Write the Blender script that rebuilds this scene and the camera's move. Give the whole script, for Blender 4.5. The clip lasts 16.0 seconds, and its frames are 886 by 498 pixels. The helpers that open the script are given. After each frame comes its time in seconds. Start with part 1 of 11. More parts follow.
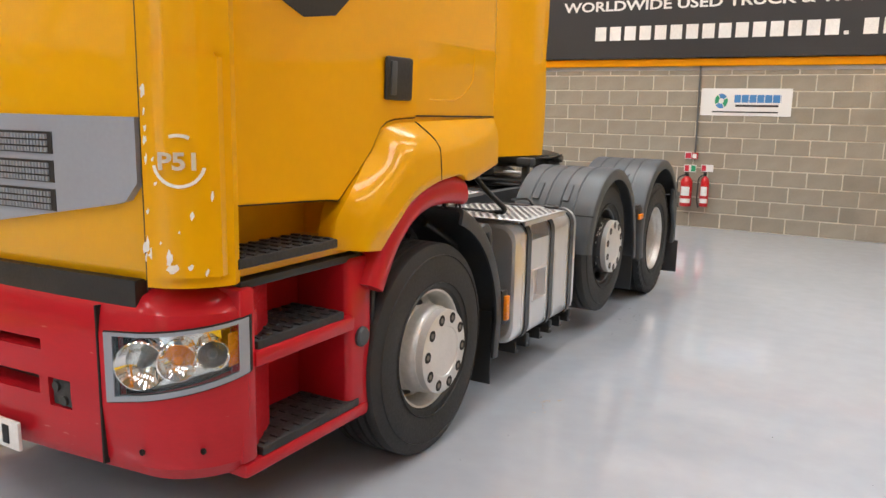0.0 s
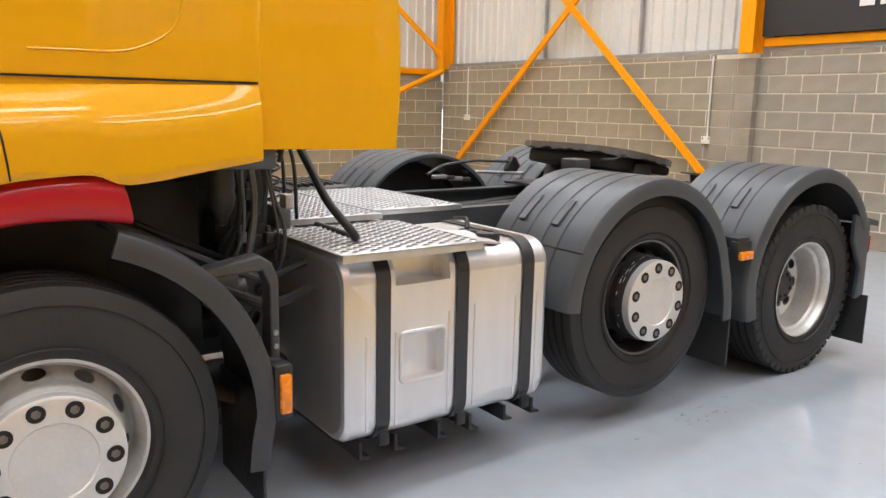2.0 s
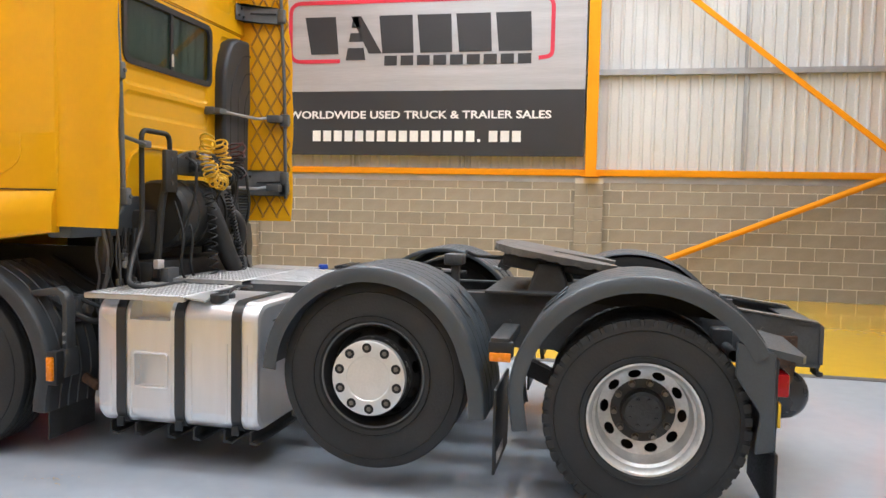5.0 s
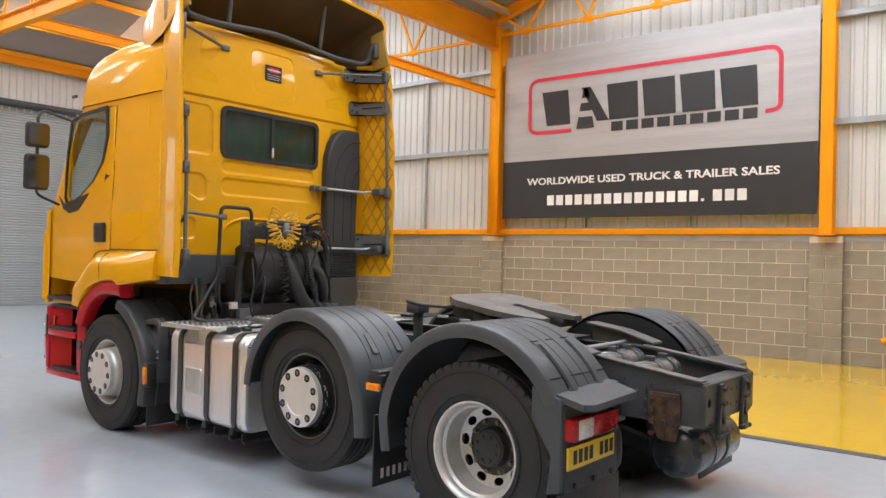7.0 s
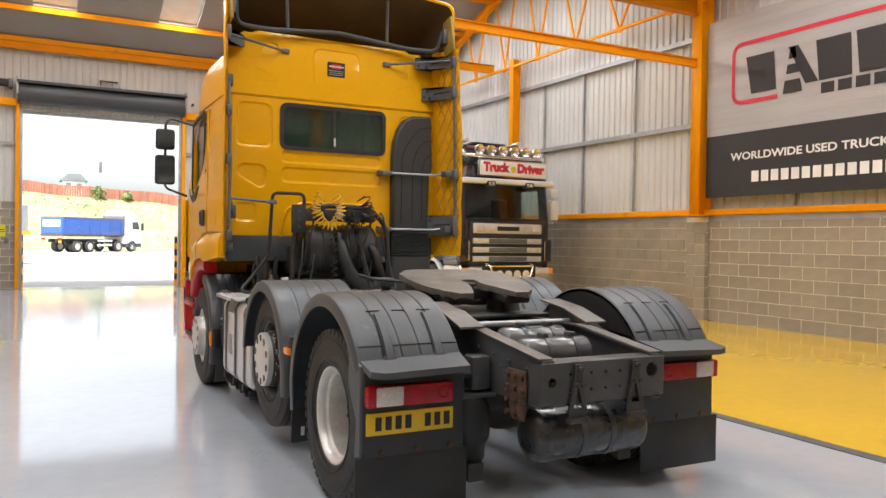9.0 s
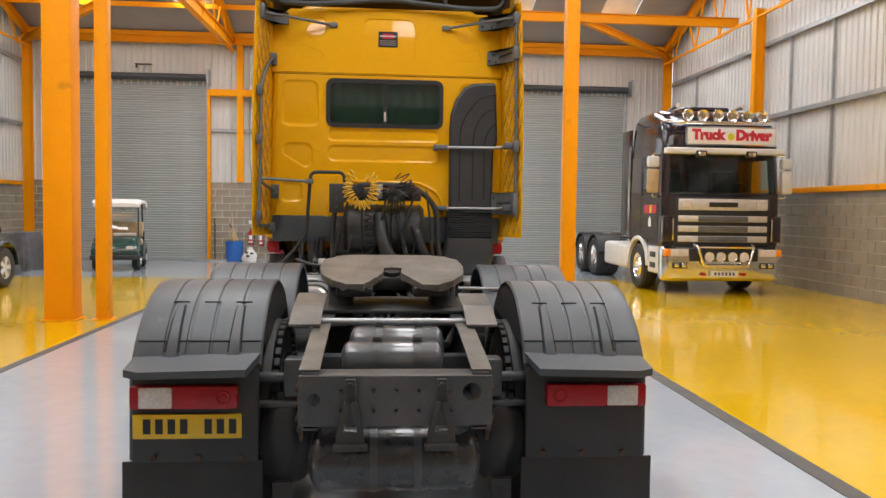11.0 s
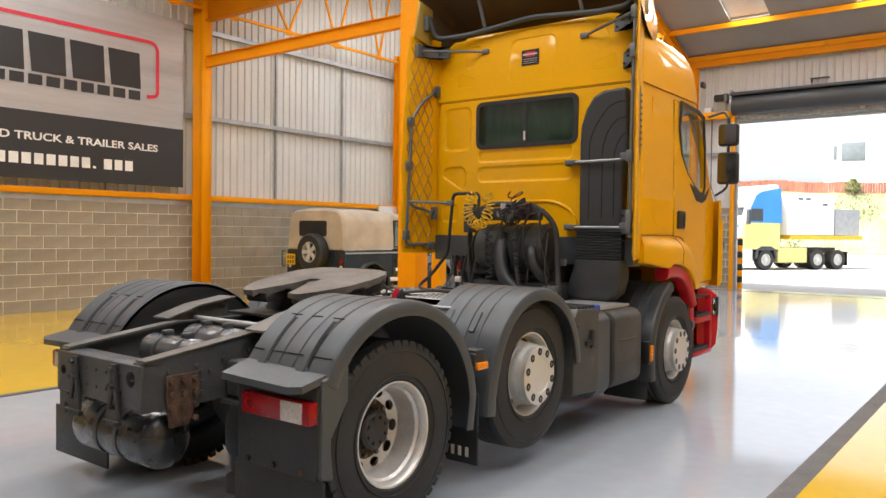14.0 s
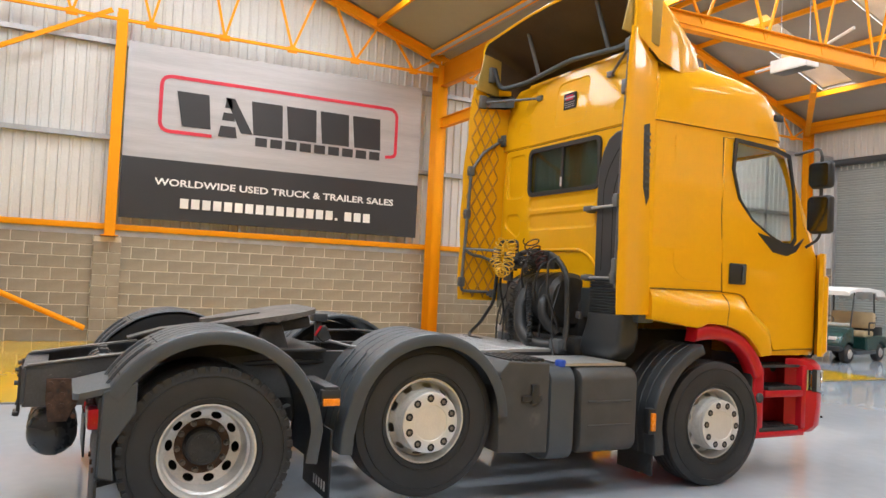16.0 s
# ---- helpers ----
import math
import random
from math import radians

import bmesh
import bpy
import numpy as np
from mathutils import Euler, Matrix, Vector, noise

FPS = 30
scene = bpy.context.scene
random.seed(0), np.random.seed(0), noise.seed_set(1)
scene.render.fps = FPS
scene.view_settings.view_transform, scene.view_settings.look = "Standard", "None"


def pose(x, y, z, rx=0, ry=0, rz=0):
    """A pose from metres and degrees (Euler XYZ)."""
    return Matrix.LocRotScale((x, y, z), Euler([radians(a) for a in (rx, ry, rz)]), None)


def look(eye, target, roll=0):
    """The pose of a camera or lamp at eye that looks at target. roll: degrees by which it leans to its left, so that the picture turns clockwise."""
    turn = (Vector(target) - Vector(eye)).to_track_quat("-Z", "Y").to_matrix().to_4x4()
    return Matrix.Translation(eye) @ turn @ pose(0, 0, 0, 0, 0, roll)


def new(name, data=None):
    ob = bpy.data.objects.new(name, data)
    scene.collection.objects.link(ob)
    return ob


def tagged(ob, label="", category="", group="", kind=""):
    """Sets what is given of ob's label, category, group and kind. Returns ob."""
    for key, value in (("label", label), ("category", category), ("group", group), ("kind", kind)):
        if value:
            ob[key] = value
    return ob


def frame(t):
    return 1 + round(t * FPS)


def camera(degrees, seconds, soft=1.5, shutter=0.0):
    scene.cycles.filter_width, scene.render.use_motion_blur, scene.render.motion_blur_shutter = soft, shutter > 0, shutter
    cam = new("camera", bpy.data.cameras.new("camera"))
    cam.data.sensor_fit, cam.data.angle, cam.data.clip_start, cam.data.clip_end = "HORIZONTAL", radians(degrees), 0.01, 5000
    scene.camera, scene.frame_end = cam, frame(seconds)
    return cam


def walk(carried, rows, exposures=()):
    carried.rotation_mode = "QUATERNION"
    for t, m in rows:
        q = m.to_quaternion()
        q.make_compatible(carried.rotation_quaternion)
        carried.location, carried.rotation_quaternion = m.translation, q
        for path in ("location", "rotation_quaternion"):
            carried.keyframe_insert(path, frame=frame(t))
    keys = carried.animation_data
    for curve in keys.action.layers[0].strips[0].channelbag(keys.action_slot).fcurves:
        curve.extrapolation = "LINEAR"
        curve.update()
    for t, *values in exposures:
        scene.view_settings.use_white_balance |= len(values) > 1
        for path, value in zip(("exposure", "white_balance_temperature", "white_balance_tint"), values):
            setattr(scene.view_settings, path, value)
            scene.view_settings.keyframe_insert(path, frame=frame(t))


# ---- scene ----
cam = camera(59.9, 16.0)
PATH = [
    (0, (-0.571, 0.227, 1.634), (-1.543, 1.939, 1.284), 1.2),
    (0.5, (-0.652, 0.899, 1.612), (-1.664, 2.558, 1.138), 1.1),
    (1, (-0.473, 1.598, 1.603), (-1.659, 3.121, 1.078), 1.5),
    (1.5, (-0.31, 2.323, 1.555), (-1.696, 3.689, 1.093), 0.8),
    (2, (0.039, 2.996, 1.554), (-1.562, 4.137, 1.189), 1.2),
    (2.5, (0.354, 3.658, 1.579), (-1.406, 4.56, 1.283), 2.1),
    (3, (0.723, 4.321, 1.598), (-1.163, 4.936, 1.343), 1.9),
    (3.5, (0.992, 4.981, 1.588), (-0.965, 5.33, 1.371), 1.8),
    (3.7, (1.118, 5.249, 1.57), (-0.857, 5.491, 1.374), 2.0),
    (5.8, (1.611, 8.335, 1.598), (-0.221, 7.533, 1.548), 0.8),
    (6, (1.576, 8.617, 1.615), (-0.208, 7.713, 1.588), 1.0),
    (6.5, (1.361, 9.268, 1.622), (-0.302, 8.157, 1.639), 1.3),
    (7, (1.143, 9.964, 1.611), (-0.414, 8.709, 1.634), 1.4),
    (7.5, (0.794, 10.517, 1.603), (-0.644, 9.127, 1.624), 2.3),
    (8, (0.347, 11.039, 1.59), (-0.951, 9.518, 1.62), 2.7),
    (8.5, (-0.21, 11.42, 1.558), (-1.326, 9.76, 1.563), 1.7),
    (9, (-0.813, 11.741, 1.573), (-1.743, 9.971, 1.549), 0.9),
    (9.2, (-1.088, 11.819, 1.563), (-1.93, 10.005, 1.54), 0.4),
    (11.3, (-3.895, 11.762, 1.657), (-3.918, 9.765, 1.557), 1.4),
    (11.5, (-4.148, 11.761, 1.645), (-4.07, 9.764, 1.562), 1.8),
    (12, (-4.865, 11.589, 1.638), (-4.563, 9.614, 1.56), 1.6),
    (12.5, (-5.628, 11.472, 1.636), (-5.091, 9.548, 1.532), 1.7),
    (13, (-6.314, 11.224, 1.629), (-5.561, 9.374, 1.535), 1.0),
    (13.5, (-6.979, 10.934, 1.623), (-5.952, 9.219, 1.563), 0.3),
    (14, (-7.548, 10.52, 1.616), (-6.325, 8.938, 1.573), 0.7),
    (14.5, (-8.12, 10.025, 1.621), (-6.736, 8.581, 1.612), 1.3),
    (15, (-8.6, 9.448, 1.602), (-7.067, 8.163, 1.593), 1.7),
    (15.5, (-9.103, 8.841, 1.629), (-7.418, 7.763, 1.648), 2.2),
    (16, (-9.536, 8.228, 1.624), (-7.744, 7.342, 1.697), 2.7),
]
EXPOSED = ((0, 1.33, 6500, 10), (0.5, 1.25, 6500, 10), (1.0, 1.30, 6500, 10), (1.5, 1.40, 6450, 10), (2.0, 1.45, 6150, 9), (3.5, 1.50, 5850, 8), (6.0, 1.37, 5900, 8), (6.5, 1.34, 5950, 8), (7.3, 1.29, 6050, 9), (8.0, 1.25, 6300, 9), (9.0, 1.20, 6450, 10), (12.5, 1.20, 6350, 10), (13.5, 1.18, 6450, 10), (14.5, 1.23, 6450, 10), (15.5, 1.41, 6250, 9), (16.0, 1.36, 6100, 9))
walk(cam, [(t, look(eye, target, roll)) for t, eye, target, roll in PATH], EXPOSED)

# ---- world and light ----
world = bpy.data.worlds.new("sky")
scene.world = world
world.use_nodes = True
wn = world.node_tree
sky = wn.nodes.new("ShaderNodeTexSky")
sky.sky_type = "NISHITA"
sky.sun_disc = False
sky.sun_elevation = radians(55)
sky.sun_rotation = radians(38)
sky.air_density, sky.dust_density, sky.ozone_density = 1.0, 4.0, 1.0
pale = wn.nodes.new("ShaderNodeHueSaturation")            # thin bright cloud
pale.inputs["Saturation"].default_value, pale.inputs["Value"].default_value = 0.3, 1.25
wn.links.new(sky.outputs[0], pale.inputs["Color"])
wn.links.new(pale.outputs[0], wn.nodes["Background"].inputs[0])
wn.nodes["Background"].inputs[1].default_value = 0.15
sun_data = bpy.data.lights.new("sun", "SUN")
sun_data.energy, sun_data.angle, sun_data.color = 5.0, radians(8), (1.0, 0.96, 0.9)
sun = new("sun", sun_data)
sun.matrix_world = look((14, 18, 33), (0, 0, 0))


# ---- helpers for meshes ----
ORIGIN = {}


def root_of(ob):
    while ob.parent:
        ob = ob.parent
    return ob


def thing(name, at, label, category, group="", kind=""):
    """An Empty at the base of a thing; its parts are built in world coordinates."""
    ob = new(name)
    ob.empty_display_size = 0.2
    ob.location = at
    ORIGIN[ob.name] = Vector(at)
    return tagged(ob, label, category, group, kind)


def finish(name, bm, material, sharp=38):
    bmesh.ops.recalc_face_normals(bm, faces=bm.faces)
    me = bpy.data.meshes.new(name)
    bm.to_mesh(me)
    bm.free()
    me.materials.append(material)
    me.shade_smooth()
    me.set_sharp_from_angle(angle=radians(sharp))
    for p in me.polygons:                     # large flat faces with many corners stay flat
        if len(p.vertices) > 4 and p.area > 0.01:
            p.use_smooth = False
    return me


def part(name, bm, material, parent, label="", sharp=38):
    o = ORIGIN[root_of(parent).name]
    bmesh.ops.translate(bm, verts=bm.verts, vec=-o)
    ob = new(name, finish(name, bm, material, sharp))
    ob.parent = parent
    return tagged(ob, label)


def solid(name, bm, material, label="", category="", group="", kind="", sharp=38):
    return tagged(new(name, finish(name, bm, material, sharp)), label, category, group, kind)


def merge(bm, other, m=None):
    me = bpy.data.meshes.new("tmp")
    other.to_mesh(me)
    other.free()
    if m is not None:
        me.transform(m)
    bm.from_mesh(me)
    bpy.data.meshes.remove(me)
    return bm


def box(x0, x1, y0, y1, z0, z1, bev=0.0, seg=2, bm=None, m=None):
    b = bmesh.new()
    bmesh.ops.create_cube(b, size=1)
    bmesh.ops.scale(b, verts=b.verts, vec=(abs(x1 - x0), abs(y1 - y0), abs(z1 - z0)))
    if bev > 0:
        bmesh.ops.bevel(b, geom=b.edges[:], offset=bev, segments=seg, affect="EDGES", profile=0.5)
    bmesh.ops.translate(b, verts=b.verts, vec=((x0 + x1) / 2, (y0 + y1) / 2, (z0 + z1) / 2))
    if m is not None:
        bmesh.ops.transform(b, matrix=m, verts=b.verts)
    return b if bm is None else merge(bm, b)


AXIS = {"x": lambda a, u, v: (a, u, v), "y": lambda a, u, v: (u, a, v), "z": lambda a, u, v: (u, v, a)}


def prism(poly, axis, a0, a1, bev=0.0, seg=2, holes=(), bm=None):
    """A plate with the outline poly across the axis, from a0 to a1; holes go through it."""
    b = bmesh.new()
    f = AXIS[axis]
    if holes:
        edges = []
        for loop in (poly, *holes):
            vs = [b.verts.new(f(a0, u, v)) for u, v in loop]
            edges += [b.edges.new((vs[i], vs[(i + 1) % len(vs)])) for i in range(len(vs))]
        bmesh.ops.triangle_fill(b, use_beauty=True, edges=edges)
        bmesh.ops.dissolve_limit(b, angle_limit=0.01, verts=b.verts, edges=b.edges, use_dissolve_boundaries=False)
    else:
        b.faces.new([b.verts.new(f(a0, u, v)) for u, v in poly])
    r = bmesh.ops.extrude_face_region(b, geom=b.faces[:])
    vs = [e for e in r["geom"] if isinstance(e, bmesh.types.BMVert)]
    bmesh.ops.translate(b, verts=vs, vec=f(a1 - a0, 0, 0))
    bmesh.ops.recalc_face_normals(b, faces=b.faces)
    if bev > 0:
        es = [e for e in b.edges if len(e.link_faces) == 2 and e.calc_face_angle(0) > 0.6]
        bmesh.ops.bevel(b, geom=es, offset=bev, segments=seg, affect="EDGES", profile=0.5)
    return b if bm is None else merge(bm, b)


def loft(rings, caps=True, closed=True, bm=None):
    b = bmesh.new()
    rows = [[b.verts.new(p) for p in ring] for ring in rings]
    n = len(rows[0])
    for r0, r1 in zip(rows, rows[1:]):
        for i in range(n if closed else n - 1):
            j = (i + 1) % n
            b.faces.new((r0[i], r0[j], r1[j], r1[i]))
    if caps and closed:
        b.faces.new(rows[0])
        b.faces.new(rows[-1])
    bmesh.ops.recalc_face_normals(b, faces=b.faces)
    return b if bm is None else merge(bm, b)


def lathe(profile, axis, at, seg=32, closed=False, gap=None, bm=None):
    """Turns (radius, height) pairs round an axis through at. gap(i, k) leaves out a face."""
    b = bmesh.new()
    at = Vector(at)
    rows = []
    for k in range(seg):
        a = 2 * math.pi * k / seg
        rows.append([b.verts.new(at + Vector(AXIS[axis](h, r * math.cos(a), r * math.sin(a)))) for r, h in profile])
    m = len(profile)
    for k in range(seg):
        r0, r1 = rows[k], rows[(k + 1) % seg]
        for i in range(m if closed else m - 1):
            if gap and gap(i, k):
                continue
            j = (i + 1) % m
            b.faces.new((r0[i], r0[j], r1[j], r1[i]))
    bmesh.ops.remove_doubles(b, verts=b.verts, dist=1e-5)
    bmesh.ops.recalc_face_normals(b, faces=b.faces)
    return b if bm is None else merge(bm, b)


def cyl(axis, at, r, h0, h1, seg=24, bev=0.0, bm=None):
    c = min(bev, r * 0.5)
    prof = [(0, h0), (r - c, h0), (r, h0 + c), (r, h1 - c), (r - c, h1), (0, h1)]
    return lathe(prof, axis, at, seg, bm=bm)


def tube(pts, r, seg=8, closed=False, bm=None, square=False):
    b = bmesh.new()
    P = [Vector(p) for p in pts]
    n = len(P)
    rings = []
    up = None
    for i in range(n):
        if closed:
            d = P[(i + 1) % n] - P[i - 1]
        else:
            d = P[min(i + 1, n - 1)] - P[max(i - 1, 0)]
        d.normalize()
        if up is None:
            up = Vector((0, 0, 1)) if abs(d.z) < 0.9 else Vector((1, 0, 0))
        side = d.cross(up).normalized()
        up = side.cross(d).normalized()
        rr = r(i / max(n - 1, 1)) if callable(r) else r
        off = math.pi / 4 if square else 0
        rings.append([b.verts.new(P[i] + rr * (math.cos(2 * math.pi * k / seg + off) * side + math.sin(2 * math.pi * k / seg + off) * up)) for k in range(seg)])
    for i in range(n if closed else n - 1):
        r0, r1 = rings[i], rings[(i + 1) % n]
        for k in range(seg):
            b.faces.new((r0[k], r0[(k + 1) % seg], r1[(k + 1) % seg], r1[k]))
    if not closed:
        b.faces.new(rings[0])
        b.faces.new(rings[-1])
    bmesh.ops.recalc_face_normals(b, faces=b.faces)
    return b if bm is None else merge(bm, b)


def bent(pts, radius, n=5):
    """A polyline with its corners rounded."""
    P = [Vector(p) for p in pts]
    out = [P[0]]
    for a, b, c in zip(P, P[1:], P[2:]):
        r = min(radius, (b - a).length * 0.45, (c - b).length * 0.45)
        p, q = b + (a - b).normalized() * r, b + (c - b).normalized() * r
        for k in range(n + 1):
            t = k / n
            out.append(p * (1 - t) ** 2 + b * 2 * t * (1 - t) + q * t ** 2)
    return out + [P[-1]]


def rrect(u0, u1, v0, v1, r, n=4):
    out = []
    for cu, cv, a in ((u1 - r, v1 - r, 0), (u0 + r, v1 - r, 90), (u0 + r, v0 + r, 180), (u1 - r, v0 + r, 270)):
        for k in range(n + 1):
            t = radians(a + 90 * k / n)
            out.append((cu + r * math.cos(t), cv + r * math.sin(t)))
    return out


def helix(a, b, radius, turns, n=14, sag=0.0):
    a, b = Vector(a), Vector(b)
    d = (b - a).normalized()
    u = d.cross(Vector((0, 0, 1)) if abs(d.z) < 0.9 else Vector((1, 0, 0))).normalized()
    v = d.cross(u)
    out = []
    for k in range(int(turns * n) + 1):
        t = k / (turns * n)
        ang = 2 * math.pi * k / n
        out.append(a.lerp(b, t) + radius * (math.cos(ang) * u + math.sin(ang) * v) - Vector((0, 0, sag * 4 * t * (1 - t))))
    return out


def boolean(bm, cutters, op="DIFFERENCE"):
    """bm with the closed cutters taken away, by way of Blender's own boolean modifier."""
    me = bpy.data.meshes.new("work")
    bm.to_mesh(me)
    bm.free()
    ob = new("work", me)
    extra = []
    for c in cutters:
        cm = bpy.data.meshes.new("cutter")
        bmesh.ops.recalc_face_normals(c, faces=c.faces)
        c.to_mesh(cm)
        c.free()
        co = new("cutter", cm)
        mod = ob.modifiers.new("cut", "BOOLEAN")
        mod.operation, mod.object, mod.solver = op, co, "EXACT"
        extra.append(co)
    bpy.context.view_layer.update()
    ev = ob.evaluated_get(bpy.context.evaluated_depsgraph_get())
    out = bmesh.new()
    out.from_mesh(ev.to_mesh())
    ev.to_mesh_clear()
    for o in [ob] + extra:
        m = o.data
        bpy.data.objects.remove(o)
        bpy.data.meshes.remove(m)
    return out


def letters(text, width, height, depth, bold=0.0):
    """Text as a mesh, standing in the xz plane, its foot at the origin, fitted to a width and a height."""
    cu = bpy.data.curves.new("text", "FONT")
    cu.body, cu.extrude, cu.offset = text, 0.01, bold
    cu.resolution_u = 3
    ob = new("text", cu)
    bpy.context.view_layer.update()
    ev = ob.evaluated_get(bpy.context.evaluated_depsgraph_get())
    b = bmesh.new()
    b.from_mesh(ev.to_mesh())
    ev.to_mesh_clear()
    bpy.data.objects.remove(ob)
    bpy.data.curves.remove(cu)
    xs, ys = [v.co.x for v in b.verts], [v.co.y for v in b.verts]
    sx, sy = width / (max(xs) - min(xs)), height / (max(ys) - min(ys))
    for v in b.verts:
        v.co = Vector(((v.co.x - min(xs)) * sx, v.co.z / 0.02 * depth, (v.co.y - min(ys)) * sy))
    return b


# ---- materials ----
def material(name, color, rough=0.5, metal=0.0, vary=0.12, size=1.5, grain=60.0, bump=0.15, coat=0.0, spec=0.5, stain=None, amount=0.0, spots=2.0, pieces=0.0, rvary=0.1, stretch=(1, 1, 1), by_island=False):
    """Base colour varied at two scales, fine relief, roughness that varies, and stains with a shape of their own."""
    m = bpy.data.materials.new(name)
    m.use_nodes = True
    nt = m.node_tree
    N, L = nt.nodes, nt.links
    bsdf = N["Principled BSDF"]
    tc = N.new("ShaderNodeTexCoord")
    mp = N.new("ShaderNodeMapping")
    mp.inputs["Scale"].default_value = stretch
    L.new(tc.outputs["Object"], mp.inputs[0])

    def noise_tex(scale, detail):
        t = N.new("ShaderNodeTexNoise")
        t.inputs["Scale"].default_value, t.inputs["Detail"].default_value = scale, detail
        L.new(mp.outputs[0], t.inputs["Vector"])
        return t.outputs["Fac"]

    def ramp(src, lo, hi, a=0.3, b=0.7):
        r = N.new("ShaderNodeMapRange")
        for k, v in zip(("From Min", "From Max", "To Min", "To Max"), (a, b, lo, hi)):
            r.inputs[k].default_value = v
        L.new(src, r.inputs["Value"])
        return r.outputs[0]

    def times(a, b):
        t = N.new("ShaderNodeMath")
        t.operation = "MULTIPLY"
        L.new(a, t.inputs[0])
        L.new(b, t.inputs[1])
        return t.outputs[0]

    big, fine = noise_tex(size, 4), noise_tex(grain, 6)
    v = times(ramp(big, 1 - vary, 1 + vary), ramp(fine, 1 - vary * 0.6, 1 + vary * 0.6))
    if pieces:
        if by_island:
            g = N.new("ShaderNodeNewGeometry")
            rnd = g.outputs["Random Per Island"]
        else:
            g = N.new("ShaderNodeObjectInfo")
            rnd = g.outputs["Random"]
        v = times(v, ramp(rnd, 1 - pieces, 1 + pieces, 0, 1))
    rgb = N.new("ShaderNodeRGB")
    rgb.outputs[0].default_value = (*color, 1)
    mul = N.new("ShaderNodeVectorMath")
    mul.operation = "SCALE"
    L.new(rgb.outputs[0], mul.inputs[0])
    L.new(v, mul.inputs["Scale"])
    col = mul.outputs[0]
    rsrc = ramp(fine, max(rough - rvary, 0.02), min(rough + rvary, 1))
    if stain:
        fac = ramp(noise_tex(spots, 8), 0, 1, 0.72 - 0.3 * amount, 0.78 - 0.2 * amount)
        mx = N.new("ShaderNodeMix")
        mx.data_type = "RGBA"
        L.new(fac, mx.inputs["Factor"])
        L.new(col, mx.inputs["A"])
        mx.inputs["B"].default_value = (*stain, 1)
        col = mx.outputs["Result"]
    L.new(col, bsdf.inputs["Base Color"])
    L.new(rsrc, bsdf.inputs["Roughness"])
    bsdf.inputs["Metallic"].default_value = metal
    bsdf.inputs["Specular IOR Level"].default_value = spec
    bsdf.inputs["Coat Weight"].default_value = coat
    bsdf.inputs["Coat Roughness"].default_value = 0.06
    if bump:
        bp = N.new("ShaderNodeBump")
        bp.inputs["Strength"].default_value = bump
        bp.inputs["Distance"].default_value = 0.004
        L.new(fine, bp.inputs["Height"])
        L.new(bp.outputs[0], bsdf.inputs["Normal"])
    return m


def glass(name, color, rough=0.0, alpha=0.35):
    """Thin tinted glass: part clear, part mirror."""
    m = bpy.data.materials.new(name)
    m.use_nodes = True
    N, L = m.node_tree.nodes, m.node_tree.links
    out = N["Material Output"]
    N.remove(N["Principled BSDF"])
    tr, gl, mix, lw = N.new("ShaderNodeBsdfTransparent"), N.new("ShaderNodeBsdfGlossy"), N.new("ShaderNodeMixShader"), N.new("ShaderNodeLayerWeight")
    pw, ml = N.new("ShaderNodeMath"), N.new("ShaderNodeMath")
    tr.inputs[0].default_value = (*color, 1)
    gl.inputs["Roughness"].default_value = rough
    lw.inputs["Blend"].default_value = 0.5
    pw.operation, ml.operation = "POWER", "MULTIPLY_ADD"
    pw.inputs[1].default_value = 5
    ml.inputs[1].default_value, ml.inputs[2].default_value = 0.95, 0.045
    L.new(lw.outputs["Facing"], pw.inputs[0])
    L.new(pw.outputs[0], ml.inputs[0])
    L.new(ml.outputs[0], mix.inputs[0])
    L.new(tr.outputs[0], mix.inputs[1])
    L.new(gl.outputs[0], mix.inputs[2])
    L.new(mix.outputs[0], out.inputs[0])
    return m


YELLOW = material("yellow_paint", (0.765, 0.384, 0.0014), 0.34, vary=0.025, size=0.8, grain=25, bump=0.0, coat=0.5, spec=0.10, rvary=0.03)
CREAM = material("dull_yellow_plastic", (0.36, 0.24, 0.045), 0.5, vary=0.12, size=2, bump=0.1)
RED = material("red_paint", (0.46, 0.010, 0.020), 0.40, vary=0.05, size=1.5, grain=30, bump=0.0, coat=0.5, spec=0.15, rvary=0.04)
REDWORN = material("scuffed_red_paint", (0.47, 0.011, 0.020), 0.42, vary=0.07, size=1.5, grain=30, bump=0.03, coat=0.4, spec=0.15, rvary=0.06, stain=(0.60, 0.20, 0.17), amount=0.10, spots=9, stretch=(1, 1, 3.5))
WHITE_CHIP = material("chipped_primer", (0.78, 0.76, 0.70), 0.6)
PLASTIC = material("grey_plastic", (0.058, 0.066, 0.074), 0.40, vary=0.14, size=3, grain=120, bump=0.12, stain=(0.12, 0.118, 0.112), amount=0.06, spots=5)
BLACK = material("black_plastic", (0.019, 0.0195, 0.0205), 0.46, vary=0.22, size=6, grain=90, bump=0.15)
FRONTGUARD = material("dark_guard_plastic", (0.040, 0.043, 0.047), 0.42, vary=0.15, size=4, grain=90, bump=0.1, stain=(0.09, 0.085, 0.08), amount=0.08, spots=5)
INTAKE = material("charcoal_duct_plastic", (0.034, 0.036, 0.039), 0.42, vary=0.12, size=4, grain=90, bump=0.08)
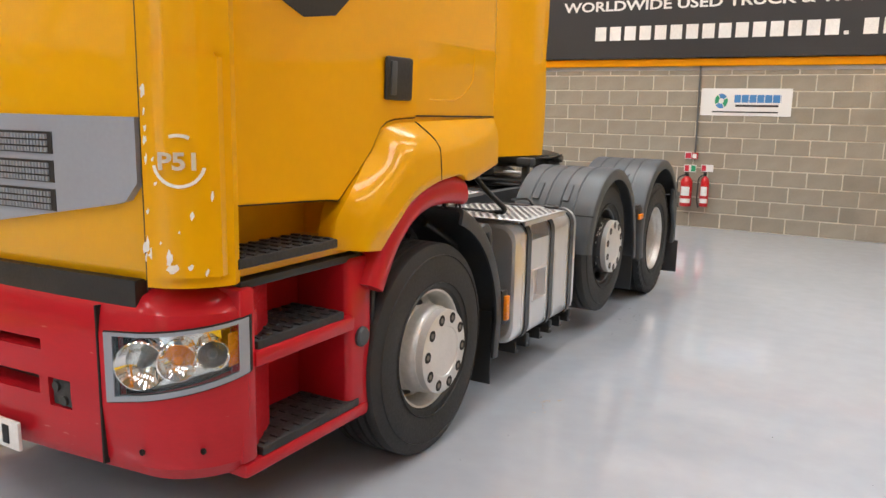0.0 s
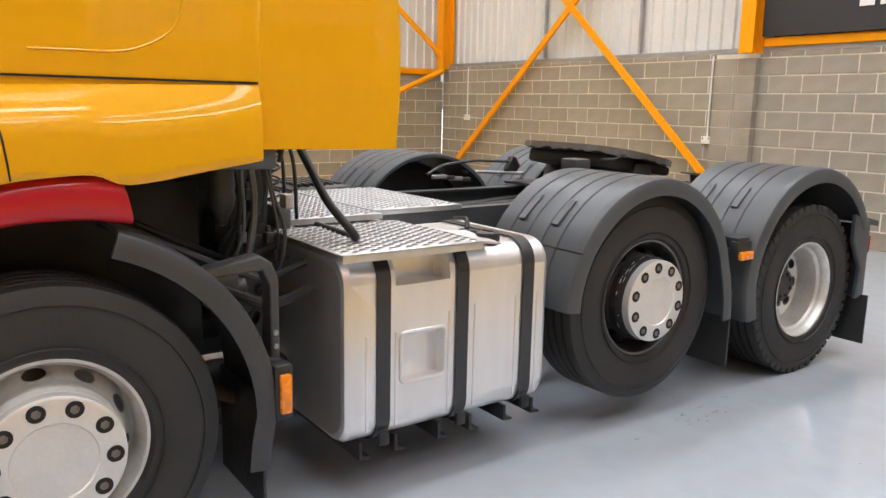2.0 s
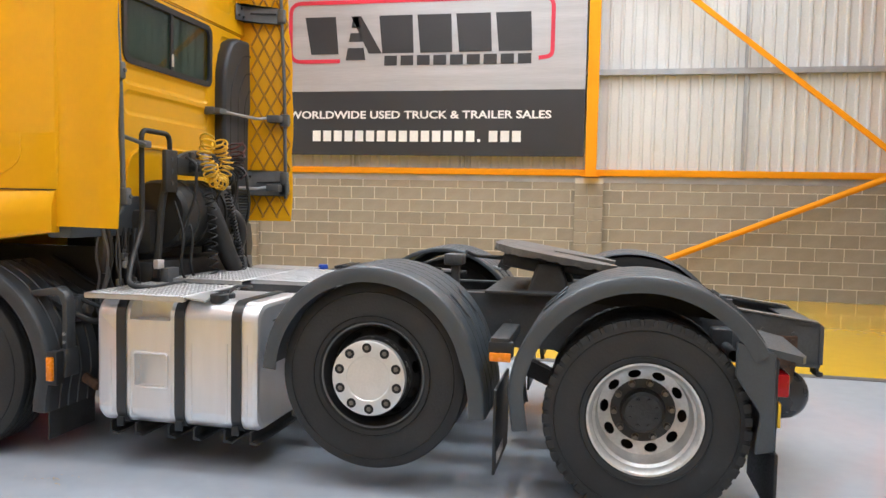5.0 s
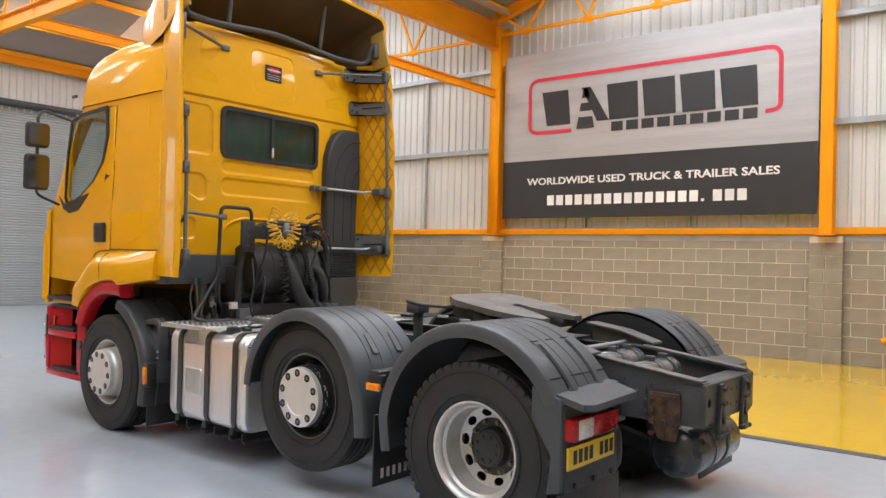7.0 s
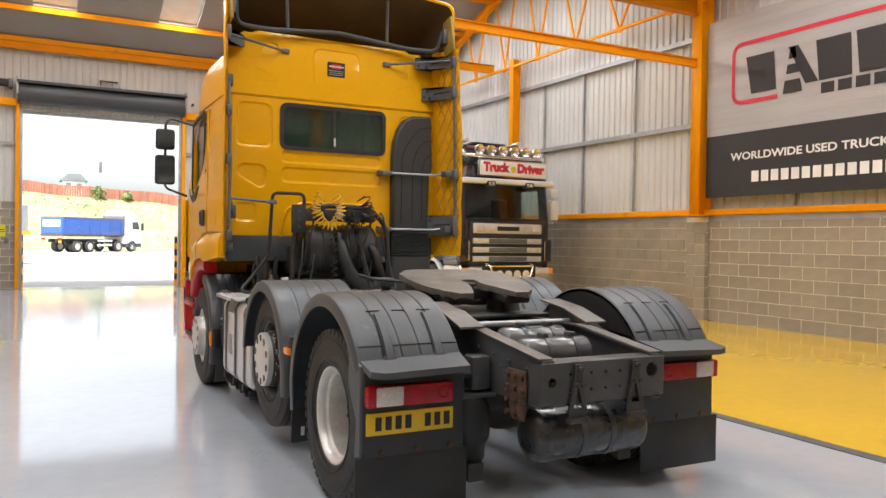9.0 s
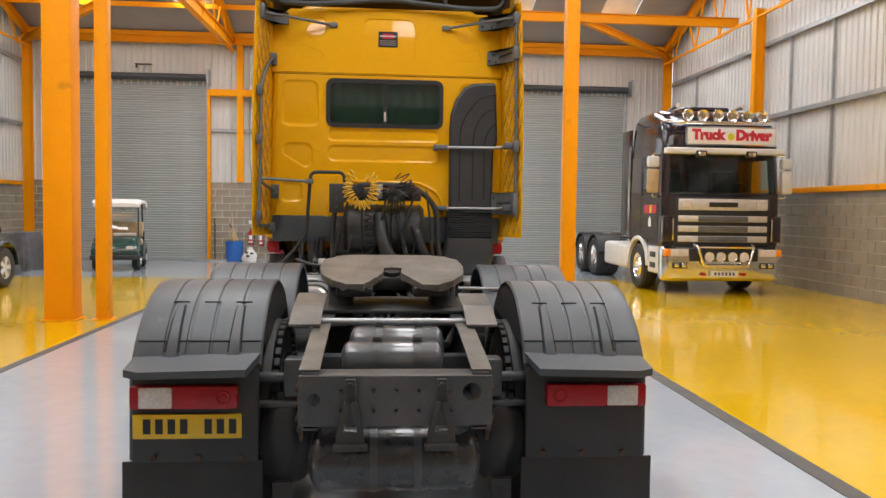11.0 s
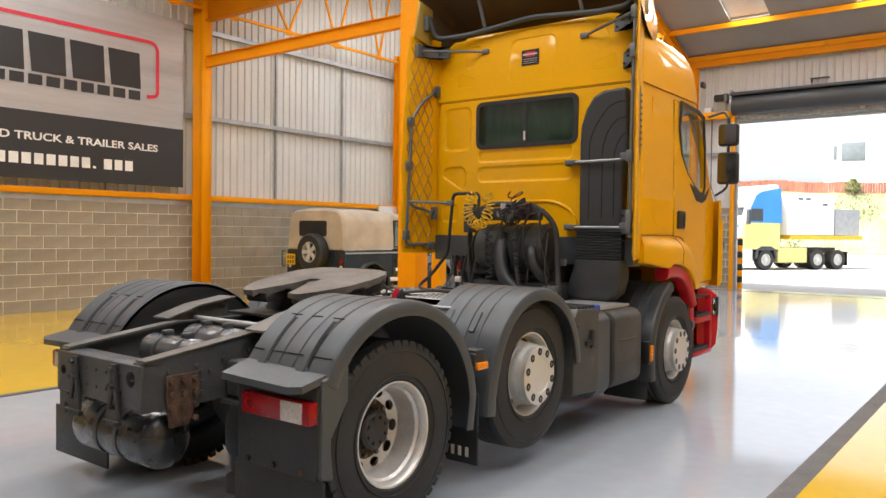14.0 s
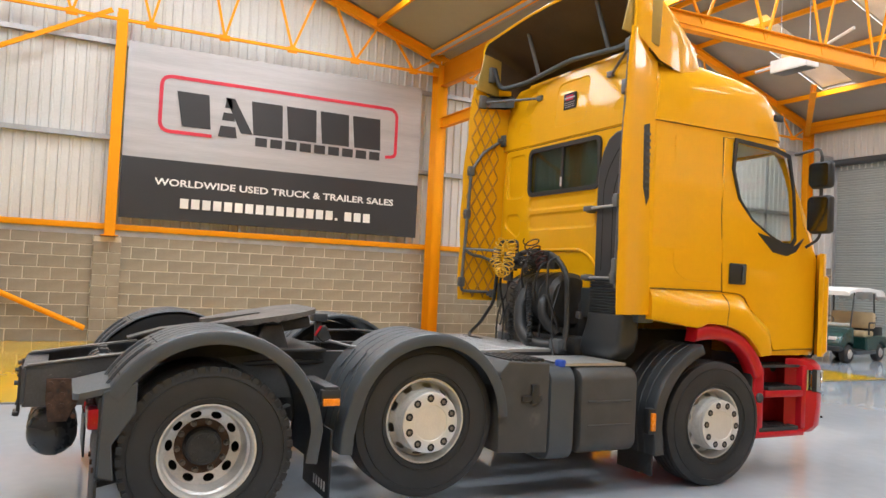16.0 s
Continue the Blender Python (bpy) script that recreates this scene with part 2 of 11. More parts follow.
TAILPLASTIC = material("scuffed_black_plastic", (0.023, 0.023, 0.024), 0.5, vary=0.18, size=4, grain=60, bump=0.2, stain=(0.055, 0.048, 0.042), amount=0.14, spots=6)
SEAM = material("dark_gap", (0.012, 0.01, 0.009), 0.8)
RUBBER = material("tyre_rubber", (0.022, 0.0215, 0.021), 0.60, vary=0.22, size=4, grain=70, bump=0.3, stain=(0.052, 0.048, 0.043), amount=0.16, spots=4)
CHASSIS = material("chassis_paint", (0.060, 0.062, 0.065), 0.38, vary=0.22, size=5, grain=80, bump=0.2, stain=(0.13, 0.10, 0.08), amount=0.1, spots=7)
GRIMY = material("grimy_black", (0.033, 0.032, 0.031), 0.5, vary=0.35, size=8, grain=70, bump=0.4, stain=(0.06, 0.051, 0.043), amount=0.15, spots=12)
RUST = material("rusty_steel", (0.085, 0.046, 0.028), 0.85, vary=0.45, size=16, grain=90, bump=0.5, stain=(0.035, 0.032, 0.03), amount=0.3, spots=12)
GREASE = material("greased_plate", (0.12, 0.11, 0.098), 0.42, vary=0.35, size=6, grain=60, bump=0.35, stain=(0.20, 0.18, 0.155), amount=0.4, spots=3)
ALU = material("brushed_aluminium", (0.82, 0.825, 0.83), 0.34, metal=0.82, vary=0.04, size=2.5, grain=10, bump=0.0, rvary=0.02, stretch=(1, 1.6, 0.3))
CAPS = material("wheel_trim_alloy", (0.70, 0.69, 0.665), 0.36, metal=0.5, vary=0.06, size=6, grain=80, bump=0.06, rvary=0.05)
RIMS = material("silver_wheel_paint", (0.62, 0.61, 0.585), 0.36, metal=0.45, vary=0.12, size=9, grain=60, bump=0.1, stain=(0.2, 0.15, 0.11), amount=0.04, spots=8, rvary=0.06)
RIMBLACK = material("black_wheel_paint", (0.024, 0.024, 0.025), 0.36, vary=0.3, size=10, grain=60, bump=0.15, stain=(0.5, 0.48, 0.45), amount=0.10, spots=13)
NUTS = material("dull_wheel_nut", (0.19, 0.165, 0.14), 0.5, metal=0.5, vary=0.3, size=20)
STEEL = material("galvanised_steel", (0.38, 0.39, 0.40), 0.45, metal=0.6, vary=0.12, size=4, grain=60, bump=0.08)
GREYPIPE = material("grey_painted_bar", (0.13, 0.135, 0.14), 0.45, metal=0.3, vary=0.15, size=8)
CHROME = material("chrome", (0.82, 0.82, 0.80), 0.1, metal=1.0, vary=0.03, bump=0.0, rvary=0.04)
ORANGE = material("orange_steel_paint", (0.82, 0.315, 0.002), 0.5, vary=0.05, size=1.2, grain=30, bump=0.04, spec=0.15, stain=(0.62, 0.24, 0.01), amount=0.06, spots=2.5)
BLOCK = material("concrete_block", (0.285, 0.252, 0.200), 0.92, vary=0.16, size=3, grain=90, bump=0.6, pieces=0.08)
BLOCKS = material("concrete_blocks", (0.285, 0.252, 0.200), 0.92, vary=0.16, size=3, grain=90, bump=0.6, pieces=0.08, by_island=True)
MORTAR = material("mortar", (0.60, 0.545, 0.45), 0.95, vary=0.15, size=4, grain=100, bump=0.5)
CLAD = material("white_cladding", (0.59, 0.595, 0.58), 0.5, vary=0.07, size=0.6, grain=30, bump=0.05, stain=(0.54, 0.52, 0.46), amount=0.1, spots=0.8)
ROOF = material("grey_roof_lining", (0.31, 0.305, 0.29), 0.75, vary=0.08, size=0.7, grain=40, bump=0.1)
FLOOR = material("grey_floor_paint", (0.415, 0.45, 0.50), 0.09, vary=0.05, size=0.5, grain=7, bump=0.0, coat=0.3, rvary=0.02, stain=(0.31, 0.32, 0.33), amount=0.06, spots=1.1)
YFLOOR = material("yellow_floor_paint", (0.74, 0.45, 0.004), 0.12, vary=0.05, size=0.5, grain=7, bump=0.0, coat=0.3, rvary=0.02)
STRIP = material("dark_joint_strip", (0.09, 0.085, 0.08), 0.6, vary=0.2, size=4, grain=50, bump=0.3)
SLAT = material("grey_green_slat", (0.33, 0.355, 0.345), 0.42, vary=0.06, size=1.5, grain=40, bump=0.04, pieces=0.04)
DARKSTEEL = material("dark_grey_housing", (0.045, 0.05, 0.055), 0.4, vary=0.1, size=2, bump=0.1)
SHEET = material("skylight_sheet", (0.8, 0.8, 0.78), 0.6, bump=0)
TINT = glass("tinted_window", (0.55, 0.63, 0.58))
SIDEGLASS = glass("side_glass", (0.93, 0.955, 0.94))
CLEAR = glass("clear_glass", (0.95, 0.965, 0.96))
CURTAIN = material("grey_green_curtain", (0.20, 0.25, 0.22), 0.9, vary=0.06, size=3, bump=0.05)
AMBER = material("amber_lens", (0.85, 0.25, 0.01), 0.25, vary=0.12, size=20, coat=0.4)
LENSRED = material("red_lens", (0.34, 0.004, 0.008), 0.2, vary=0.12, size=12, coat=0.15, spec=0.3)
LENSWHITE = material("white_lens", (0.62, 0.56, 0.52), 0.25, vary=0.12, size=12, coat=0.3)
PLATEY = material("yellow_plate", (0.72, 0.47, 0.015), 0.4, vary=0.05)
INK = material("black_ink", (0.012, 0.012, 0.013), 0.5)
INKGREY = material("charcoal_print", (0.022, 0.022, 0.024), 0.5, vary=0.1, size=1)
BANSILVER = material("silver_banner_print", (0.40, 0.395, 0.40), 0.38, metal=0.25, vary=0.1, size=0.9, grain=14, bump=0.1, stretch=(1, 0.25, 6))
INKRED = material("red_print", (0.56, 0.022, 0.05), 0.5)
INKWHITE = material("white_print", (0.75, 0.74, 0.72), 0.5)

# ---- the hall ----
XL, XR, YF, YB = 7.48, -12.97, -13.17, 12.18     # inner faces of the four walls
VALLEY = 0.2
EAVE, PITCH = 6.95, 0.346
RIDGE_F, RIDGE_B = (YF + VALLEY) / 2, (YB + VALLEY) / 2
TOP_R, TOP_L, TOP_B = 2.04, 2.15, 2.32

ground = box(-400, 400, -700, 300, -0.5, -0.012)
ASPHALT = material("pale_yard_concrete", (0.40, 0.39, 0.37), 0.85, vary=0.15, size=0.3, grain=12, bump=0.3, stain=(0.2, 0.19, 0.18), amount=0.15, spots=0.4)
solid("ground", ground, ASPHALT, "pale worn concrete yard outside the hall", "ground", kind="structure")

hall_floor = solid("floor", box(XR - 0.3, XL + 0.3, YF - 0.3, YB + 0.3, -0.2, 0.0), FLOOR, "glossy grey painted concrete floor of the hall", "floor", kind="structure")
STRIP_R, STRIP_L, ZONE_F = -6.33, 0.25, -6.7
fl = thing("floor_marking", (STRIP_R, 0, 0), "glossy yellow painted parking bay on the floor", "floor marking", kind="structure")
part("painted_bay", box(XR + 0.01, STRIP_R - 0.07, ZONE_F, YB - 0.01, 0.0005, 0.0045), YFLOOR, fl)
part("joint_strip", box(STRIP_R - 0.07, STRIP_R + 0.07, ZONE_F - 0.05, YB - 0.01, 0.0005, 0.006), STRIP, fl, "dark sunken joint strip")
fl2 = thing("floor_marking", (STRIP_L, 0, 0), "glossy yellow painted bay beside the truck", "floor marking", kind="structure")
part("painted_bay", box(STRIP_L + 0.05, XL - 0.01, ZONE_F, YB - 0.01, 0.0005, 0.0045), YFLOOR, fl2)
part("joint_strip", box(STRIP_L - 0.05, STRIP_L + 0.05, ZONE_F - 0.05, YB - 0.01, 0.0005, 0.006), STRIP, fl2, "dark sunken joint strip")
apron = box(XR + 0.01, XL - 0.01, YF + 0.35, YF + 0.55, 0.0005, 0.003)
solid("drain_strip", apron, STRIP, "narrow dark drain strip in the floor before the doors", "drain", kind="structure")

# block walls: a mortar core with single blocks set proud of it
BL, BH, JOINT = 0.45, 0.225, 0.017
block_mesh = {}


def block_data(w, d, h):
    key = (round(w, 3), round(d, 3), round(h, 3))
    if key not in block_mesh:
        block_mesh[key] = finish("block", box(-w / 2, w / 2, -d / 2, d / 2, -h / 2, h / 2, 0.006, 1), BLOCK, 30)
    return block_mesh[key]


def block_wall(name, side, at, a0, a1, z1, near0, near1, label, bh=BH, BL=BL):
    """side: the axis it faces along, with its sign. Blocks between near0 and near1 are single parts, those beyond are one mesh."""
    axis, sign = side
    depth = 0.25
    lo, hi = (at - sign * depth, at - sign * 0.008)
    lo, hi = min(lo, hi), max(lo, hi)
    core = box(lo, hi, a0, a1, 0, z1 - 0.001) if axis == "x" else box(a0, a1, lo, hi, 0, z1 - 0.001)
    root = thing(name, ((lo + hi) / 2, (a0 + a1) / 2, 0) if axis == "x" else ((a0 + a1) / 2, (lo + hi) / 2, 0), label, "wall", kind="structure")
    part("wall_core", core, MORTAR, root, "mortar joints of the block wall")
    rest = bmesh.new()
    o = ORIGIN[root.name]
    rows = int(math.ceil(z1 / bh - 0.05))
    count = 0
    for r in range(rows):
        zc0, zc1 = r * bh + JOINT / 2, min((r + 1) * bh - JOINT / 2, z1)
        if zc1 - zc0 < 0.05:
            continue
        a = a0 - (BL / 2 if r % 2 else 0)
        while a < a1:
            b0, b1 = max(a, a0) + JOINT / 2, min(a + BL, a1) - JOINT / 2
            a += BL
            w = b1 - b0
            if w < 0.06:
                continue
            c, zc = (b0 + b1) / 2, (zc0 + zc1) / 2
            if near0 <= c <= near1 and count < 300:
                count += 1
                ob = new("block", block_data(w, 0.06, zc1 - zc0))
                ob.parent = root
                jit = random.uniform(-0.0015, 0.0015)
                p = Vector((at - sign * 0.03 + jit, c, zc)) if axis == "x" else Vector((c, at - sign * 0.03 + jit, zc))
                ob.location = p - o
                ob.rotation_euler = (0, 0, radians(90) if axis == "x" else 0)
            else:
                d0, d1 = at - sign * 0.06, at
                d0, d1 = min(d0, d1), max(d0, d1)
                if axis == "x":
                    merge(rest, box(d0, d1, b0, b1, zc0, zc1))
                else:
                    merge(rest, box(b0, b1, d0, d1, zc0, zc1))
    if len(rest.verts):
        tagged(part("blockwork", rest, BLOCKS, root, "buff-grey concrete blocks"), kind="stuff")
    else:
        rest.free()
    return root


# orange steel
def i_beam(p0, p1, h, w, bm=None, t=0.014, up=(0, 0, 1)):
    """An I section from p0 to p1; h deep along up, w wide."""
    p0, p1, up = Vector(p0), Vector(p1), Vector(up)
    d = (p1 - p0).normalized()
    side = d.cross(up).normalized()
    v = side.cross(d)
    out = [(-w / 2, -h / 2), (w / 2, -h / 2), (w / 2, -h / 2 + t), (t / 2, -h / 2 + t), (t / 2, h / 2 - t), (w / 2, h / 2 - t),
           (w / 2, h / 2), (-w / 2, h / 2), (-w / 2, h / 2 - t), (-t / 2, h / 2 - t), (-t / 2, -h / 2 + t), (-w / 2, -h / 2 + t)]
    rings = [[p + a * side + b * v for a, b in out] for p in (p0, p1)]
    return loft(rings, bm=bm)


def bar(p0, p1, h, w, bm=None, up=(0, 0, 1)):
    p0, p1, up = Vector(p0), Vector(p1), Vector(up)
    d = (p1 - p0).normalized()
    side = d.cross(up).normalized()
    v = side.cross(d)
    rings = [[p + a * side + b * v for a, b in ((-w / 2, -h / 2), (w / 2, -h / 2), (w / 2, h / 2), (-w / 2, h / 2))] for p in (p0, p1)]
    return loft(rings, bm=bm)


def steel(name, bm, label, category="steel beam", group=""):
    return solid(name, bm, ORANGE, label, category, group, "structure", 30)


# wall columns, standing proud of the blocks on pilasters
COL_R = [(-12.80, -6.82), (-12.80, 0.22), (-12.85, 6.9)]
COL_L = [(7.30, -6.5), (7.24, 0.22), (7.36, 7.40)]
for x, y in COL_R + COL_L:
    big = abs(y - 0.22) < 0.1
    z0 = 0.0 if (big and x > 0) else 2.14
    w = 0.34 if big else 0.24
    b = i_beam((x, y, z0), (x, y, EAVE - 0.2), w, 0.26 if big else 0.2, up=(1, 0, 0))
    box(x - 0.2, x + 0.2, y - 0.16, y + 0.16, z0, z0 + 0.02, bm=b)
    steel("steel_column", b, "orange painted steel wall column of the hall", "steel column", "wall columns")
for x, y in ((XR + 0.12, YF + 0.12), (XL - 0.12, YF + 0.12), (XR + 0.2, YB - 0.1), (XL - 0.12, YB - 0.12)):
    b = i_beam((x, y, 2.28 if y > 0 else 0), (x, y, EAVE), 0.26, 0.22, up=(0, 1, 0))
    steel("steel_column", b, "orange painted corner column of the hall", "steel column", "wall columns")
# free columns in the line of the valley
for x, y, h, w, lab in ((1.08, 0.22, 0.40, 0.34, "stout orange steel column standing on the yellow floor"), (0.5, 0.22, 0.18, 0.18, "slim orange steel column beside a stout one"), (-6.37, 0.18, 0.2, 0.2, "slim orange steel column at the bay's edge")):
    b = box(x - h / 2, x + h / 2, y - w / 2, y + w / 2, 0.012, 6.25, 0.008)
    box(x - h / 2 - 0.05, x + h / 2 + 0.05, y - w / 2 - 0.03, y + w / 2 + 0.03, 0.0065, 0.02, bm=b)
    steel("steel_column", b, lab, "steel column", "free columns")

# valley beam and the lighter tie under it
steel("valley_beam", i_beam((XL - 0.3, VALLEY, 6.48), (XR + 0.3, VALLEY, 6.48), 0.52, 0.2), "deep orange steel beam across the hall")
steel("tie_beam", i_beam((XL - 0.35, VALLEY, 5.33), (1.3, VALLEY, 5.33), 0.24, 0.14), "lighter orange tie beam under the deep one")
steel("tie_beam", i_beam((XR + 0.3, VALLEY, 5.25), (-6.3, VALLEY, 5.25), 0.16, 0.12), "lighter orange tie beam under the deep one")
steel("eave_beam", i_beam((XL, YF + 0.2, 6.91), (XR, YF + 0.2, 6.91), 0.34, 0.2), "orange eave beam above the roller doors")
steel("eave_beam", i_beam((XL, YB - 0.2, 6.91), (XR, YB - 0.2, 6.91), 0.34, 0.2), "orange eave beam at the far end wall")
for x in (1.15, -6.05):
    steel("floor_beam", i_beam((x, YF + 0.2, 6.72), (x, VALLEY, 6.52), 0.34, 0.18), "orange steel beam from the door wall to the valley")
steel("floor_beam", i_beam((XR + 0.1, -8.1, 6.7), (-6.1, -8.1, 6.7), 0.24, 0.14), "orange bracing beam under the roof")
steel("roof_brace", i_beam((XR + 0.2, YF + 0.3, 6.75), (-8.6, -8.2, 6.72), 0.2, 0.14), "orange corner brace under the roof")
steel("roof_brace", i_beam((XL - 0.2, YF + 0.3, 6.75), (3.4, -8.2, 6.72), 0.2, 0.14), "orange corner brace under the roof")


# trusses: rafters with a thin bottom chord and zigzag web
def truss(x, y0, y1, heavy=True):
    b = bmesh.new()
    mid, top = (y0 + y1) / 2, EAVE + PITCH * abs(y1 - y0) / 2
    for ya in (y0, y1):
        i_beam((x, ya, EAVE - 0.05), (x, mid, top - 0.12), 0.22, 0.16, bm=b)
    bar((x, y0, EAVE - 0.42), (x, y1, EAVE - 0.42), 0.06, 0.06, bm=b)
    n = 8
    for k in range(n):
        yc = y0 + (y1 - y0) * (k + 0.5) / n
        box(x - 0.006, x + 0.006, yc - 0.11, yc + 0.11, EAVE - 0.5, EAVE - 0.36, bm=b)
        for s in (-0.5, 0.5):
            yt = y0 + (y1 - y0) * (k + 0.5 + s * 0.7) / n
            zt = EAVE + PITCH * (abs(y1 - y0) / 2 - abs(yt - mid)) - 0.15
            bar((x, yc, EAVE - 0.42), (x, yt, zt), 0.04, 0.05, bm=b, up=(1, 0, 0))
    return steel("roof_truss", b, "orange lattice roof truss with zigzag members", "roof truss", "roof trusses")


for xt in (XL - 0.22, 1.15, -6.05, XR + 0.25):
    truss(xt, YF + 0.15, VALLEY)
    truss(xt, VALLEY, YB - 0.15)
k = 0
for y0, y1, ridge in ((YF, VALLEY, RIDGE_F), (VALLEY, YB, RIDGE_B)):
    half = abs(y1 - y0) / 2
    b = bmesh.new()
    for d in (0.25, 1.7, 3.4, 5.1, 6.2):
        for s in (-1, 1):
            y = ridge + s * (half - d)
            z = EAVE + PITCH * d - 0.02
            bar((XL, y, z), (XR, y, z), 0.14, 0.06, bm=b)
    steel("roof_purlins", b, "orange purlins under the roof sheets", "purlins")

# roof sheets with openings for the skylights
LIGHTS_X = [5.17 - 3.155 * i for i in range(6)]
roof = bmesh.new()
sheets = []
for y0, y1, ridge in ((YF, VALLEY, RIDGE_F), (VALLEY, YB, RIDGE_B)):
    half = abs(y1 - y0) / 2
    for s in (-1, 1):
        def at(x, d):
            return (x, ridge + s * (half - d), EAVE + PITCH * d + 0.09)
        lo_d, hi_d = 1.7, min(5.3, half - 0.4)
        xs = [XL + 0.3]
        for lx in LIGHTS_X:
            xs += [lx + 0.53, lx - 0.53]
        xs.append(XR - 0.3)
        for i in range(len(xs) - 1):
            spans = ((-0.3, lo_d), (hi_d, half)) if i % 2 else ((-0.3, half),)
            for d0, d1 in spans:
                top, bot = [at(xs[i], d0), at(xs[i + 1], d0), at(xs[i + 1], d1), at(xs[i], d1)], []
                bot = [(p[0], p[1], p[2] + 0.08) for p in top]
                loft([top, bot], bm=roof)
        for lx in LIGHTS_X:
            d = (lo_d + hi_d) / 2
            c = Vector(at(lx, d))
            along = (Vector(at(lx, hi_d)) - Vector(at(lx, lo_d)))
            sheets.append((c, along, s))
solid("ceiling", roof, ROOF, "grey-lined pitched roof with skylights", "roof", kind="structure")
sheet_bm = bmesh.new()
for c, along, s in sheets:
    n = along.normalized().cross(Vector((1, 0, 0)))
    n = n if n.z > 0 else -n
    q = [c + n * 0.09 + a * Vector((0.6, 0, 0)) + b2 * along * 0.55 for a, b2 in ((-1, -1), (1, -1), (1, 1), (-1, 1))]
    loft([q, [p + n * 0.01 for p in q]], bm=sheet_bm)
solid("skylight_sheets", sheet_bm, SHEET, "white translucent skylight sheets in the roof", "skylight", kind="structure")
SKYLIGHT_WATTS = 65
for i, (c, along, s) in enumerate(sheets):
    la = bpy.data.lights.new("skylight", "AREA")
    la.shape, la.size, la.size_y = "RECTANGLE", 1.04, along.length * 0.985
    la.energy, la.color = SKYLIGHT_WATTS * (0.87 if c.x > 1.0 else 1.05), (0.95, 0.98, 1.0)      # lamps past x = 1 dimmed to keep the cab's near side darker
    ob = new("skylight", la)
    n = along.normalized().cross(Vector((1, 0, 0)))
    n = n if n.z > 0 else -n
    ydir = along.normalized()
    xdir = ydir.cross(n)
    m = Matrix((xdir, ydir, n)).transposed().to_4x4()
    m.translation = c + n * 0.03
    ob.matrix_world = m


# corrugated white sheets above the blocks
def corrugated(a0, a1, z0f, z1f, pitch=0.2, depth=0.032):
    """Rows of (along, out, low, high) that follow the ribs."""
    out = []
    a = a0
    while a < a1 - 1e-6:
        for da, o in ((0, 0.0), (0.125, 0.0), (0.145, depth), (0.18, depth)):
            if a + da <= a1:
                out.append((a + da, o, z0f, z1f(a + da) if callable(z1f) else z1f))
        a += pitch
    out.append((a1, 0.0, z0f, z1f(a1) if callable(z1f) else z1f))
    return out


def clad(name, side, at, a0, a1, z0, z1, label):
    axis, sign = side
    b = bmesh.new()
    rows = []
    for a, o, lo, hi in corrugated(a0, a1, z0, z1):
        p = at - sign * 0.10 + sign * o
        q = at - sign * 0.16
        mk = (lambda d, zz: (d, a, zz)) if axis == "x" else (lambda d, zz: (a, d, zz))
        rows.append([b.verts.new(mk(p, lo)), b.verts.new(mk(p, hi)), b.verts.new(mk(q, hi)), b.verts.new(mk(q, lo))])
    for r0, r1 in zip(rows, rows[1:]):
        for i in range(4):
            j = (i + 1) % 4
            b.faces.new((r0[i], r0[j], r1[j], r1[i]))
    b.faces.new(rows[0])
    b.faces.new(rows[-1])
    return solid(name, b, CLAD, label, "wall cladding", kind="structure", sharp=20)


def gable(y):
    y0, y1, ridge = (YF, VALLEY, RIDGE_F) if y < VALLEY else (VALLEY, YB, RIDGE_B)
    return EAVE + PITCH * (abs(y1 - y0) / 2 - abs(y - ridge)) + 0.08


clad("wall_cladding_right", ("x", 1), XR, YF, YB, 2.1, gable, "white ribbed steel cladding over the block wall")
clad("wall_cladding_left", ("x", -1), XL, YF, YB, 2.1, gable, "white ribbed steel cladding over the block wall")
clad("wall_cladding_back", ("y", -1), YB, XR, XL, 2.33, EAVE + 0.1, "white ribbed steel cladding over the block wall")
DOORS = [(1.95, 6.5, 5.62), (-4.70, -0.30, 5.12), (-11.55, -6.80, 5.62)]
for a0, a1, z0 in ((6.5, XL, 2.4), (1.95, 6.5, 5.5), (-0.30, 1.95, 2.45), (-4.70, -0.30, 5.1), (-6.80, -4.70, 2.45), (-11.55, -6.80, 5.5), (XR, -11.55, 2.4)):
    clad("wall_cladding_front", ("y", 1), YF, a0, a1, z0, EAVE + 0.1, "white ribbed steel cladding over the doors")


# steel rails on the cladding: dark grey girts and posts, orange sill rail
def girts(name, side, at, a0, a1, heights, posts, label):
    axis, sign = side
    b = bmesh.new()
    for z in heights:
        d0, d1 = at - sign * 0.062, at + sign * 0.04
        d0, d1 = min(d0, d1), max(d0, d1)
        if axis == "x":
            box(d0, d1, a0, a1, z - 0.05, z + 0.05, bm=b)
        else:
            box(a0, a1, d0, d1, z - 0.05, z + 0.05, bm=b)
    for p in posts:
        d0, d1 = at - sign * 0.06, at + sign * 0.0
        d0, d1 = min(d0, d1), max(d0, d1)
        if axis == "x":
            box(d0, d1, p - 0.022, p + 0.022, 2.3, heights[-1], bm=b)
        else:
            box(p - 0.022, p + 0.022, d0, d1, 2.4, heights[-1], bm=b)
    solid(name, b, STEEL, label, "wall rails", kind="structure")


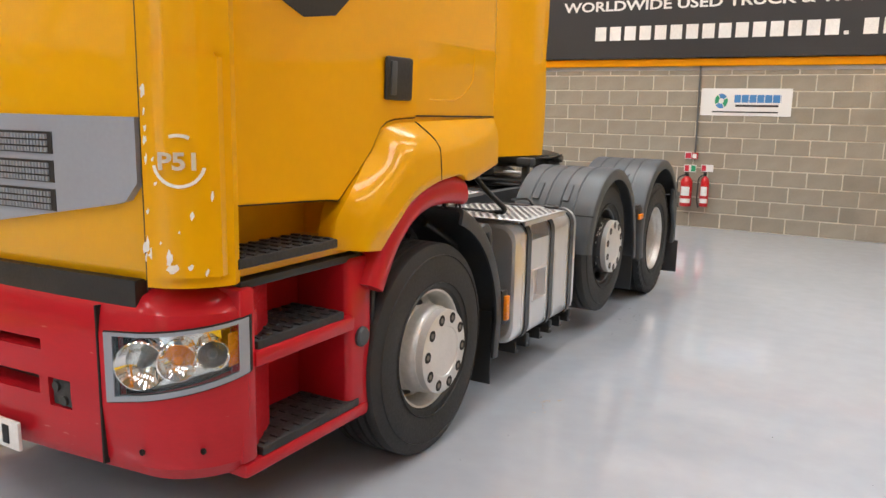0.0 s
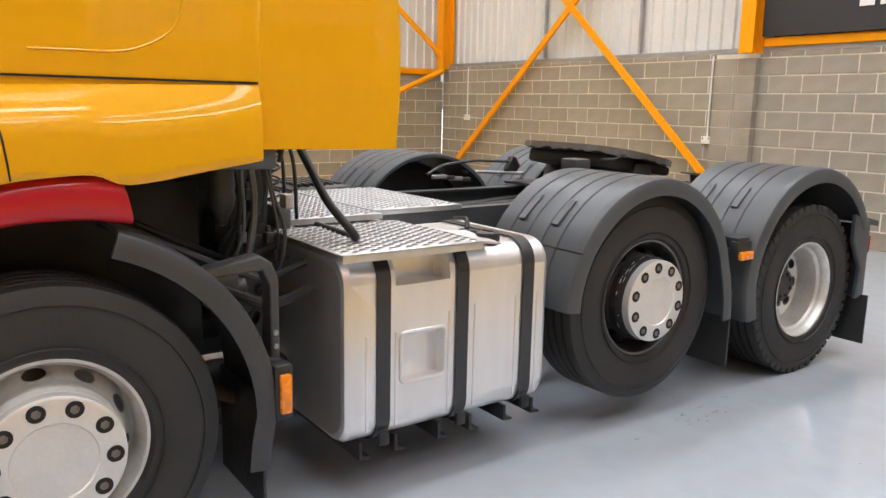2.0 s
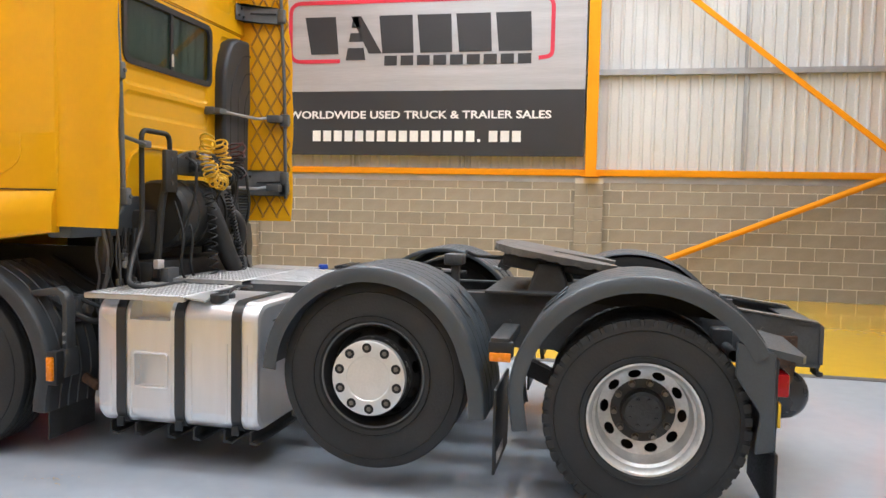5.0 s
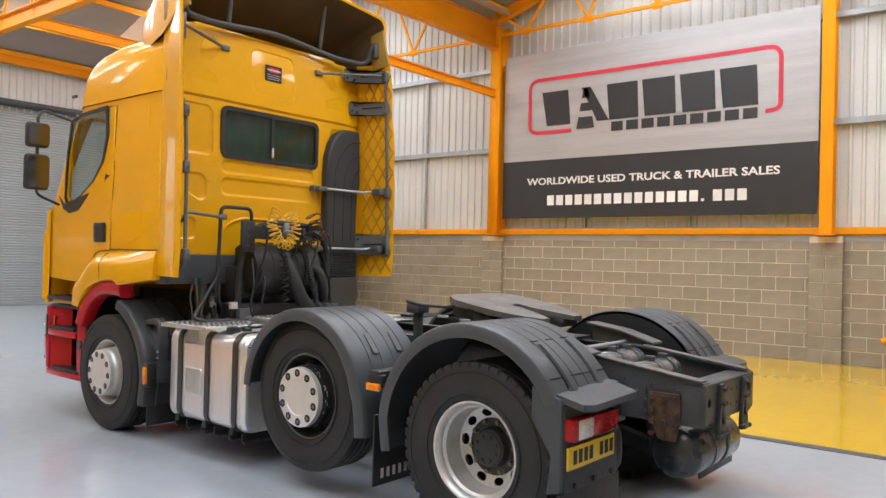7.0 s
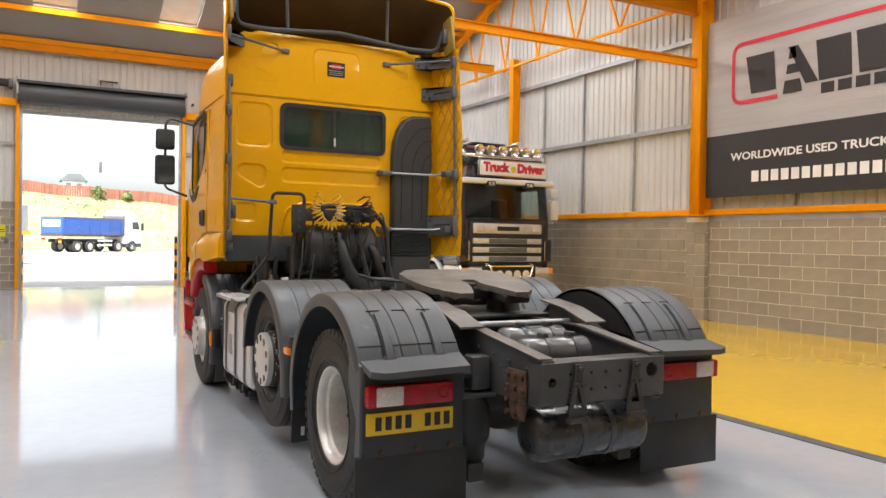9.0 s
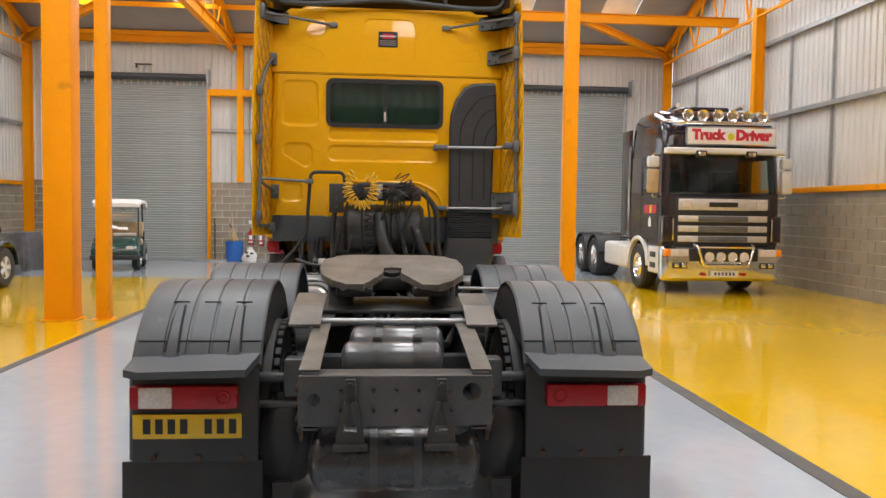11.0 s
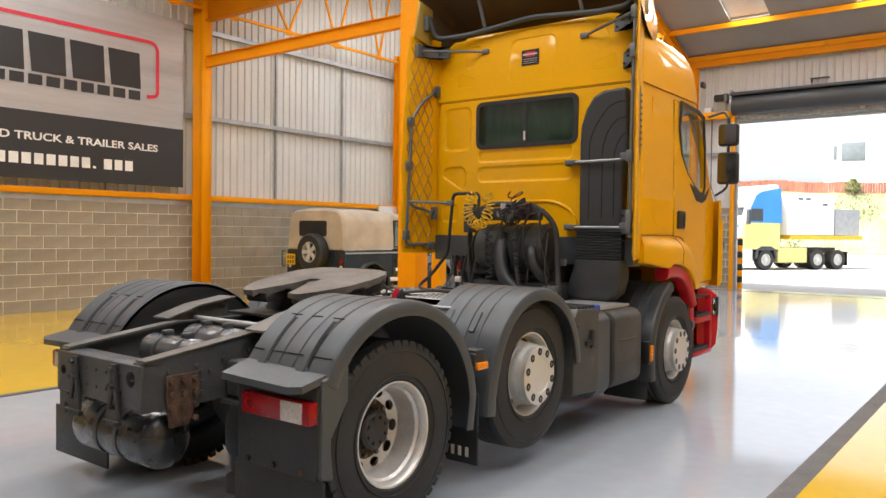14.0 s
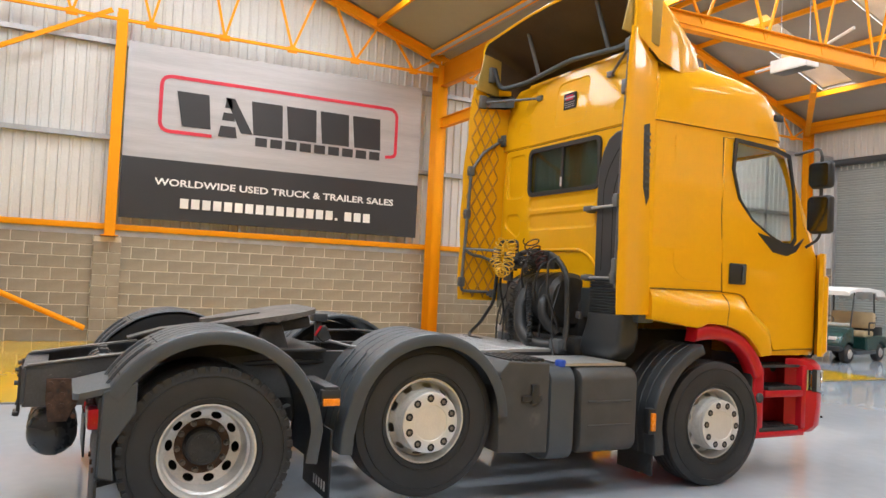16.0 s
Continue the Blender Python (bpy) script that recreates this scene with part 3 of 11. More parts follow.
girts("wall_rails_right", ("x", 1), XR, YF, YB, (4.05, 5.85), (-11, -5.6, -3.9, -2.0, 2.3, 4.5, 9.55), "galvanised rails and posts on the cladding")
girts("wall_rails_left", ("x", -1), XL, YF, YB, (4.15, 6.1), (-11.4, -9.0, -4.4, -2.1, 2.3, 4.8, 9.6), "galvanised rails and posts on the cladding")
girts("wall_rails_back", ("y", -1), YB, XR, XL, (4.0, 5.9), (-10.0, -7.93, -2.8, 0.5, 3.2), "galvanised rails and posts on the cladding")
for axis, sign, at_, top in (("x", 1, XR, TOP_R), ("x", -1, XL, TOP_L)):
    d0, d1 = sorted((at_ - sign * 0.2, at_ - sign * 0.004))
    solid("wall_flashing", box(d0, d1, YF + 0.3, YB - 0.05, top + 0.002, top + 0.12), STEEL, "grey steel flashing on top of the block wall", "flashing", kind="structure")
    d0, d1 = sorted((at_ - sign * 0.2, at_ + sign * 0.06))
    steel("sill_rail", box(d0, d1, YF + 0.3, YB - 0.05, top + 0.122, top + 0.24, 0.004), "orange sill rail on top of the block wall", "sill rail")
solid("wall_flashing", box(XR + 0.05, XL - 0.05, YB + 0.004, YB + 0.2, TOP_B + 0.002, TOP_B + 0.06), STEEL, "grey steel flashing on top of the block wall", "flashing", kind="structure")
steel("sill_rail", box(-5.85, XL - 0.05, YB - 0.05, YB + 0.1, TOP_B + 0.062, TOP_B + 0.17, 0.004), "orange sill rail on top of the block wall", "sill rail")

block_wall("wall_right", ("x", 1), XR, YF, YB, TOP_R, -0.4, 12.0, "buff-grey concrete block wall below white cladding", 0.2375, 0.475)
block_wall("wall_left", ("x", -1), XL, YF, YB, TOP_L, 0.0, 12.0, "buff-grey concrete block wall below white cladding", 0.243, 0.485)
block_wall("wall_back", ("y", -1), YB, XR + 0.002, XL - 0.002, TOP_B, -13.0, -1.0, "buff-grey concrete block end wall")
for a0, a1 in ((6.5, XL), (-0.30, 1.95), (-6.80, -4.70), (XR, -11.55)):
    block_wall("wall_front", ("y", 1), YF, a0, a1, 2.46, a0, a1, "concrete block pier between roller doors")
# pilasters under the columns
for x0, x1, y in ((XR + 0.001, XR + 0.1, 0.05), (XR + 0.001, XR + 0.1, 6.88), (XL - 0.1, XL - 0.001, 7.42), (XR + 0.001, XR + 0.1, -6.82), (XL - 0.1, XL - 0.001, -6.5)):
    rt = thing("pilaster", (x0, y, 0), "narrow concrete block pilaster on the wall", "pilaster", "pilasters", "structure")
    for r in range(9):
        cut = (0,) if r % 2 else (-0.03,)
        z0, z1 = r * BH + 0.005, (r + 1) * BH - 0.006
        for y0, y1 in ((y - 0.26, y + cut[0] - 0.005), (y + cut[0] + 0.005, y + 0.26)):
            part("block", box(x0, x1, y0, y1, z0, z1, 0.005, 1), BLOCK, rt)
    part("wall_core", box(x0, x1 - 0.008 if x0 < 0 else x1, y - 0.255, y + 0.255, 0, 2.12) if x0 < 0 else box(x0 + 0.008, x1, y - 0.255, y + 0.255, 0, 2.12), MORTAR, rt)
rt = thing("pilaster", (-6.2, YB, 0), "narrow concrete block pilaster on the end wall", "pilaster", "pilasters", "structure")
for r in range(10):
    z0, z1 = r * BH + 0.005, (r + 1) * BH - 0.006
    c = -6.2 + (0.03 if r % 2 else -0.03)
    for a0, a1 in ((-6.5, c - 0.005), (c + 0.005, -5.9)):
        part("block", box(a0, a1, YB - 0.1, YB - 0.001, z0, z1, 0.005, 1), BLOCK, rt)
part("wall_core", box(-6.495, -5.905, YB - 0.092, YB - 0.001, 0, 2.3), MORTAR, rt)
steel("steel_column", i_beam((-5.98, YB - 0.12, 2.30), (-5.98, YB - 0.12, EAVE), 0.24, 0.2, up=(0, 1, 0)), "orange painted steel wall column of the hall", "steel column", "wall columns")

# bracing by the far corner
steel("brace_tube", tube([(XR + 0.25, 12.0, 2.25), (XR + 0.2, 7.75, 0.45)], 0.055, 12), "orange tube brace on the block wall", "brace")
steel("brace_tube", tube([(XL - 0.2, 11.4, 1.9), (XL - 0.2, 7.75, 0.28)], 0.055, 12), "orange tube brace on the block wall", "brace")
steel("wall_brace", bar((XR + 0.2, 12.1, 2.45), (XR + 0.2, 7.2, 6.4), 0.09, 0.05), "orange flat brace across the cladding", "brace")
steel("wall_brace", bar((XL - 0.2, 12.1, 4.2), (XL - 0.2, 7.6, 6.7), 0.09, 0.05), "orange flat brace across the cladding", "brace")
steel("wall_brace", bar((-12.4, YB - 0.13, 0.4), (-5.95, YB - 0.13, 6.1), 0.10, 0.05), "orange flat brace of a crossed pair", "brace", "crossed braces")
steel("wall_brace", bar((-6.5, YB - 0.17, 0.7), (-12.5, YB - 0.17, 6.1), 0.10, 0.05), "orange flat brace of a crossed pair", "brace", "crossed braces")


# ---- roller doors ----
def slat_mesh(w):
    prof = [(0, 0), (0.016, 0.010), (0.024, 0.028), (0.024, 0.050), (0.016, 0.068), (0, 0.076)]
    pts = [(-d, z) for d, z in prof] + [(0.006 - d, z) for d, z in reversed(prof)]
    b = bmesh.new()
    loft([[(x, -p, z) for p, z in pts] for x in (-w / 2, w / 2)], bm=b)
    return finish("slat", b, SLAT, 25)


def roller_door(name, x0, x1, top, slats_from, label):
    rt = thing(name, ((x0 + x1) / 2, YF, 0), label, "roller door", kind="structure")
    w = x1 - x0
    data = slat_mesh(w - 0.12)
    y = YF - 0.10
    z = slats_from
    while z < top:
        ob = new("slat", data)
        ob.parent = rt
        ob.location = (0, y - YF, z)
        z += 0.0765
    for x in (x0 + 0.03, x1 - 0.03):
        part("guide_rail", box(x - 0.045, x + 0.045, y - 0.05, y + 0.07, 0, top + 0.05, 0.005), STEEL, rt)
    return rt


d1 = roller_door("door_1", *DOORS[0], 0.02, "closed grey-green steel roller shutter")
part("bottom_bar", box(DOORS[0][0] + 0.05, DOORS[0][1] - 0.05, YF - 0.135, YF - 0.085, 0.0008, 0.06, 0.006), SLAT, d1, "rubber-edged bottom bar")
part("shutter_drum", cyl("x", (0, YF + 0.06, 5.72), 0.11, DOORS[0][0], DOORS[0][1], 20), DARKSTEEL, d1)
d3 = roller_door("door_3", *DOORS[2], 0.02, "closed grey-green steel roller shutter")
part("bottom_bar", box(DOORS[2][0] + 0.05, DOORS[2][1] - 0.05, YF - 0.135, YF - 0.085, 0.0008, 0.06, 0.006), SLAT, d3, "rubber-edged bottom bar")
part("shutter_drum", cyl("x", (0, YF + 0.06, 5.68), 0.10, DOORS[2][0], DOORS[2][1], 20), DARKSTEEL, d3)
d2 = roller_door("door_2", *DOORS[1], 4.98, "open roller shutter rolled up into its drum housing")
part("shutter_drum", cyl("x", (0, YF + 0.12, 5.52), 0.30, DOORS[1][0] - 0.05, DOORS[1][1] + 0.05, 28), DARKSTEEL, d2, "dark rolled-up shutter")
part("shutter_hood", box(DOORS[1][0] - 0.08, DOORS[1][1] + 0.08, YF + 0.02, YF + 0.44, 5.78, 5.86, 0.01), DARKSTEEL, d2)
for dd, (x0, x1, t) in ((d1, DOORS[0]), (d2, DOORS[1]), (d3, DOORS[2])):
    for x in (x0 - 0.06, x1 + 0.06):
        part("end_plate", box(x - 0.03, x + 0.03, YF + 0.01, YF + 0.42, 5.45, 5.95, 0.01), STEEL, dd)
# orange door posts and headers of the two piers
for a0, a1 in ((-0.30, 1.95), (-6.80, -4.70)):
    b = bmesh.new()
    for x in (a0 + 0.05, a1 - 0.05):
        box(x - 0.05, x + 0.05, YF + 0.005, YF + 0.13, 0, 5.35, 0.005, bm=b)
    steel("door_post", b, "orange steel posts framing a door pier", "door posts")
    mid = (a0 + a1) / 2
    steel("pier_column", i_beam((mid + 0.1, YF + 0.12, 2.47), (mid + 0.1, YF + 0.12, 6.75), 0.22, 0.18, up=(0, 1, 0)), "orange column standing on a block pier", "steel column")
    steel("pier_header", box(a0 + 0.1, a1 - 0.1, YF + 0.012, YF + 0.2, 5.15, 5.36, 0.005), "orange header across a door pier", "header")
    solid("pier_rail", box(a0 + 0.1, a1 - 0.1, YF - 0.06, YF + 0.0, 4.05, 4.15), STEEL, "galvanised rail across a pier", "rail", kind="structure")


# ---- banners ----
def banner(name, side, at, a_left, a_right, z0, z1, letters_from_left=True):
    """A tensioned print; a_left is its left end as one reads it."""
    axis, sign = side
    w = abs(a_right - a_left)
    step = 1 if a_right > a_left else -1
    base = (at, (a_left + a_right) / 2, z0) if axis == "x" else ((a_left + a_right) / 2, at, z0)
    rt = thing(name, base, "large silver and black printed banner with a red-outlined emblem", "banner", "banners")

    def place(bm):
        # from u to the right along the print, out of it, up
        for v in bm.verts:
            u, o, z = v.co
            a = a_left + step * u
            d = at + sign * o
            v.co = Vector((d, a, z)) if axis == "x" else Vector((a, d, z))
        return bm

    H = z1 - z0
    band = z0 + H * 0.348

    def sheet(u0, u1, za, zb, o0, o1, n=24):
        b = bmesh.new()
        rows = []
        for i in range(n + 1):
            u = u0 + (u1 - u0) * i / n
            rows.append([(u, o1 + 0.006 * math.sin(u * 2.3 + k) * math.sin(k * 0.9), za + (zb - za) * k / 6) for k in range(7)])
        vs = [[b.verts.new(p) for p in r] for r in rows]
        for r0, r1 in zip(vs, vs[1:]):
            for k in range(6):
                b.faces.new((r0[k], r1[k], r1[k + 1], r0[k + 1]))
        r = bmesh.ops.extrude_face_region(b, geom=b.faces[:])
        bmesh.ops.translate(b, verts=[e for e in r["geom"] if isinstance(e, bmesh.types.BMVert)], vec=(0, o0 - o1, 0))
        return place(b)

    part("silver_panel", sheet(0, w, band, z1, 0, 0.012), BANSILVER, rt, "silver brushed-look print")
    part("black_panel", sheet(0, w, z0, band, 0, 0.012), INKGREY, rt, "black lower print")
    o = 0.021

    def flat(poly, mat, nm, lab=""):
        return part(nm, place(prism(poly, "y", o, o + 0.003)), mat, rt, lab)

    # red open outline
    x0, x1 = 0.103 * w, 0.904 * w
    zt, zb, tk, rad = z0 + H * 0.83, z0 + H * 0.512, 0.075, 0.22
    path = [(x0 + 0.16 * w, zb), (x0, zb), (x0, zt), (x1, zt), (x1, zb + 0.03), (x1 - 0.25, zb + 0.0)]
    pp = bent([(u, 0, v) for u, v in path], rad, 6)
    b = bmesh.new()
    rows = []
    for i, p in enumerate(pp):
        d = (pp[min(i + 1, len(pp) - 1)] - pp[max(i - 1, 0)]).normalized()
        nrm = Vector((-d.z, 0, d.x)) * tk / 2
        rows.append([(p.x + nrm.x, o, p.z + nrm.z), (p.x - nrm.x, o, p.z - nrm.z), (p.x - nrm.x, o + 0.003, p.z - nrm.z), (p.x + nrm.x, o + 0.003, p.z + nrm.z)])
    part("red_outline", place(loft(rows)), INKRED, rt, "red open rounded outline")
    # the emblem's six dark shapes and nine small ones
    lx0, lx1 = 0.147 * w, 0.852 * w
    lz0, lz1 = z0 + H * 0.55, z0 + H * 0.752
    cell = (lx1 - lx0) / 6
    for i in range(6):
        u0, u1 = lx0 + i * cell + 0.02, lx0 + (i + 1) * cell - 0.04
        if i == 1:
            m = (u0 + u1) / 2 - 0.06
            for t0, t1 in ((0.0, 0.28), (0.42, 0.62), (0.74, 1.0)):
                za, zb2 = lz0 - 0.12 + t0 * (lz1 - lz0 + 0.12), lz0 - 0.12 + t1 * (lz1 - lz0 + 0.12)
                wa, wb = 0.20 - 0.15 * t0, 0.20 - 0.15 * t1
                flat([(m - wa, za), (m + wa, za), (m + wb, zb2), (m - wb, zb2)], INKGREY, "dark_shape")
            flat([(u1 - 0.30, lz1), (u1 + 0.12, lz0), (u1 - 0.14, lz0), (u1 - 0.50, lz1)], INKGREY, "dark_shape")
            continue
        notch = 0.16
        lean_ = 0.07 if i else 0.13
        poly = [(u0 + lean_, lz0), (u1, lz0), (u1 - lean_ * 0.5, lz1), (u0, lz1)]
        flat(poly, INKGREY, "dark_shape")
    sx0, sx1 = 0.403 * w, 0.855 * w
    for i in range(9):
        u0 = sx0 + (sx1 - sx0) * i / 9
        flat([(u0, z0 + H * 0.484), (u0 + (sx1 - sx0) / 9 * 0.78, z0 + H * 0.484), (u0 + (sx1 - sx0) / 9 * 0.78, z0 + H * 0.537), (u0, z0 + H * 0.537)], INKGREY, "dark_bar")
    lw = 0.808 * w
    tx = letters("WORLDWIDE USED TRUCK & TRAILER SALES", lw, 0.15, 0.003, 0.022)
    bmesh.ops.translate(tx, verts=tx.verts, vec=(0.098 * w, o, z0 + H * 0.198))
    part("lettering", place(tx), INKWHITE, rt, "white lettering")
    ux0, ux1 = 0.178 * w, 0.828 * w
    for i in range(19):
        u0 = ux0 + (ux1 - ux0) * i / 19
        ww = (ux1 - ux0) / 19 * (0.25 if i == 15 else 0.74)
        hh = 0.05 if i == 15 else 0.205
        flat([(u0, z0 + H * 0.075), (u0 + ww, z0 + H * 0.075), (u0 + ww, z0 + H * 0.075 + hh), (u0, z0 + H * 0.075 + hh)], INKWHITE, "white_bar")
    return rt


banner("banner", ("x", 1), XR + 0.19, 0.40, 6.76, 2.50, 6.02)
banner("banner", ("x", -1), XL - 0.17, 7.26, 0.66, 2.53, 6.15)
banner("banner", ("y", -1), YB - 0.09, -5.85, 0.85, 2.50, 6.05)

# ---- the yellow tractor truck ----
CX = -3.59                                   # its middle line; +x is its near side, +y its rear
TRUCK = thing("tractor_truck", (CX, 3.27, 0), "yellow tractor truck with red bumper and grey mudguards", "truck")
AX1, AX2, AX3 = 3.295, 5.952, 7.385             # axles; the middle one is lifted
HUB = {AX1: 0.515, AX2: 0.645, AX3: 0.515}


def mirror(bm):
    """The same on the other side of the truck's middle line."""
    for v in bm.verts:
        v.co.x = 2 * CX - v.co.x
    bmesh.ops.reverse_faces(bm, faces=bm.faces)
    return bm


def both(name, make, mat_, parent, label="", sharp=38):
    a = part(name, make(), mat_, parent, label, sharp)
    b = part(name, drawn_in(mirror(make())), mat_, parent, label, sharp)
    return a, b


def slim(y, z, near):
    """The cab's sides stand in behind the flared sills, a little less towards the roof and the rear."""
    up = min(1.0, max(0.0, (z - 1.6) / 1.3))
    if near:
        return 0.935 + 0.028 * up
    return 0.893 + 0.034 * up + 0.020 * min(1.0, max(0.0, (y - 2.1) / 1.9))


def slimmed(bm):
    for v in bm.verts:
        v.co.x = CX + (v.co.x - CX) * slim(v.co.y, v.co.z, v.co.x > CX)
    return bm


# cab shell: rings of a rounded plan, lofted upwards
def cab_ring(z, yf, yr, hw, rf, rr=0.07, bow=0.06, n=7):
    pts = []
    for k in range(n + 1):                       # rear near corner to rear far corner are straight
        a = radians(90 * k / n)
        pts.append((CX + hw - rf + rf * math.cos(a), yf + rf - rf * math.sin(a)))
    for k in range(1, 6):
        t = k / 6
        pts.append((CX + (hw - rf) * (1 - 2 * t), yf - bow * math.sin(math.pi * t)))
    for k in range(n + 1):
        a = radians(90 + 90 * k / n)
        pts.append((CX - hw + rf + rf * math.cos(a), yf + rf - rf * math.sin(a)))
    for k in range(4):
        a = radians(180 + 90 * k / 3)
        pts.append((CX - hw + rr + rr * math.cos(a), yr - rr - rr * math.sin(a)))
    for k in range(4):
        a = radians(270 + 90 * k / 3)
        pts.append((CX + hw - rr + rr * math.cos(a), yr - rr - rr * math.sin(a)))
    return [(CX + (x - CX) * slim(y, z, x > CX), y, z) for x, y in pts]


LEVELS = ((1.07, 1.89, 4.03, 1.245, 0.23), (1.12, 1.86, 4.04, 1.255, 0.24), (1.6, 1.85, 4.05, 1.255, 0.24), (1.95, 1.86, 4.05, 1.25, 0.24), (2.08, 1.90, 4.05, 1.245, 0.24),
          (2.5, 2.11, 4.05, 1.23, 0.23), (2.85, 2.32, 4.04, 1.205, 0.23), (2.98, 2.40, 4.03, 1.20, 0.23))
TOPS = ((2.985, 2.40, 4.035, 1.215, 0.22), (3.10, 2.42, 4.03, 1.213, 0.23), (3.26, 2.46, 4.01, 1.205, 0.25), (3.36, 2.53, 4.0, 1.19, 0.28), (3.43, 2.63, 3.99, 1.165, 0.30), (3.48, 2.76, 3.98, 1.12, 0.32), (3.53, 2.95, 3.97, 1.05, 0.34), (3.59, 3.2, 3.96, 0.98, 0.34), (3.66, 3.55, 3.95, 0.90, 0.3))


def rings(levels, d=0.0):
    return [cab_ring(z, yf + d, yr - d, hw - d, max(rf - d, 0.05), max(0.07 - d, 0.02)) for z, yf, yr, hw, rf in levels]


PRESS_L = [[(-2.53, 2.26), (-2.58, 2.31), (-2.79, 2.31), (-2.84, 2.26), (-2.84, 2.10), (-2.77, 2.05), (-2.54, 2.19)], [(-2.82, 3.555), (-2.955, 3.555), (-2.965, 3.44), (-2.90, 3.34), (-2.785, 3.31), (-2.755, 3.40)],
           [(-2.70, 3.268), (-2.75, 3.265), (-2.93, 3.205), (-2.945, 3.125), (-2.67, 3.125)], [(-2.555, 3.23), (-2.565, 3.32), (-2.61, 3.33), (-2.645, 3.24)], rrect(-2.89, -2.53, 2.47, 2.93, 0.07), rrect(-2.74, -2.52, 1.72, 1.92, 0.05)]
PRESS = PRESS_L + [[(2 * CX - u, v) for u, v in reversed(p)] for p in PRESS_L[1:5]] + [rrect(-4.08, -2.98, 2.125, 2.295, 0.06), rrect(-4.08, -2.98, 2.325, 2.455, 0.05), rrect(-3.84, -3.33, 3.115, 3.555, 0.07)]


def sunk(poly, y0, slope=0.0):
    """A cutter that presses the outline poly 14 mm into a panel facing the rear at y0, with soft sides."""
    pts = [(v.x, v.z) for v in bent([(u, 0, v) for u, v in (poly + poly[:2])], 0.045, 3)[1:-1]] if len(poly) < 9 else poly
    if len(poly) < 9:
        pts = pts[:-1] if (Vector(pts[0]) - Vector(pts[-1])).length < 1e-4 else pts
    us, vs = [p[0] for p in pts], [p[1] for p in pts]
    cu, cv, hu, hv = (max(us) + min(us)) / 2, (max(vs) + min(vs)) / 2, (max(us) - min(us)) / 2, (max(vs) - min(vs)) / 2
    rows = []
    for d, inset in ((0.02, -0.010), (0.0, 0.0), (-0.004, 0.007), (-0.010, 0.015), (-0.013, 0.023), (-0.014, 0.032)):
        rows.append([(cu + (u - cu) * (1 - inset / hu), y0 + d + (3.33 - v) * slope, cv + (v - cv) * (1 - inset / hv)) for u, v in pts])
    return loft(rows)


WIN = [(2.30, 2.12), (2.36, 2.55), (2.44, 2.84), (2.62, 2.885), (3.10, 2.91), (3.115, 2.66), (3.03, 2.42), (2.86, 2.25), (2.62, 2.12), (2.45, 2.06), (2.34, 2.06)]
body = loft(rings(LEVELS))
inner = [(min(max(z, 1.34), 2.93), yf, yr, hw, rf) for z, yf, yr, hw, rf in LEVELS[1:]]
cut = [loft(rings(inner, 0.05))]
cut.append(prism(WIN, "x", CX - 2, CX + 2))
cut.append(prism(rrect(-4.10, -2.99, 2.49, 2.92, 0.06), "y", 3.8, 4.3))
cut.append(loft([[(CX - 1.05, 1.4, 2.13), (CX + 1.05, 1.4, 2.13), (CX + 1.05, 2.4, 2.13), (CX - 1.05, 2.4, 2.13)], [(CX - 0.98, 1.4, 2.9), (CX + 0.98, 1.4, 2.9), (CX + 0.98, 2.75, 2.9), (CX - 0.98, 2.75, 2.9)]]))
for s in (1, -1):
    if s > 0:
        cut.append(box(CX + 0.98, CX + 1.4, 2.025, 2.66, 1.14, 1.31))
    cut.append(box(CX + s * 0.3, CX + s * 1.4, 2.765, 4.2, 1.0, 1.36))
cut.append(box(CX - 1.21, CX + 1.21, 3.3, 4.2, 1.0, 1.575))
for p in PRESS:
    if max(v for u, v in p) < 3.0:
        cut.append(sunk(p, 4.05 - (0.012 if min(v for u, v in p) > 2.46 else 0.0)))
shell = boolean(body, cut)
cab = part("cab", shell, YELLOW, TRUCK, "yellow painted steel sleeper cab", 30)
part("roof_shell", loft(rings(TOPS)), YELLOW, cab, "tall rounded yellow roof", 30)
part("roof_joint", loft([cab_ring(z, yf, yr, hw, rf) for z, yf, yr, hw, rf in ((2.979, 2.40, 4.03, 1.199, 0.23), (2.986, 2.40, 4.03, 1.199, 0.23))]), SEAM, cab, "dark joint under the roof")

# glass, curtains and what shows inside
for s in (1, -1):
    x = CX + s * 1.205
    part("side_window", slimmed(prism([(y * 1.0, z) for y, z in WIN], "x", x - 0.004, x + 0.004)), SIDEGLASS, cab, "clear side window")
    b = prism([(y + (y - 2.72) * 0.05, z + (z - 2.5) * 0.06) for y, z in WIN], "x", x + s * 0.030, x + s * 0.046, holes=([(2.72 + (y - 2.72) * 0.97, 2.5 + (z - 2.5) * 0.97) for y, z in WIN],))
    part("window_seal", slimmed(b), BLACK, cab, "black window surround")
    b = prism([(2.20, 2.13), (2.30, 2.00), (2.42, 1.955), (2.60, 1.98), (2.80, 2.14), (2.62, 2.11), (2.45, 2.05), (2.33, 2.05)], "x", x + s * 0.028, x + s * 0.062, 0.003, 1)
    part("mirror_foot", slimmed(b), BLACK, cab, "black moulding below the window")
part("rear_window", prism(rrect(-4.10, -2.99, 2.49, 2.92, 0.06), "y", 4.036, 4.044), TINT, cab, "tinted sliding rear window")
part("rear_window_seal", prism(rrect(-4.125, -2.965, 2.465, 2.945, 0.075), "y", 4.04, 4.062, holes=(rrect(-4.085, -3.005, 2.505, 2.905, 0.05),)), BLACK, cab, "black rubber window seal")
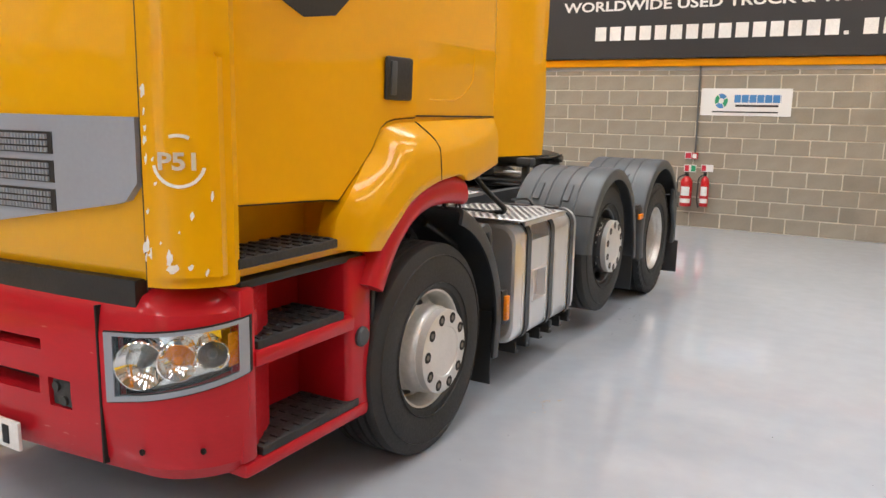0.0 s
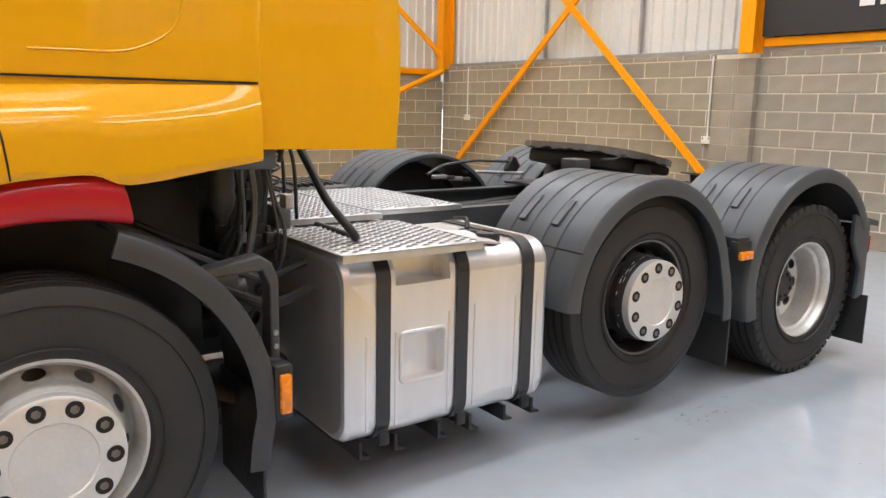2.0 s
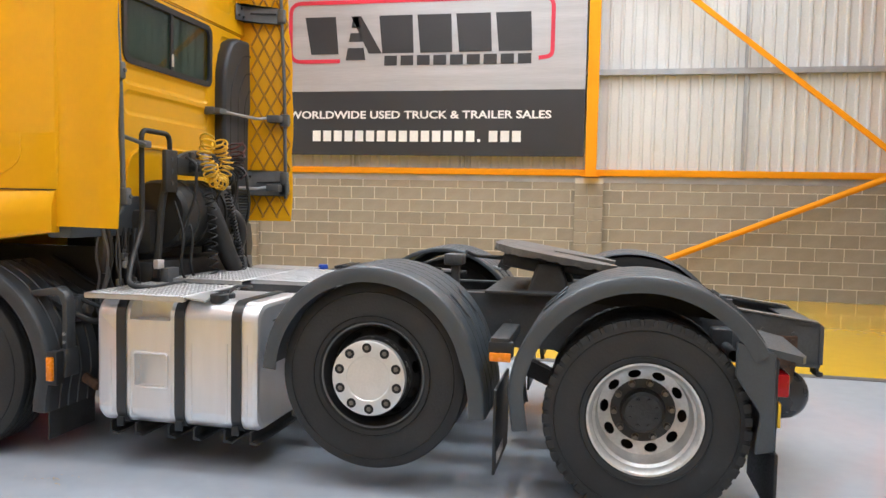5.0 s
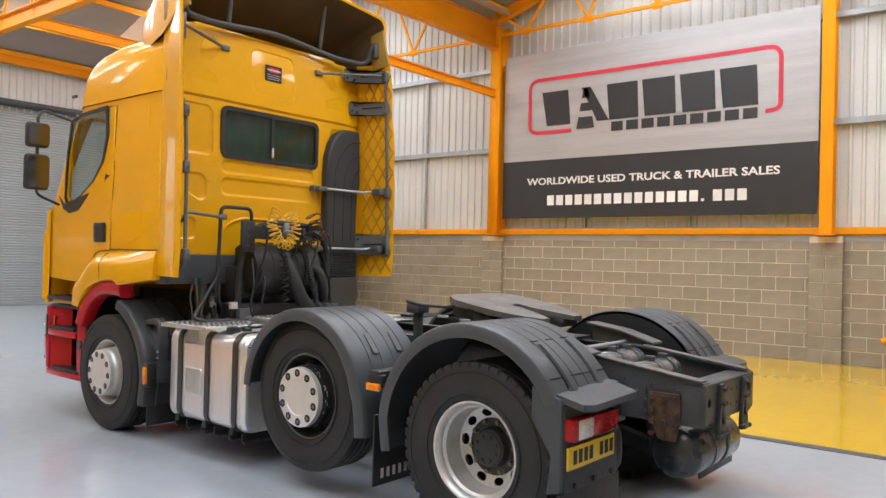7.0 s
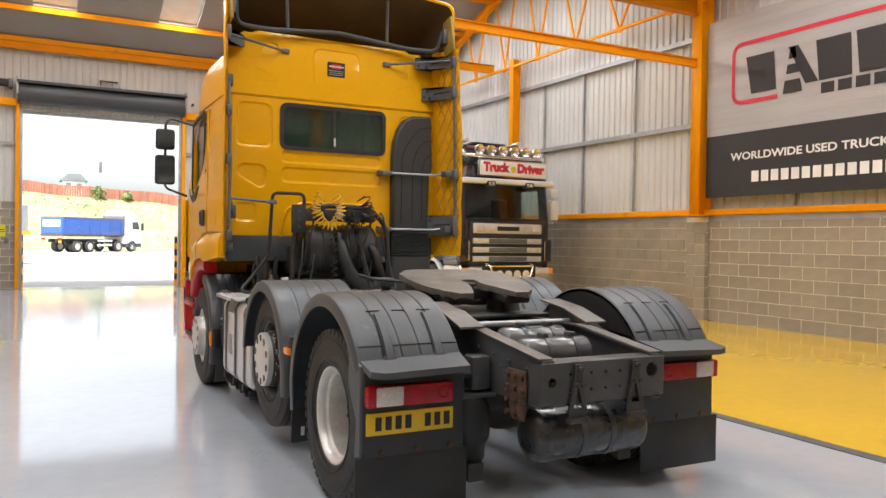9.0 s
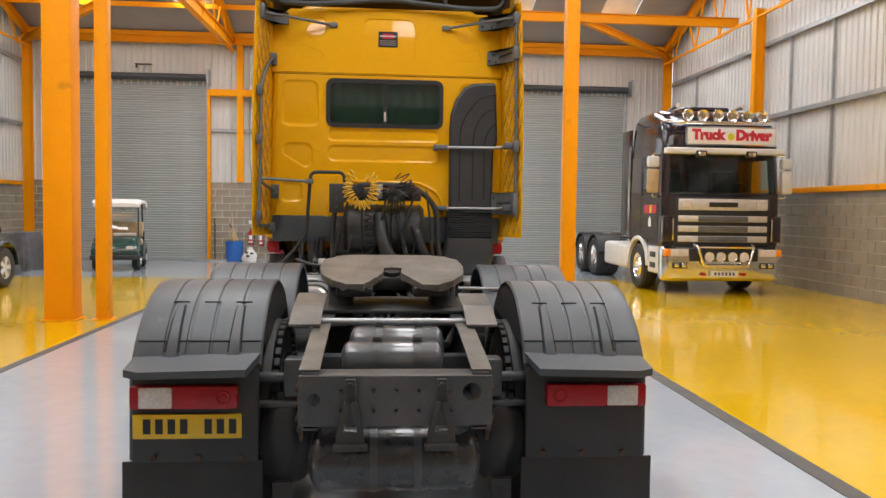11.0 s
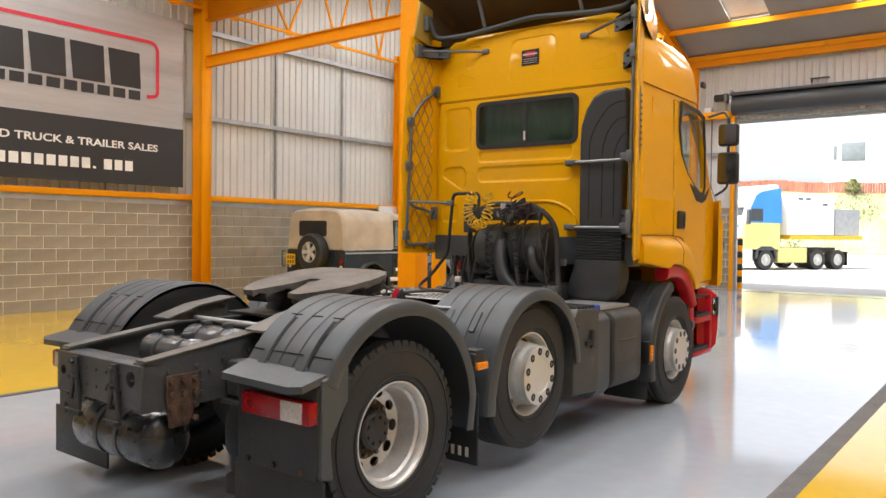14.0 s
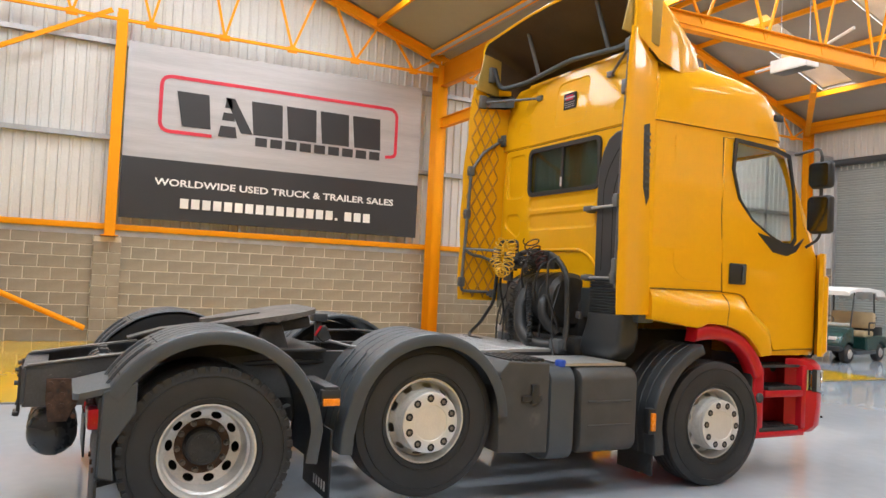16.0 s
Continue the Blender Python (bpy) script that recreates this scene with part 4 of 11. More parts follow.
part("window_bar", box(-3.562, -3.53, 4.045, 4.058, 2.5, 2.91), BLACK, cab)
part("window_catch", box(-3.556, -3.536, 4.058, 4.07, 2.53, 2.62, 0.004), LENSWHITE, cab)
part("windscreen", loft([[(CX - 1.04, 1.925, 2.12), (CX + 1.04, 1.925, 2.12), (CX + 1.04, 1.94, 2.12), (CX - 1.04, 1.94, 2.12)], [(CX - 0.99, 2.35, 2.91), (CX + 0.99, 2.35, 2.91), (CX + 0.99, 2.365, 2.91), (CX - 0.99, 2.365, 2.91)]]), CLEAR, cab, "raked windscreen")
rows = []
for k in range(121):
    x = -4.12 + 1.15 * k / 120
    y = 3.985 + 0.009 * math.sin(k * 0.52) + 0.006 * math.sin(k * 0.23 + 1)
    rows.append([(x, y, 2.44), (x, y, 2.95), (x, y - 0.004, 2.95), (x, y - 0.004, 2.44)])
part("curtain", loft(rows), CURTAIN, cab, "grey-green curtain drawn behind the window", 60)
TRIM = material("pale_grey_trim", (0.50, 0.51, 0.49), 0.8, vary=0.06, size=3)
part("headliner", box(CX - 1.1, CX + 1.1, 2.48, 3.9, 2.90, 2.925, 0.005), TRIM, cab, "pale grey roof lining")
part("bunk_wall", box(CX - 1.12, CX + 1.12, 3.55, 3.57, 1.45, 2.9, 0.004), TRIM, cab, "pale grey bunk curtain")
for s in (1, -1):
    sx = CX + s * 0.62
    part("cab_seat", merge(box(sx - 0.25, sx + 0.25, 2.75, 3.25, 1.3, 1.85, 0.06), box(sx - 0.24, sx + 0.24, 3.16, 3.32, 1.8, 2.55, 0.06)), BLACK, cab, "dark driver's seat")
part("dashboard", box(CX - 1.12, CX + 1.12, 2.05, 2.36, 1.3, 2.05, 0.05), BLACK, cab, "dark dashboard")
swm = Matrix.Translation((CX - 0.62, 2.52, 2.13)) @ Matrix.Rotation(radians(-25), 4, "X")
b = tube([swm @ Vector((0.22 * math.cos(a * math.pi / 12), 0.22 * math.sin(a * math.pi / 12), 0)) for a in range(24)], 0.016, 8, closed=True)
for a in (0, 120, 240):
    tube([swm @ Vector((0, 0, -0.02)), swm @ Vector((0.22 * math.cos(radians(a + 90)), 0.22 * math.sin(radians(a + 90)), 0))], 0.014, 6, bm=b)
part("steering_wheel", b, BLACK, cab)

# doors: a thin proud skin over a dark gap
DOOR = [(2.015, 1.95), (2.025, 1.32), (2.56, 1.295), (2.625, 1.285), (2.73, 1.37), (2.85, 1.475), (2.915, 1.565), (2.96, 1.590), (3.02, 1.602), (3.19, 1.610), (3.225, 2.3), (3.215, 2.93), (2.47, 2.915), (2.365, 2.72), (2.21, 2.25)]
for s in (1, -1):
    def lean(bm):
        # the side leans in a little towards the roof
        for v in bm.verts:
            z = v.co.z
            hw = 1.255 if z < 1.6 else 1.255 - (z - 1.6) * 0.0145 if z < 2.08 else 1.247 - (z - 2.08) * 0.051
            v.co.x += s * (hw - 1.255)
        return slimmed(bm)
    hole = [(2.72 + (y - 2.72) * 1.03, 2.5 + (z - 2.5) * 1.04) for y, z in WIN]
    x = CX + s * 1.255
    DOOR_ = DOOR if s > 0 else DOOR[:1] + [(2.03, 1.13), (2.55, 1.115), (2.60, 1.27)] + DOOR[4:]
    big = [(y + (0.0065 if y > 2.6 else -0.0065), z + (0.005 if z > 2.2 else -0.005)) for y, z in DOOR_]
    part("door_gap", lean(prism(big, "x", x - s * 0.004, x + s * 0.0035, holes=(hole,))), SEAM, cab, "dark shut line")
    d = part("door", lean(prism(DOOR_, "x", x - s * 0.004, x + s * 0.012, 0.004, 1, holes=(hole,))), YELLOW, cab, "yellow cab door")
    b = box(x + s * 0.006, x + s * 0.03, 2.93, 3.13, 1.68, 1.86, 0.012)
    part("door_handle", slimmed(b), BLACK, cab, "black recessed door handle")
    part("handle_grip", slimmed(box(x + s * 0.028, x + s * 0.04, 2.95, 2.99, 1.70, 1.84, 0.005)), PLASTIC, cab)
    # seams behind the door
    part("side_gap", lean(box(x - s * 0.002, x + s * 0.0085, 3.19, 3.985, 1.612, 1.619)), SEAM, cab, "dark shut line")
    part("side_pressing", lean(tube(bent([(x, 3.32, 1.690), (x, 3.60, 1.692), (x, 3.75, 1.78), (x, 3.76, 2.88)], 0.12), 0.0035, 8)), YELLOW, cab)
# flared sill over the front wheel: upper and lower edge in pairs (y, z), drawn smooth
def smooth(points, n=4):
    """A curve through points of any length, n steps from each to the next."""
    P = [points[0], *points, points[-1]]
    out = []
    for a, b, c_, e in zip(P, P[1:], P[2:], P[3:]):
        for k in range(n):
            t = k / n
            out.append(tuple(0.5 * (2 * v1 + (v2 - v0) * t + (2 * v0 - 5 * v1 + 4 * v2 - v3) * t * t + (3 * v1 - v0 - 3 * v2 + v3) * t ** 3) for v0, v1, v2, v3 in zip(a, b, c_, e)))
    return out + [tuple(points[-1])]


# upper y, z; lower y, z; half width at the upper edge and at the fullest
FLARE = ((2.605, 1.07, 2.80, 1.07, 1.17, 1.270), (2.605, 1.17, 2.83, 1.10, 1.18, 1.276), (2.645, 1.268, 2.87, 1.145, 1.222, 1.284), (2.75, 1.36, 2.935, 1.20, 1.240, 1.288), (2.86, 1.455, 3.0, 1.252, 1.246, 1.290),
         (2.93, 1.53, 3.11, 1.296, 1.250, 1.292), (3.03, 1.56, 3.22, 1.325, 1.253, 1.294), (3.22, 1.567, 3.33, 1.338, 1.257, 1.293), (3.42, 1.573, 3.45, 1.340, 1.258, 1.288), (3.56, 1.577, 3.55, 1.308, 1.258, 1.283), (3.77, 1.582, 3.77, 1.336, 1.258, 1.274), (3.985, 1.588, 3.985, 1.365, 1.257, 1.264))
ARCH = ((2.735, 0.935, 2.84, 0.885), (2.795, 1.045, 2.89, 0.965), (2.86, 1.128, 2.945, 1.045), (2.93, 1.193, 3.0, 1.10), (3.0, 1.246, 3.075, 1.155), (3.11, 1.292, 3.16, 1.19), (3.22, 1.322, 3.26, 1.207), (3.34, 1.337, 3.36, 1.21), (3.45, 1.338, 3.46, 1.205), (3.525, 1.322, 3.55, 1.19), (3.54, 1.29, 3.556, 1.20))


def flare():
    rows = []
    for y0, z0, y1, z1, x0, x1 in smooth(FLARE):
        x0 -= 0.078 * min(1.0, max(0.0, (y0 - 2.60) / 0.25))
        x1 -= 0.05 * max(0.0, (y0 - 3.45) / 0.53) ** 1.5
        ring = [(CX + 1.10, y0, z0)]
        for t in (0, 0.02, 0.05, 0.10, 0.17, 0.25, 0.34, 0.44, 0.56, 0.70, 0.84, 0.97, 1.0):
            x = x0 + (x1 - x0) * math.sin(math.pi / 2 * min(1, t / 0.5)) - (0.006 if t == 1.0 else 0.0)
            ring.append((CX + x, y0 + (y1 - y0) * t, z0 + 0.022 + (z1 - z0 - 0.022) * t))
        rows.append(ring + [(CX + 1.10, y1, z1)])
    return loft(rows)


def drawn_in(bm):
    """The far sill stands in a little more than the near one."""
    for v in bm.verts:
        v.co.x += 0.035 if v.co.x < CX else 0.0
    return bm


def arch():
    rows = []
    for y0, z0, y1, z1 in smooth(ARCH):
        rows.append([(CX + x, y0 + (y1 - y0) * t, z0 + (z1 - z0) * t) for x, t in ((1.14, 0), (1.236, 0.0), (1.252, 0.06), (1.262, 0.16), (1.268, 0.32), (1.269, 0.55), (1.265, 0.78), (1.255, 0.93), (1.24, 1.0), (1.14, 1.0))])
    return loft(rows)


for i, f in enumerate(both("sill_flare", flare, YELLOW, cab, "flared yellow sill panel")):
    s = 1 if i == 0 else -1
    b = drawn_in(tube([(CX + s * w, y, z) for w, y, z in ((1.180, 3.190, 1.590), (1.198, 3.192, 1.578), (1.216, 3.195, 1.564), (1.240, 3.200, 1.545), (1.262, 3.206, 1.526), (1.279, 3.214, 1.503), (1.2915, 3.222, 1.478), (1.2945, 3.229, 1.44), (1.2940, 3.236, 1.38), (1.2935, 3.240, 1.333))], 0.0032, 6))
    part("panel_gap", b, SEAM, f)
both("wheel_arch", arch, RED, TRUCK, "red wheel arch edge")


CXF = -3.59


# front: corner posts, grey grille panel, bumper, lamps
def outline(u, hw, yf, rf, bow=0.06):
    """A point of the plan outline, u metres round from the middle of the front; positive to the near side."""
    s = 1 if u >= 0 else -1
    u = abs(u)
    straight = hw - rf
    if u <= straight:
        return CXF + s * u, yf - bow * math.cos(math.pi / 2 * u / straight)
    a = (u - straight) / rf
    if a <= math.pi / 2:
        return CXF + s * (straight + rf * math.sin(a)), yf + rf - rf * math.cos(a)
    return CXF + s * hw, yf + rf + (u - straight - rf * math.pi / 2)


def wrap(u0, u1, z0, z1, hw, yf, rf, t=0.02, n=24, bow=0.06):
    """A panel that follows the plan outline; z0 and z1 may depend on u."""
    f = lambda v, u: v(u) if callable(v) else v
    rows = []
    for i in range(n + 1):
        u = u0 + (u1 - u0) * i / n
        x, y = outline(u, hw, yf, rf, bow)
        xi, yi = outline(u, hw - t, yf + t, rf - t * 0.5, bow)
        a, c = f(z0, u), f(z1, u)
        rows.append([(x, y, a), (x, y, c), (xi, yi, c), (xi, yi, a)])
    return loft(rows)


HWF, YFF, RFF = 1.214, 1.852, 0.24
for s in (1, -1):
    a, c = sorted((s * 1.022, s * 1.31))
    post = part("corner_post", wrap(a, c, 1.065, 2.0, HWF + 0.012, YFF - 0.012, RFF, 0.02), YELLOW, cab, "yellow corner panel")
    a, c = sorted((s * 1.055, s * 1.285))
    b = wrap(a, c, 1.09, 1.80, HWF + 0.03, YFF - 0.03, RFF, 0.03)
    bmesh.ops.bevel(b, geom=[e for e in b.edges if len(e.link_faces) == 2 and e.calc_face_angle(0) > 1.0], offset=0.014, segments=2, affect="EDGES")
    part("corner_bulge", b, YELLOW, post, "raised yellow air guide, paint chipped")
    part("flap_gap", wrap(s * 1.014 - 0.004, s * 1.014 + 0.004, 1.055, 2.0, HWF + 0.006, YFF - 0.006, RFF, 0.02, 2), SEAM, cab, "dark shut line")
# chips in the near corner's paint
random.seed(5)
chips = bmesh.new()
CHIPS = ((1.036, 1.68, 0.010, 0.020), (1.038, 1.62, 0.006, 0.012), (1.040, 1.57, 0.008, 0.012), (1.037, 1.53, 0.007, 0.018), (1.038, 1.475, 0.007, 0.020), (1.036, 1.31, 0.006, 0.012), (1.028, 1.20, 0.016, 0.030), (1.044, 1.175, 0.014, 0.022), (1.022, 1.165, 0.006, 0.016),
         (1.085, 1.475, 0.005, 0.010), (1.092, 1.40, 0.006, 0.008), (1.20, 1.30, 0.007, 0.014), (1.16, 1.25, 0.004, 0.006), (1.262, 1.36, 0.005, 0.018), (1.125, 1.165, 0.012, 0.030), (1.135, 1.135, 0.020, 0.016), (1.19, 1.14, 0.008, 0.012), (1.24, 1.12, 0.006, 0.014), (1.10, 1.215, 0.004, 0.008))
for uc, zc, w, h in CHIPS:
    off = 0.0332 if 1.07 < uc < 1.275 else 0.0128
    pts = []
    for k in range(11):
        a = 2 * math.pi * k / 11
        r = random.uniform(0.45, 1.15)
        x, y = outline(uc + w * r * math.cos(a) + 0.3 * w * math.sin(a), HWF + off, YFF - off, RFF)
        pts.append(chips.verts.new((x, y, zc + h * r * math.sin(a))))
    x, y = outline(uc, HWF + off, YFF - off, RFF)
    mid_ = chips.verts.new((x, y, zc))
    for k in range(11):
        chips.faces.new((mid_, pts[k], pts[(k + 1) % 11]))
tagged(part("chipped_paint", chips, WHITE_CHIP, post, "white chips in the paint"), kind="stuff")
# hand-painted number in an open ring
ring = bmesh.new()
UC, ZC, RR = 1.165, 1.470, 0.078
for a0, a1 in ((65, 110), (190, 345)):
    rows = []
    for k in range(13):
        a = radians(a0 + (a1 - a0) * k / 12)
        row = []
        for rr, o in ((RR - 0.005, 0.0335), (RR + 0.005, 0.0335), (RR + 0.005, 0.0325), (RR - 0.005, 0.0325)):
            x, y = outline(UC + rr * math.cos(a), HWF + o, YFF - o, RFF)
            row.append((x, y, ZC + rr * math.sin(a)))
        rows.append(row)
    loft(rows, bm=ring)
part("painted_ring", ring, WHITE_CHIP, post, "white painted open ring")
num = letters("P51", 0.115, 0.055, 0.001, 0.03)
for v in num.verts:
    x, y = outline(UC - 0.062 + v.co.x, HWF + 0.0345, YFF - 0.0345, RFF)
    v.co = Vector((x, y, ZC - 0.028 + v.co.z))
part("painted_number", num, WHITE_CHIP, post, "white hand-painted number")

REFLECT = material("lamp_reflector", (0.88, 0.88, 0.87), 0.07, metal=1.0, vary=0.03, bump=0.0, rvary=0.02)
GREYP = material("grey_grille_panel", (0.30, 0.33, 0.38), 0.4, vary=0.05, size=2, bump=0.04, coat=0.2)
grille = part("grille_panel", wrap(-1.005, 1.005, lambda u: 1.19 + 0.15 * min(1, max(0, (abs(u) - 0.1) / 0.9)) + 2.2 * max(0, abs(u) - 0.945) ** 1.3, 1.60, HWF + 0.018, YFF - 0.018, RFF, 0.03, 40), GREYP, cab, "grey grille panel with mesh slots")
MESH = material("black_mesh", (0.02, 0.02, 0.022), 0.45, vary=0.2)
for k in range(3):
    z1 = 1.545 - 0.095 * k
    for s in (1, -1):
        a, c = sorted((s * 0.06, s * 0.64))
        part("grille_slot", wrap(a, c, z1 - 0.072, z1, HWF + 0.021, YFF - 0.021, RFF, 0.01, 16), MESH, grille, "black mesh slot")
        b = bmesh.new()
        for i in range(35):
            for j in range(3):
                u = s * (0.07 + 0.016 * i)
                x, y = outline(u, HWF + 0.024, YFF - 0.024, RFF)
                z = z1 - 0.016 - j * 0.022
                box(x - 0.0045, x + 0.0045, y - 0.004, y + 0.008, z - 0.008, z + 0.008, bm=b)
        tagged(part("grille_mesh", b, GREYP, grille), kind="stuff")
part("black_grille", wrap(-0.95, 0.95, 0.95, 1.075, HWF - 0.0, YFF + 0.0, RFF, 0.05, 30), BLACK, TRUCK, "black lower grille")
BW, BY, BR = 1.222, 1.825, 0.28
bump_cut = [box(CX - 0.50, CX + 0.50, 1.5, 2.2, 0.62, 0.69), box(CX - 0.52, CX + 0.52, 1.5, 2.2, 0.785, 0.825), box(CX + 0.545, CX + 0.655, 1.5, 2.2, 0.585, 0.69), box(CX - 0.655, CX - 0.545, 1.5, 2.2, 0.585, 0.69)]
zlo = lambda u: 0.652 + 0.10 * max(0, (abs(u) - 0.84)) / 0.51
zhi = lambda u: 0.895 + 0.05 * max(0, (abs(u) - 0.84)) / 0.51
for s in (1, -1):
    bump_cut.append(wrap(*sorted((s * 0.842, s * 1.40)), lambda u: zlo(u) + 0.004, lambda u: zhi(u) - 0.004, BW + 0.03, BY - 0.03, BR, 0.095))
rows = []
U0, NB = 1.35, 60
for i in range(NB + 1):
    u = -U0 + 2 * U0 * i / NB
    row = []
    for z, d in ((0.385, 0.05), (0.44, 0.012), (0.63, 0.0), (0.88, 0.0), (0.97, 0.012), (1.02, 0.05), (1.04, 0.10)):
        x, y = outline(u, BW - d, BY + d, BR - d * 0.5)
        row.append((x, y, z))
    for z in (1.04, 0.385):
        x, y = outline(u, BW - 0.14, BY + 0.14, BR - 0.07)
        row.append((x, y, z))
    rows.append(row)
bumper = part("bumper", boolean(loft(rows), bump_cut), REDWORN, TRUCK, "red painted front bumper, scuffed", 32)
part("bumper_mesh", box(CX - 0.73, CX + 0.73, 1.88, 1.90, 0.56, 0.86), MESH, bumper, "black mesh behind the bumper slots")
for s in (1, -1):
    part("bumper_gap", wrap(s * 0.80 - 0.004, s * 0.80 + 0.004, 0.42, 0.98, BW + 0.004, BY - 0.004, BR, 0.02, 2), SEAM, bumper)
    part("fog_lamp", merge(box(CX + s * 0.60 - 0.052, CX + s * 0.60 + 0.052, 1.80, 1.86, 0.588, 0.687, 0.01), merge(cyl("y", (CX + s * 0.58, 0, 0.66), 0.018, 1.79, 1.815, 12), cyl("y", (CX + s * 0.62, 0, 0.613), 0.018, 1.79, 1.815, 12))), GRIMY, bumper, "black square fitting")
    a, c = sorted((s * 0.835, s * 1.365))
    seal = bmesh.new()
    frame_ = bmesh.new()
    for bm_, o_, e, w_ in ((seal, 0.004, 0.004, 0.012), (frame_, 0.008, 0.0, 0.0)):
        for u0_, u1_, lo_, hi_ in ((0.835 - e, 0.872, lambda u: zlo(u) - e, lambda u: zhi(u) + e), (1.325, 1.365 + e, lambda u: zlo(u) - e, lambda u: zhi(u) + e), (0.872, 1.325, lambda u: zlo(u) - e, lambda u: zlo(u) + 0.018), (0.872, 1.325, lambda u: zhi(u) - 0.012, lambda u: zhi(u) + e)):
            merge(bm_, wrap(*sorted((s * u0_, s * u1_)), lo_, hi_, BW + o_, BY - o_, BR, 0.02))
    part("lamp_seal", seal, SEAM, bumper, "black seal round the headlight")
    lamp = part("headlight", frame_, GREYP, bumper, "silver-framed clear headlight with bright bowls")
    part("reflector", wrap(*sorted((s * 0.842, s * 1.345)), zlo, zhi, BW - 0.040, BY + 0.040, BR - 0.02, 0.006), REFLECT, lamp, "bright reflector")
    for u, r in ((0.975, 0.080), (1.105, 0.062), (1.215, 0.050)):
        x, y = outline(s * u, BW - 0.010, BY + 0.010, BR)
        zc = (zlo(u) + zhi(u)) / 2 + 0.004
        nrm = Vector((x - CX - s * 0.45, y - 2.6, 0)).normalized()
        m = Matrix.Translation((x, y, zc)) @ nrm.to_track_quat("Z", "Y").to_matrix().to_4x4()
        b = lathe([(0, -0.026), (r * 0.25, -0.025), (r * 0.5, -0.019), (r * 0.75, -0.006), (r * 0.92, 0.008), (r, 0.014), (r + 0.004, 0.012), (r + 0.004, -0.03)], "z", (0, 0, 0), 28)
        bmesh.ops.transform(b, matrix=m, verts=b.verts)
        part("lamp_bowl", b, REFLECT, lamp)
        b = lathe([(0, 0.002), (0.010, 0.0), (0.016, -0.008), (0.017, -0.026)], "z", (0, 0, 0), 14)
        bmesh.ops.transform(b, matrix=m, verts=b.verts)
        part("lamp_bulb", b, AMBER if r == 0.062 else GREYPIPE, lamp)
    a, c = sorted((s * 1.265, s * 1.315))
    part("indicator", wrap(a, c, lambda u: zlo(u) + 0.045, lambda u: zhi(u) - 0.04, BW - 0.012, BY + 0.012, BR, 0.006, 6), AMBER, lamp, "amber indicator lens")
    a, c = sorted((s * 0.868, s * 1.330))
    part("lamp_glass", wrap(a, c, lambda u: zlo(u) + 0.014, lambda u: zhi(u) - 0.010, BW + 0.006, BY - 0.006, BR, 0.003), CLEAR, lamp, "clear lamp cover")
    # bolts on the bumper corner
    for u, z in ((0.98, 0.50), (1.19, 0.51)):
        x, y = outline(s * u, BW + 0.003, BY - 0.003, BR)
        part("bumper_bolt", lathe([(0, 0.004), (0.009, 0.004), (0.011, 0), (0.011, -0.005)], "y", (x, y, z), 10), SEAM, bumper)
pl = part("number_plate", box(CX - 0.11, CX + 0.41, 1.745, 1.76, 0.39, 0.50, 0.004), INKWHITE, bumper, "white front number plate")
for k in range(7):
    if k != 4:
        part("plate_bar", box(CX - 0.065 + 0.064 * k, CX - 0.03 + 0.064 * k, 1.741, 1.746, 0.41, 0.48), INK, pl)
TREAD = material("black_step_tread", (0.025, 0.025, 0.026), 0.55, vary=0.25, size=10, grain=60, bump=0.5)


def step(x0, x1, y0, y1, z, s):
    b = box(x0, x1, y0, y1, z - 0.035, z, 0.006)
    for i in range(9):
        for j in range(4):
            cx, cy = x0 + (x1 - x0) * (j + 0.5) / 4, y0 + (y1 - y0) * (i + 0.5) / 9
            box(cx - 0.018, cx + 0.018, cy - 0.008, cy + 0.008, z - 0.001, z + 0.006, bm=b)
    return b


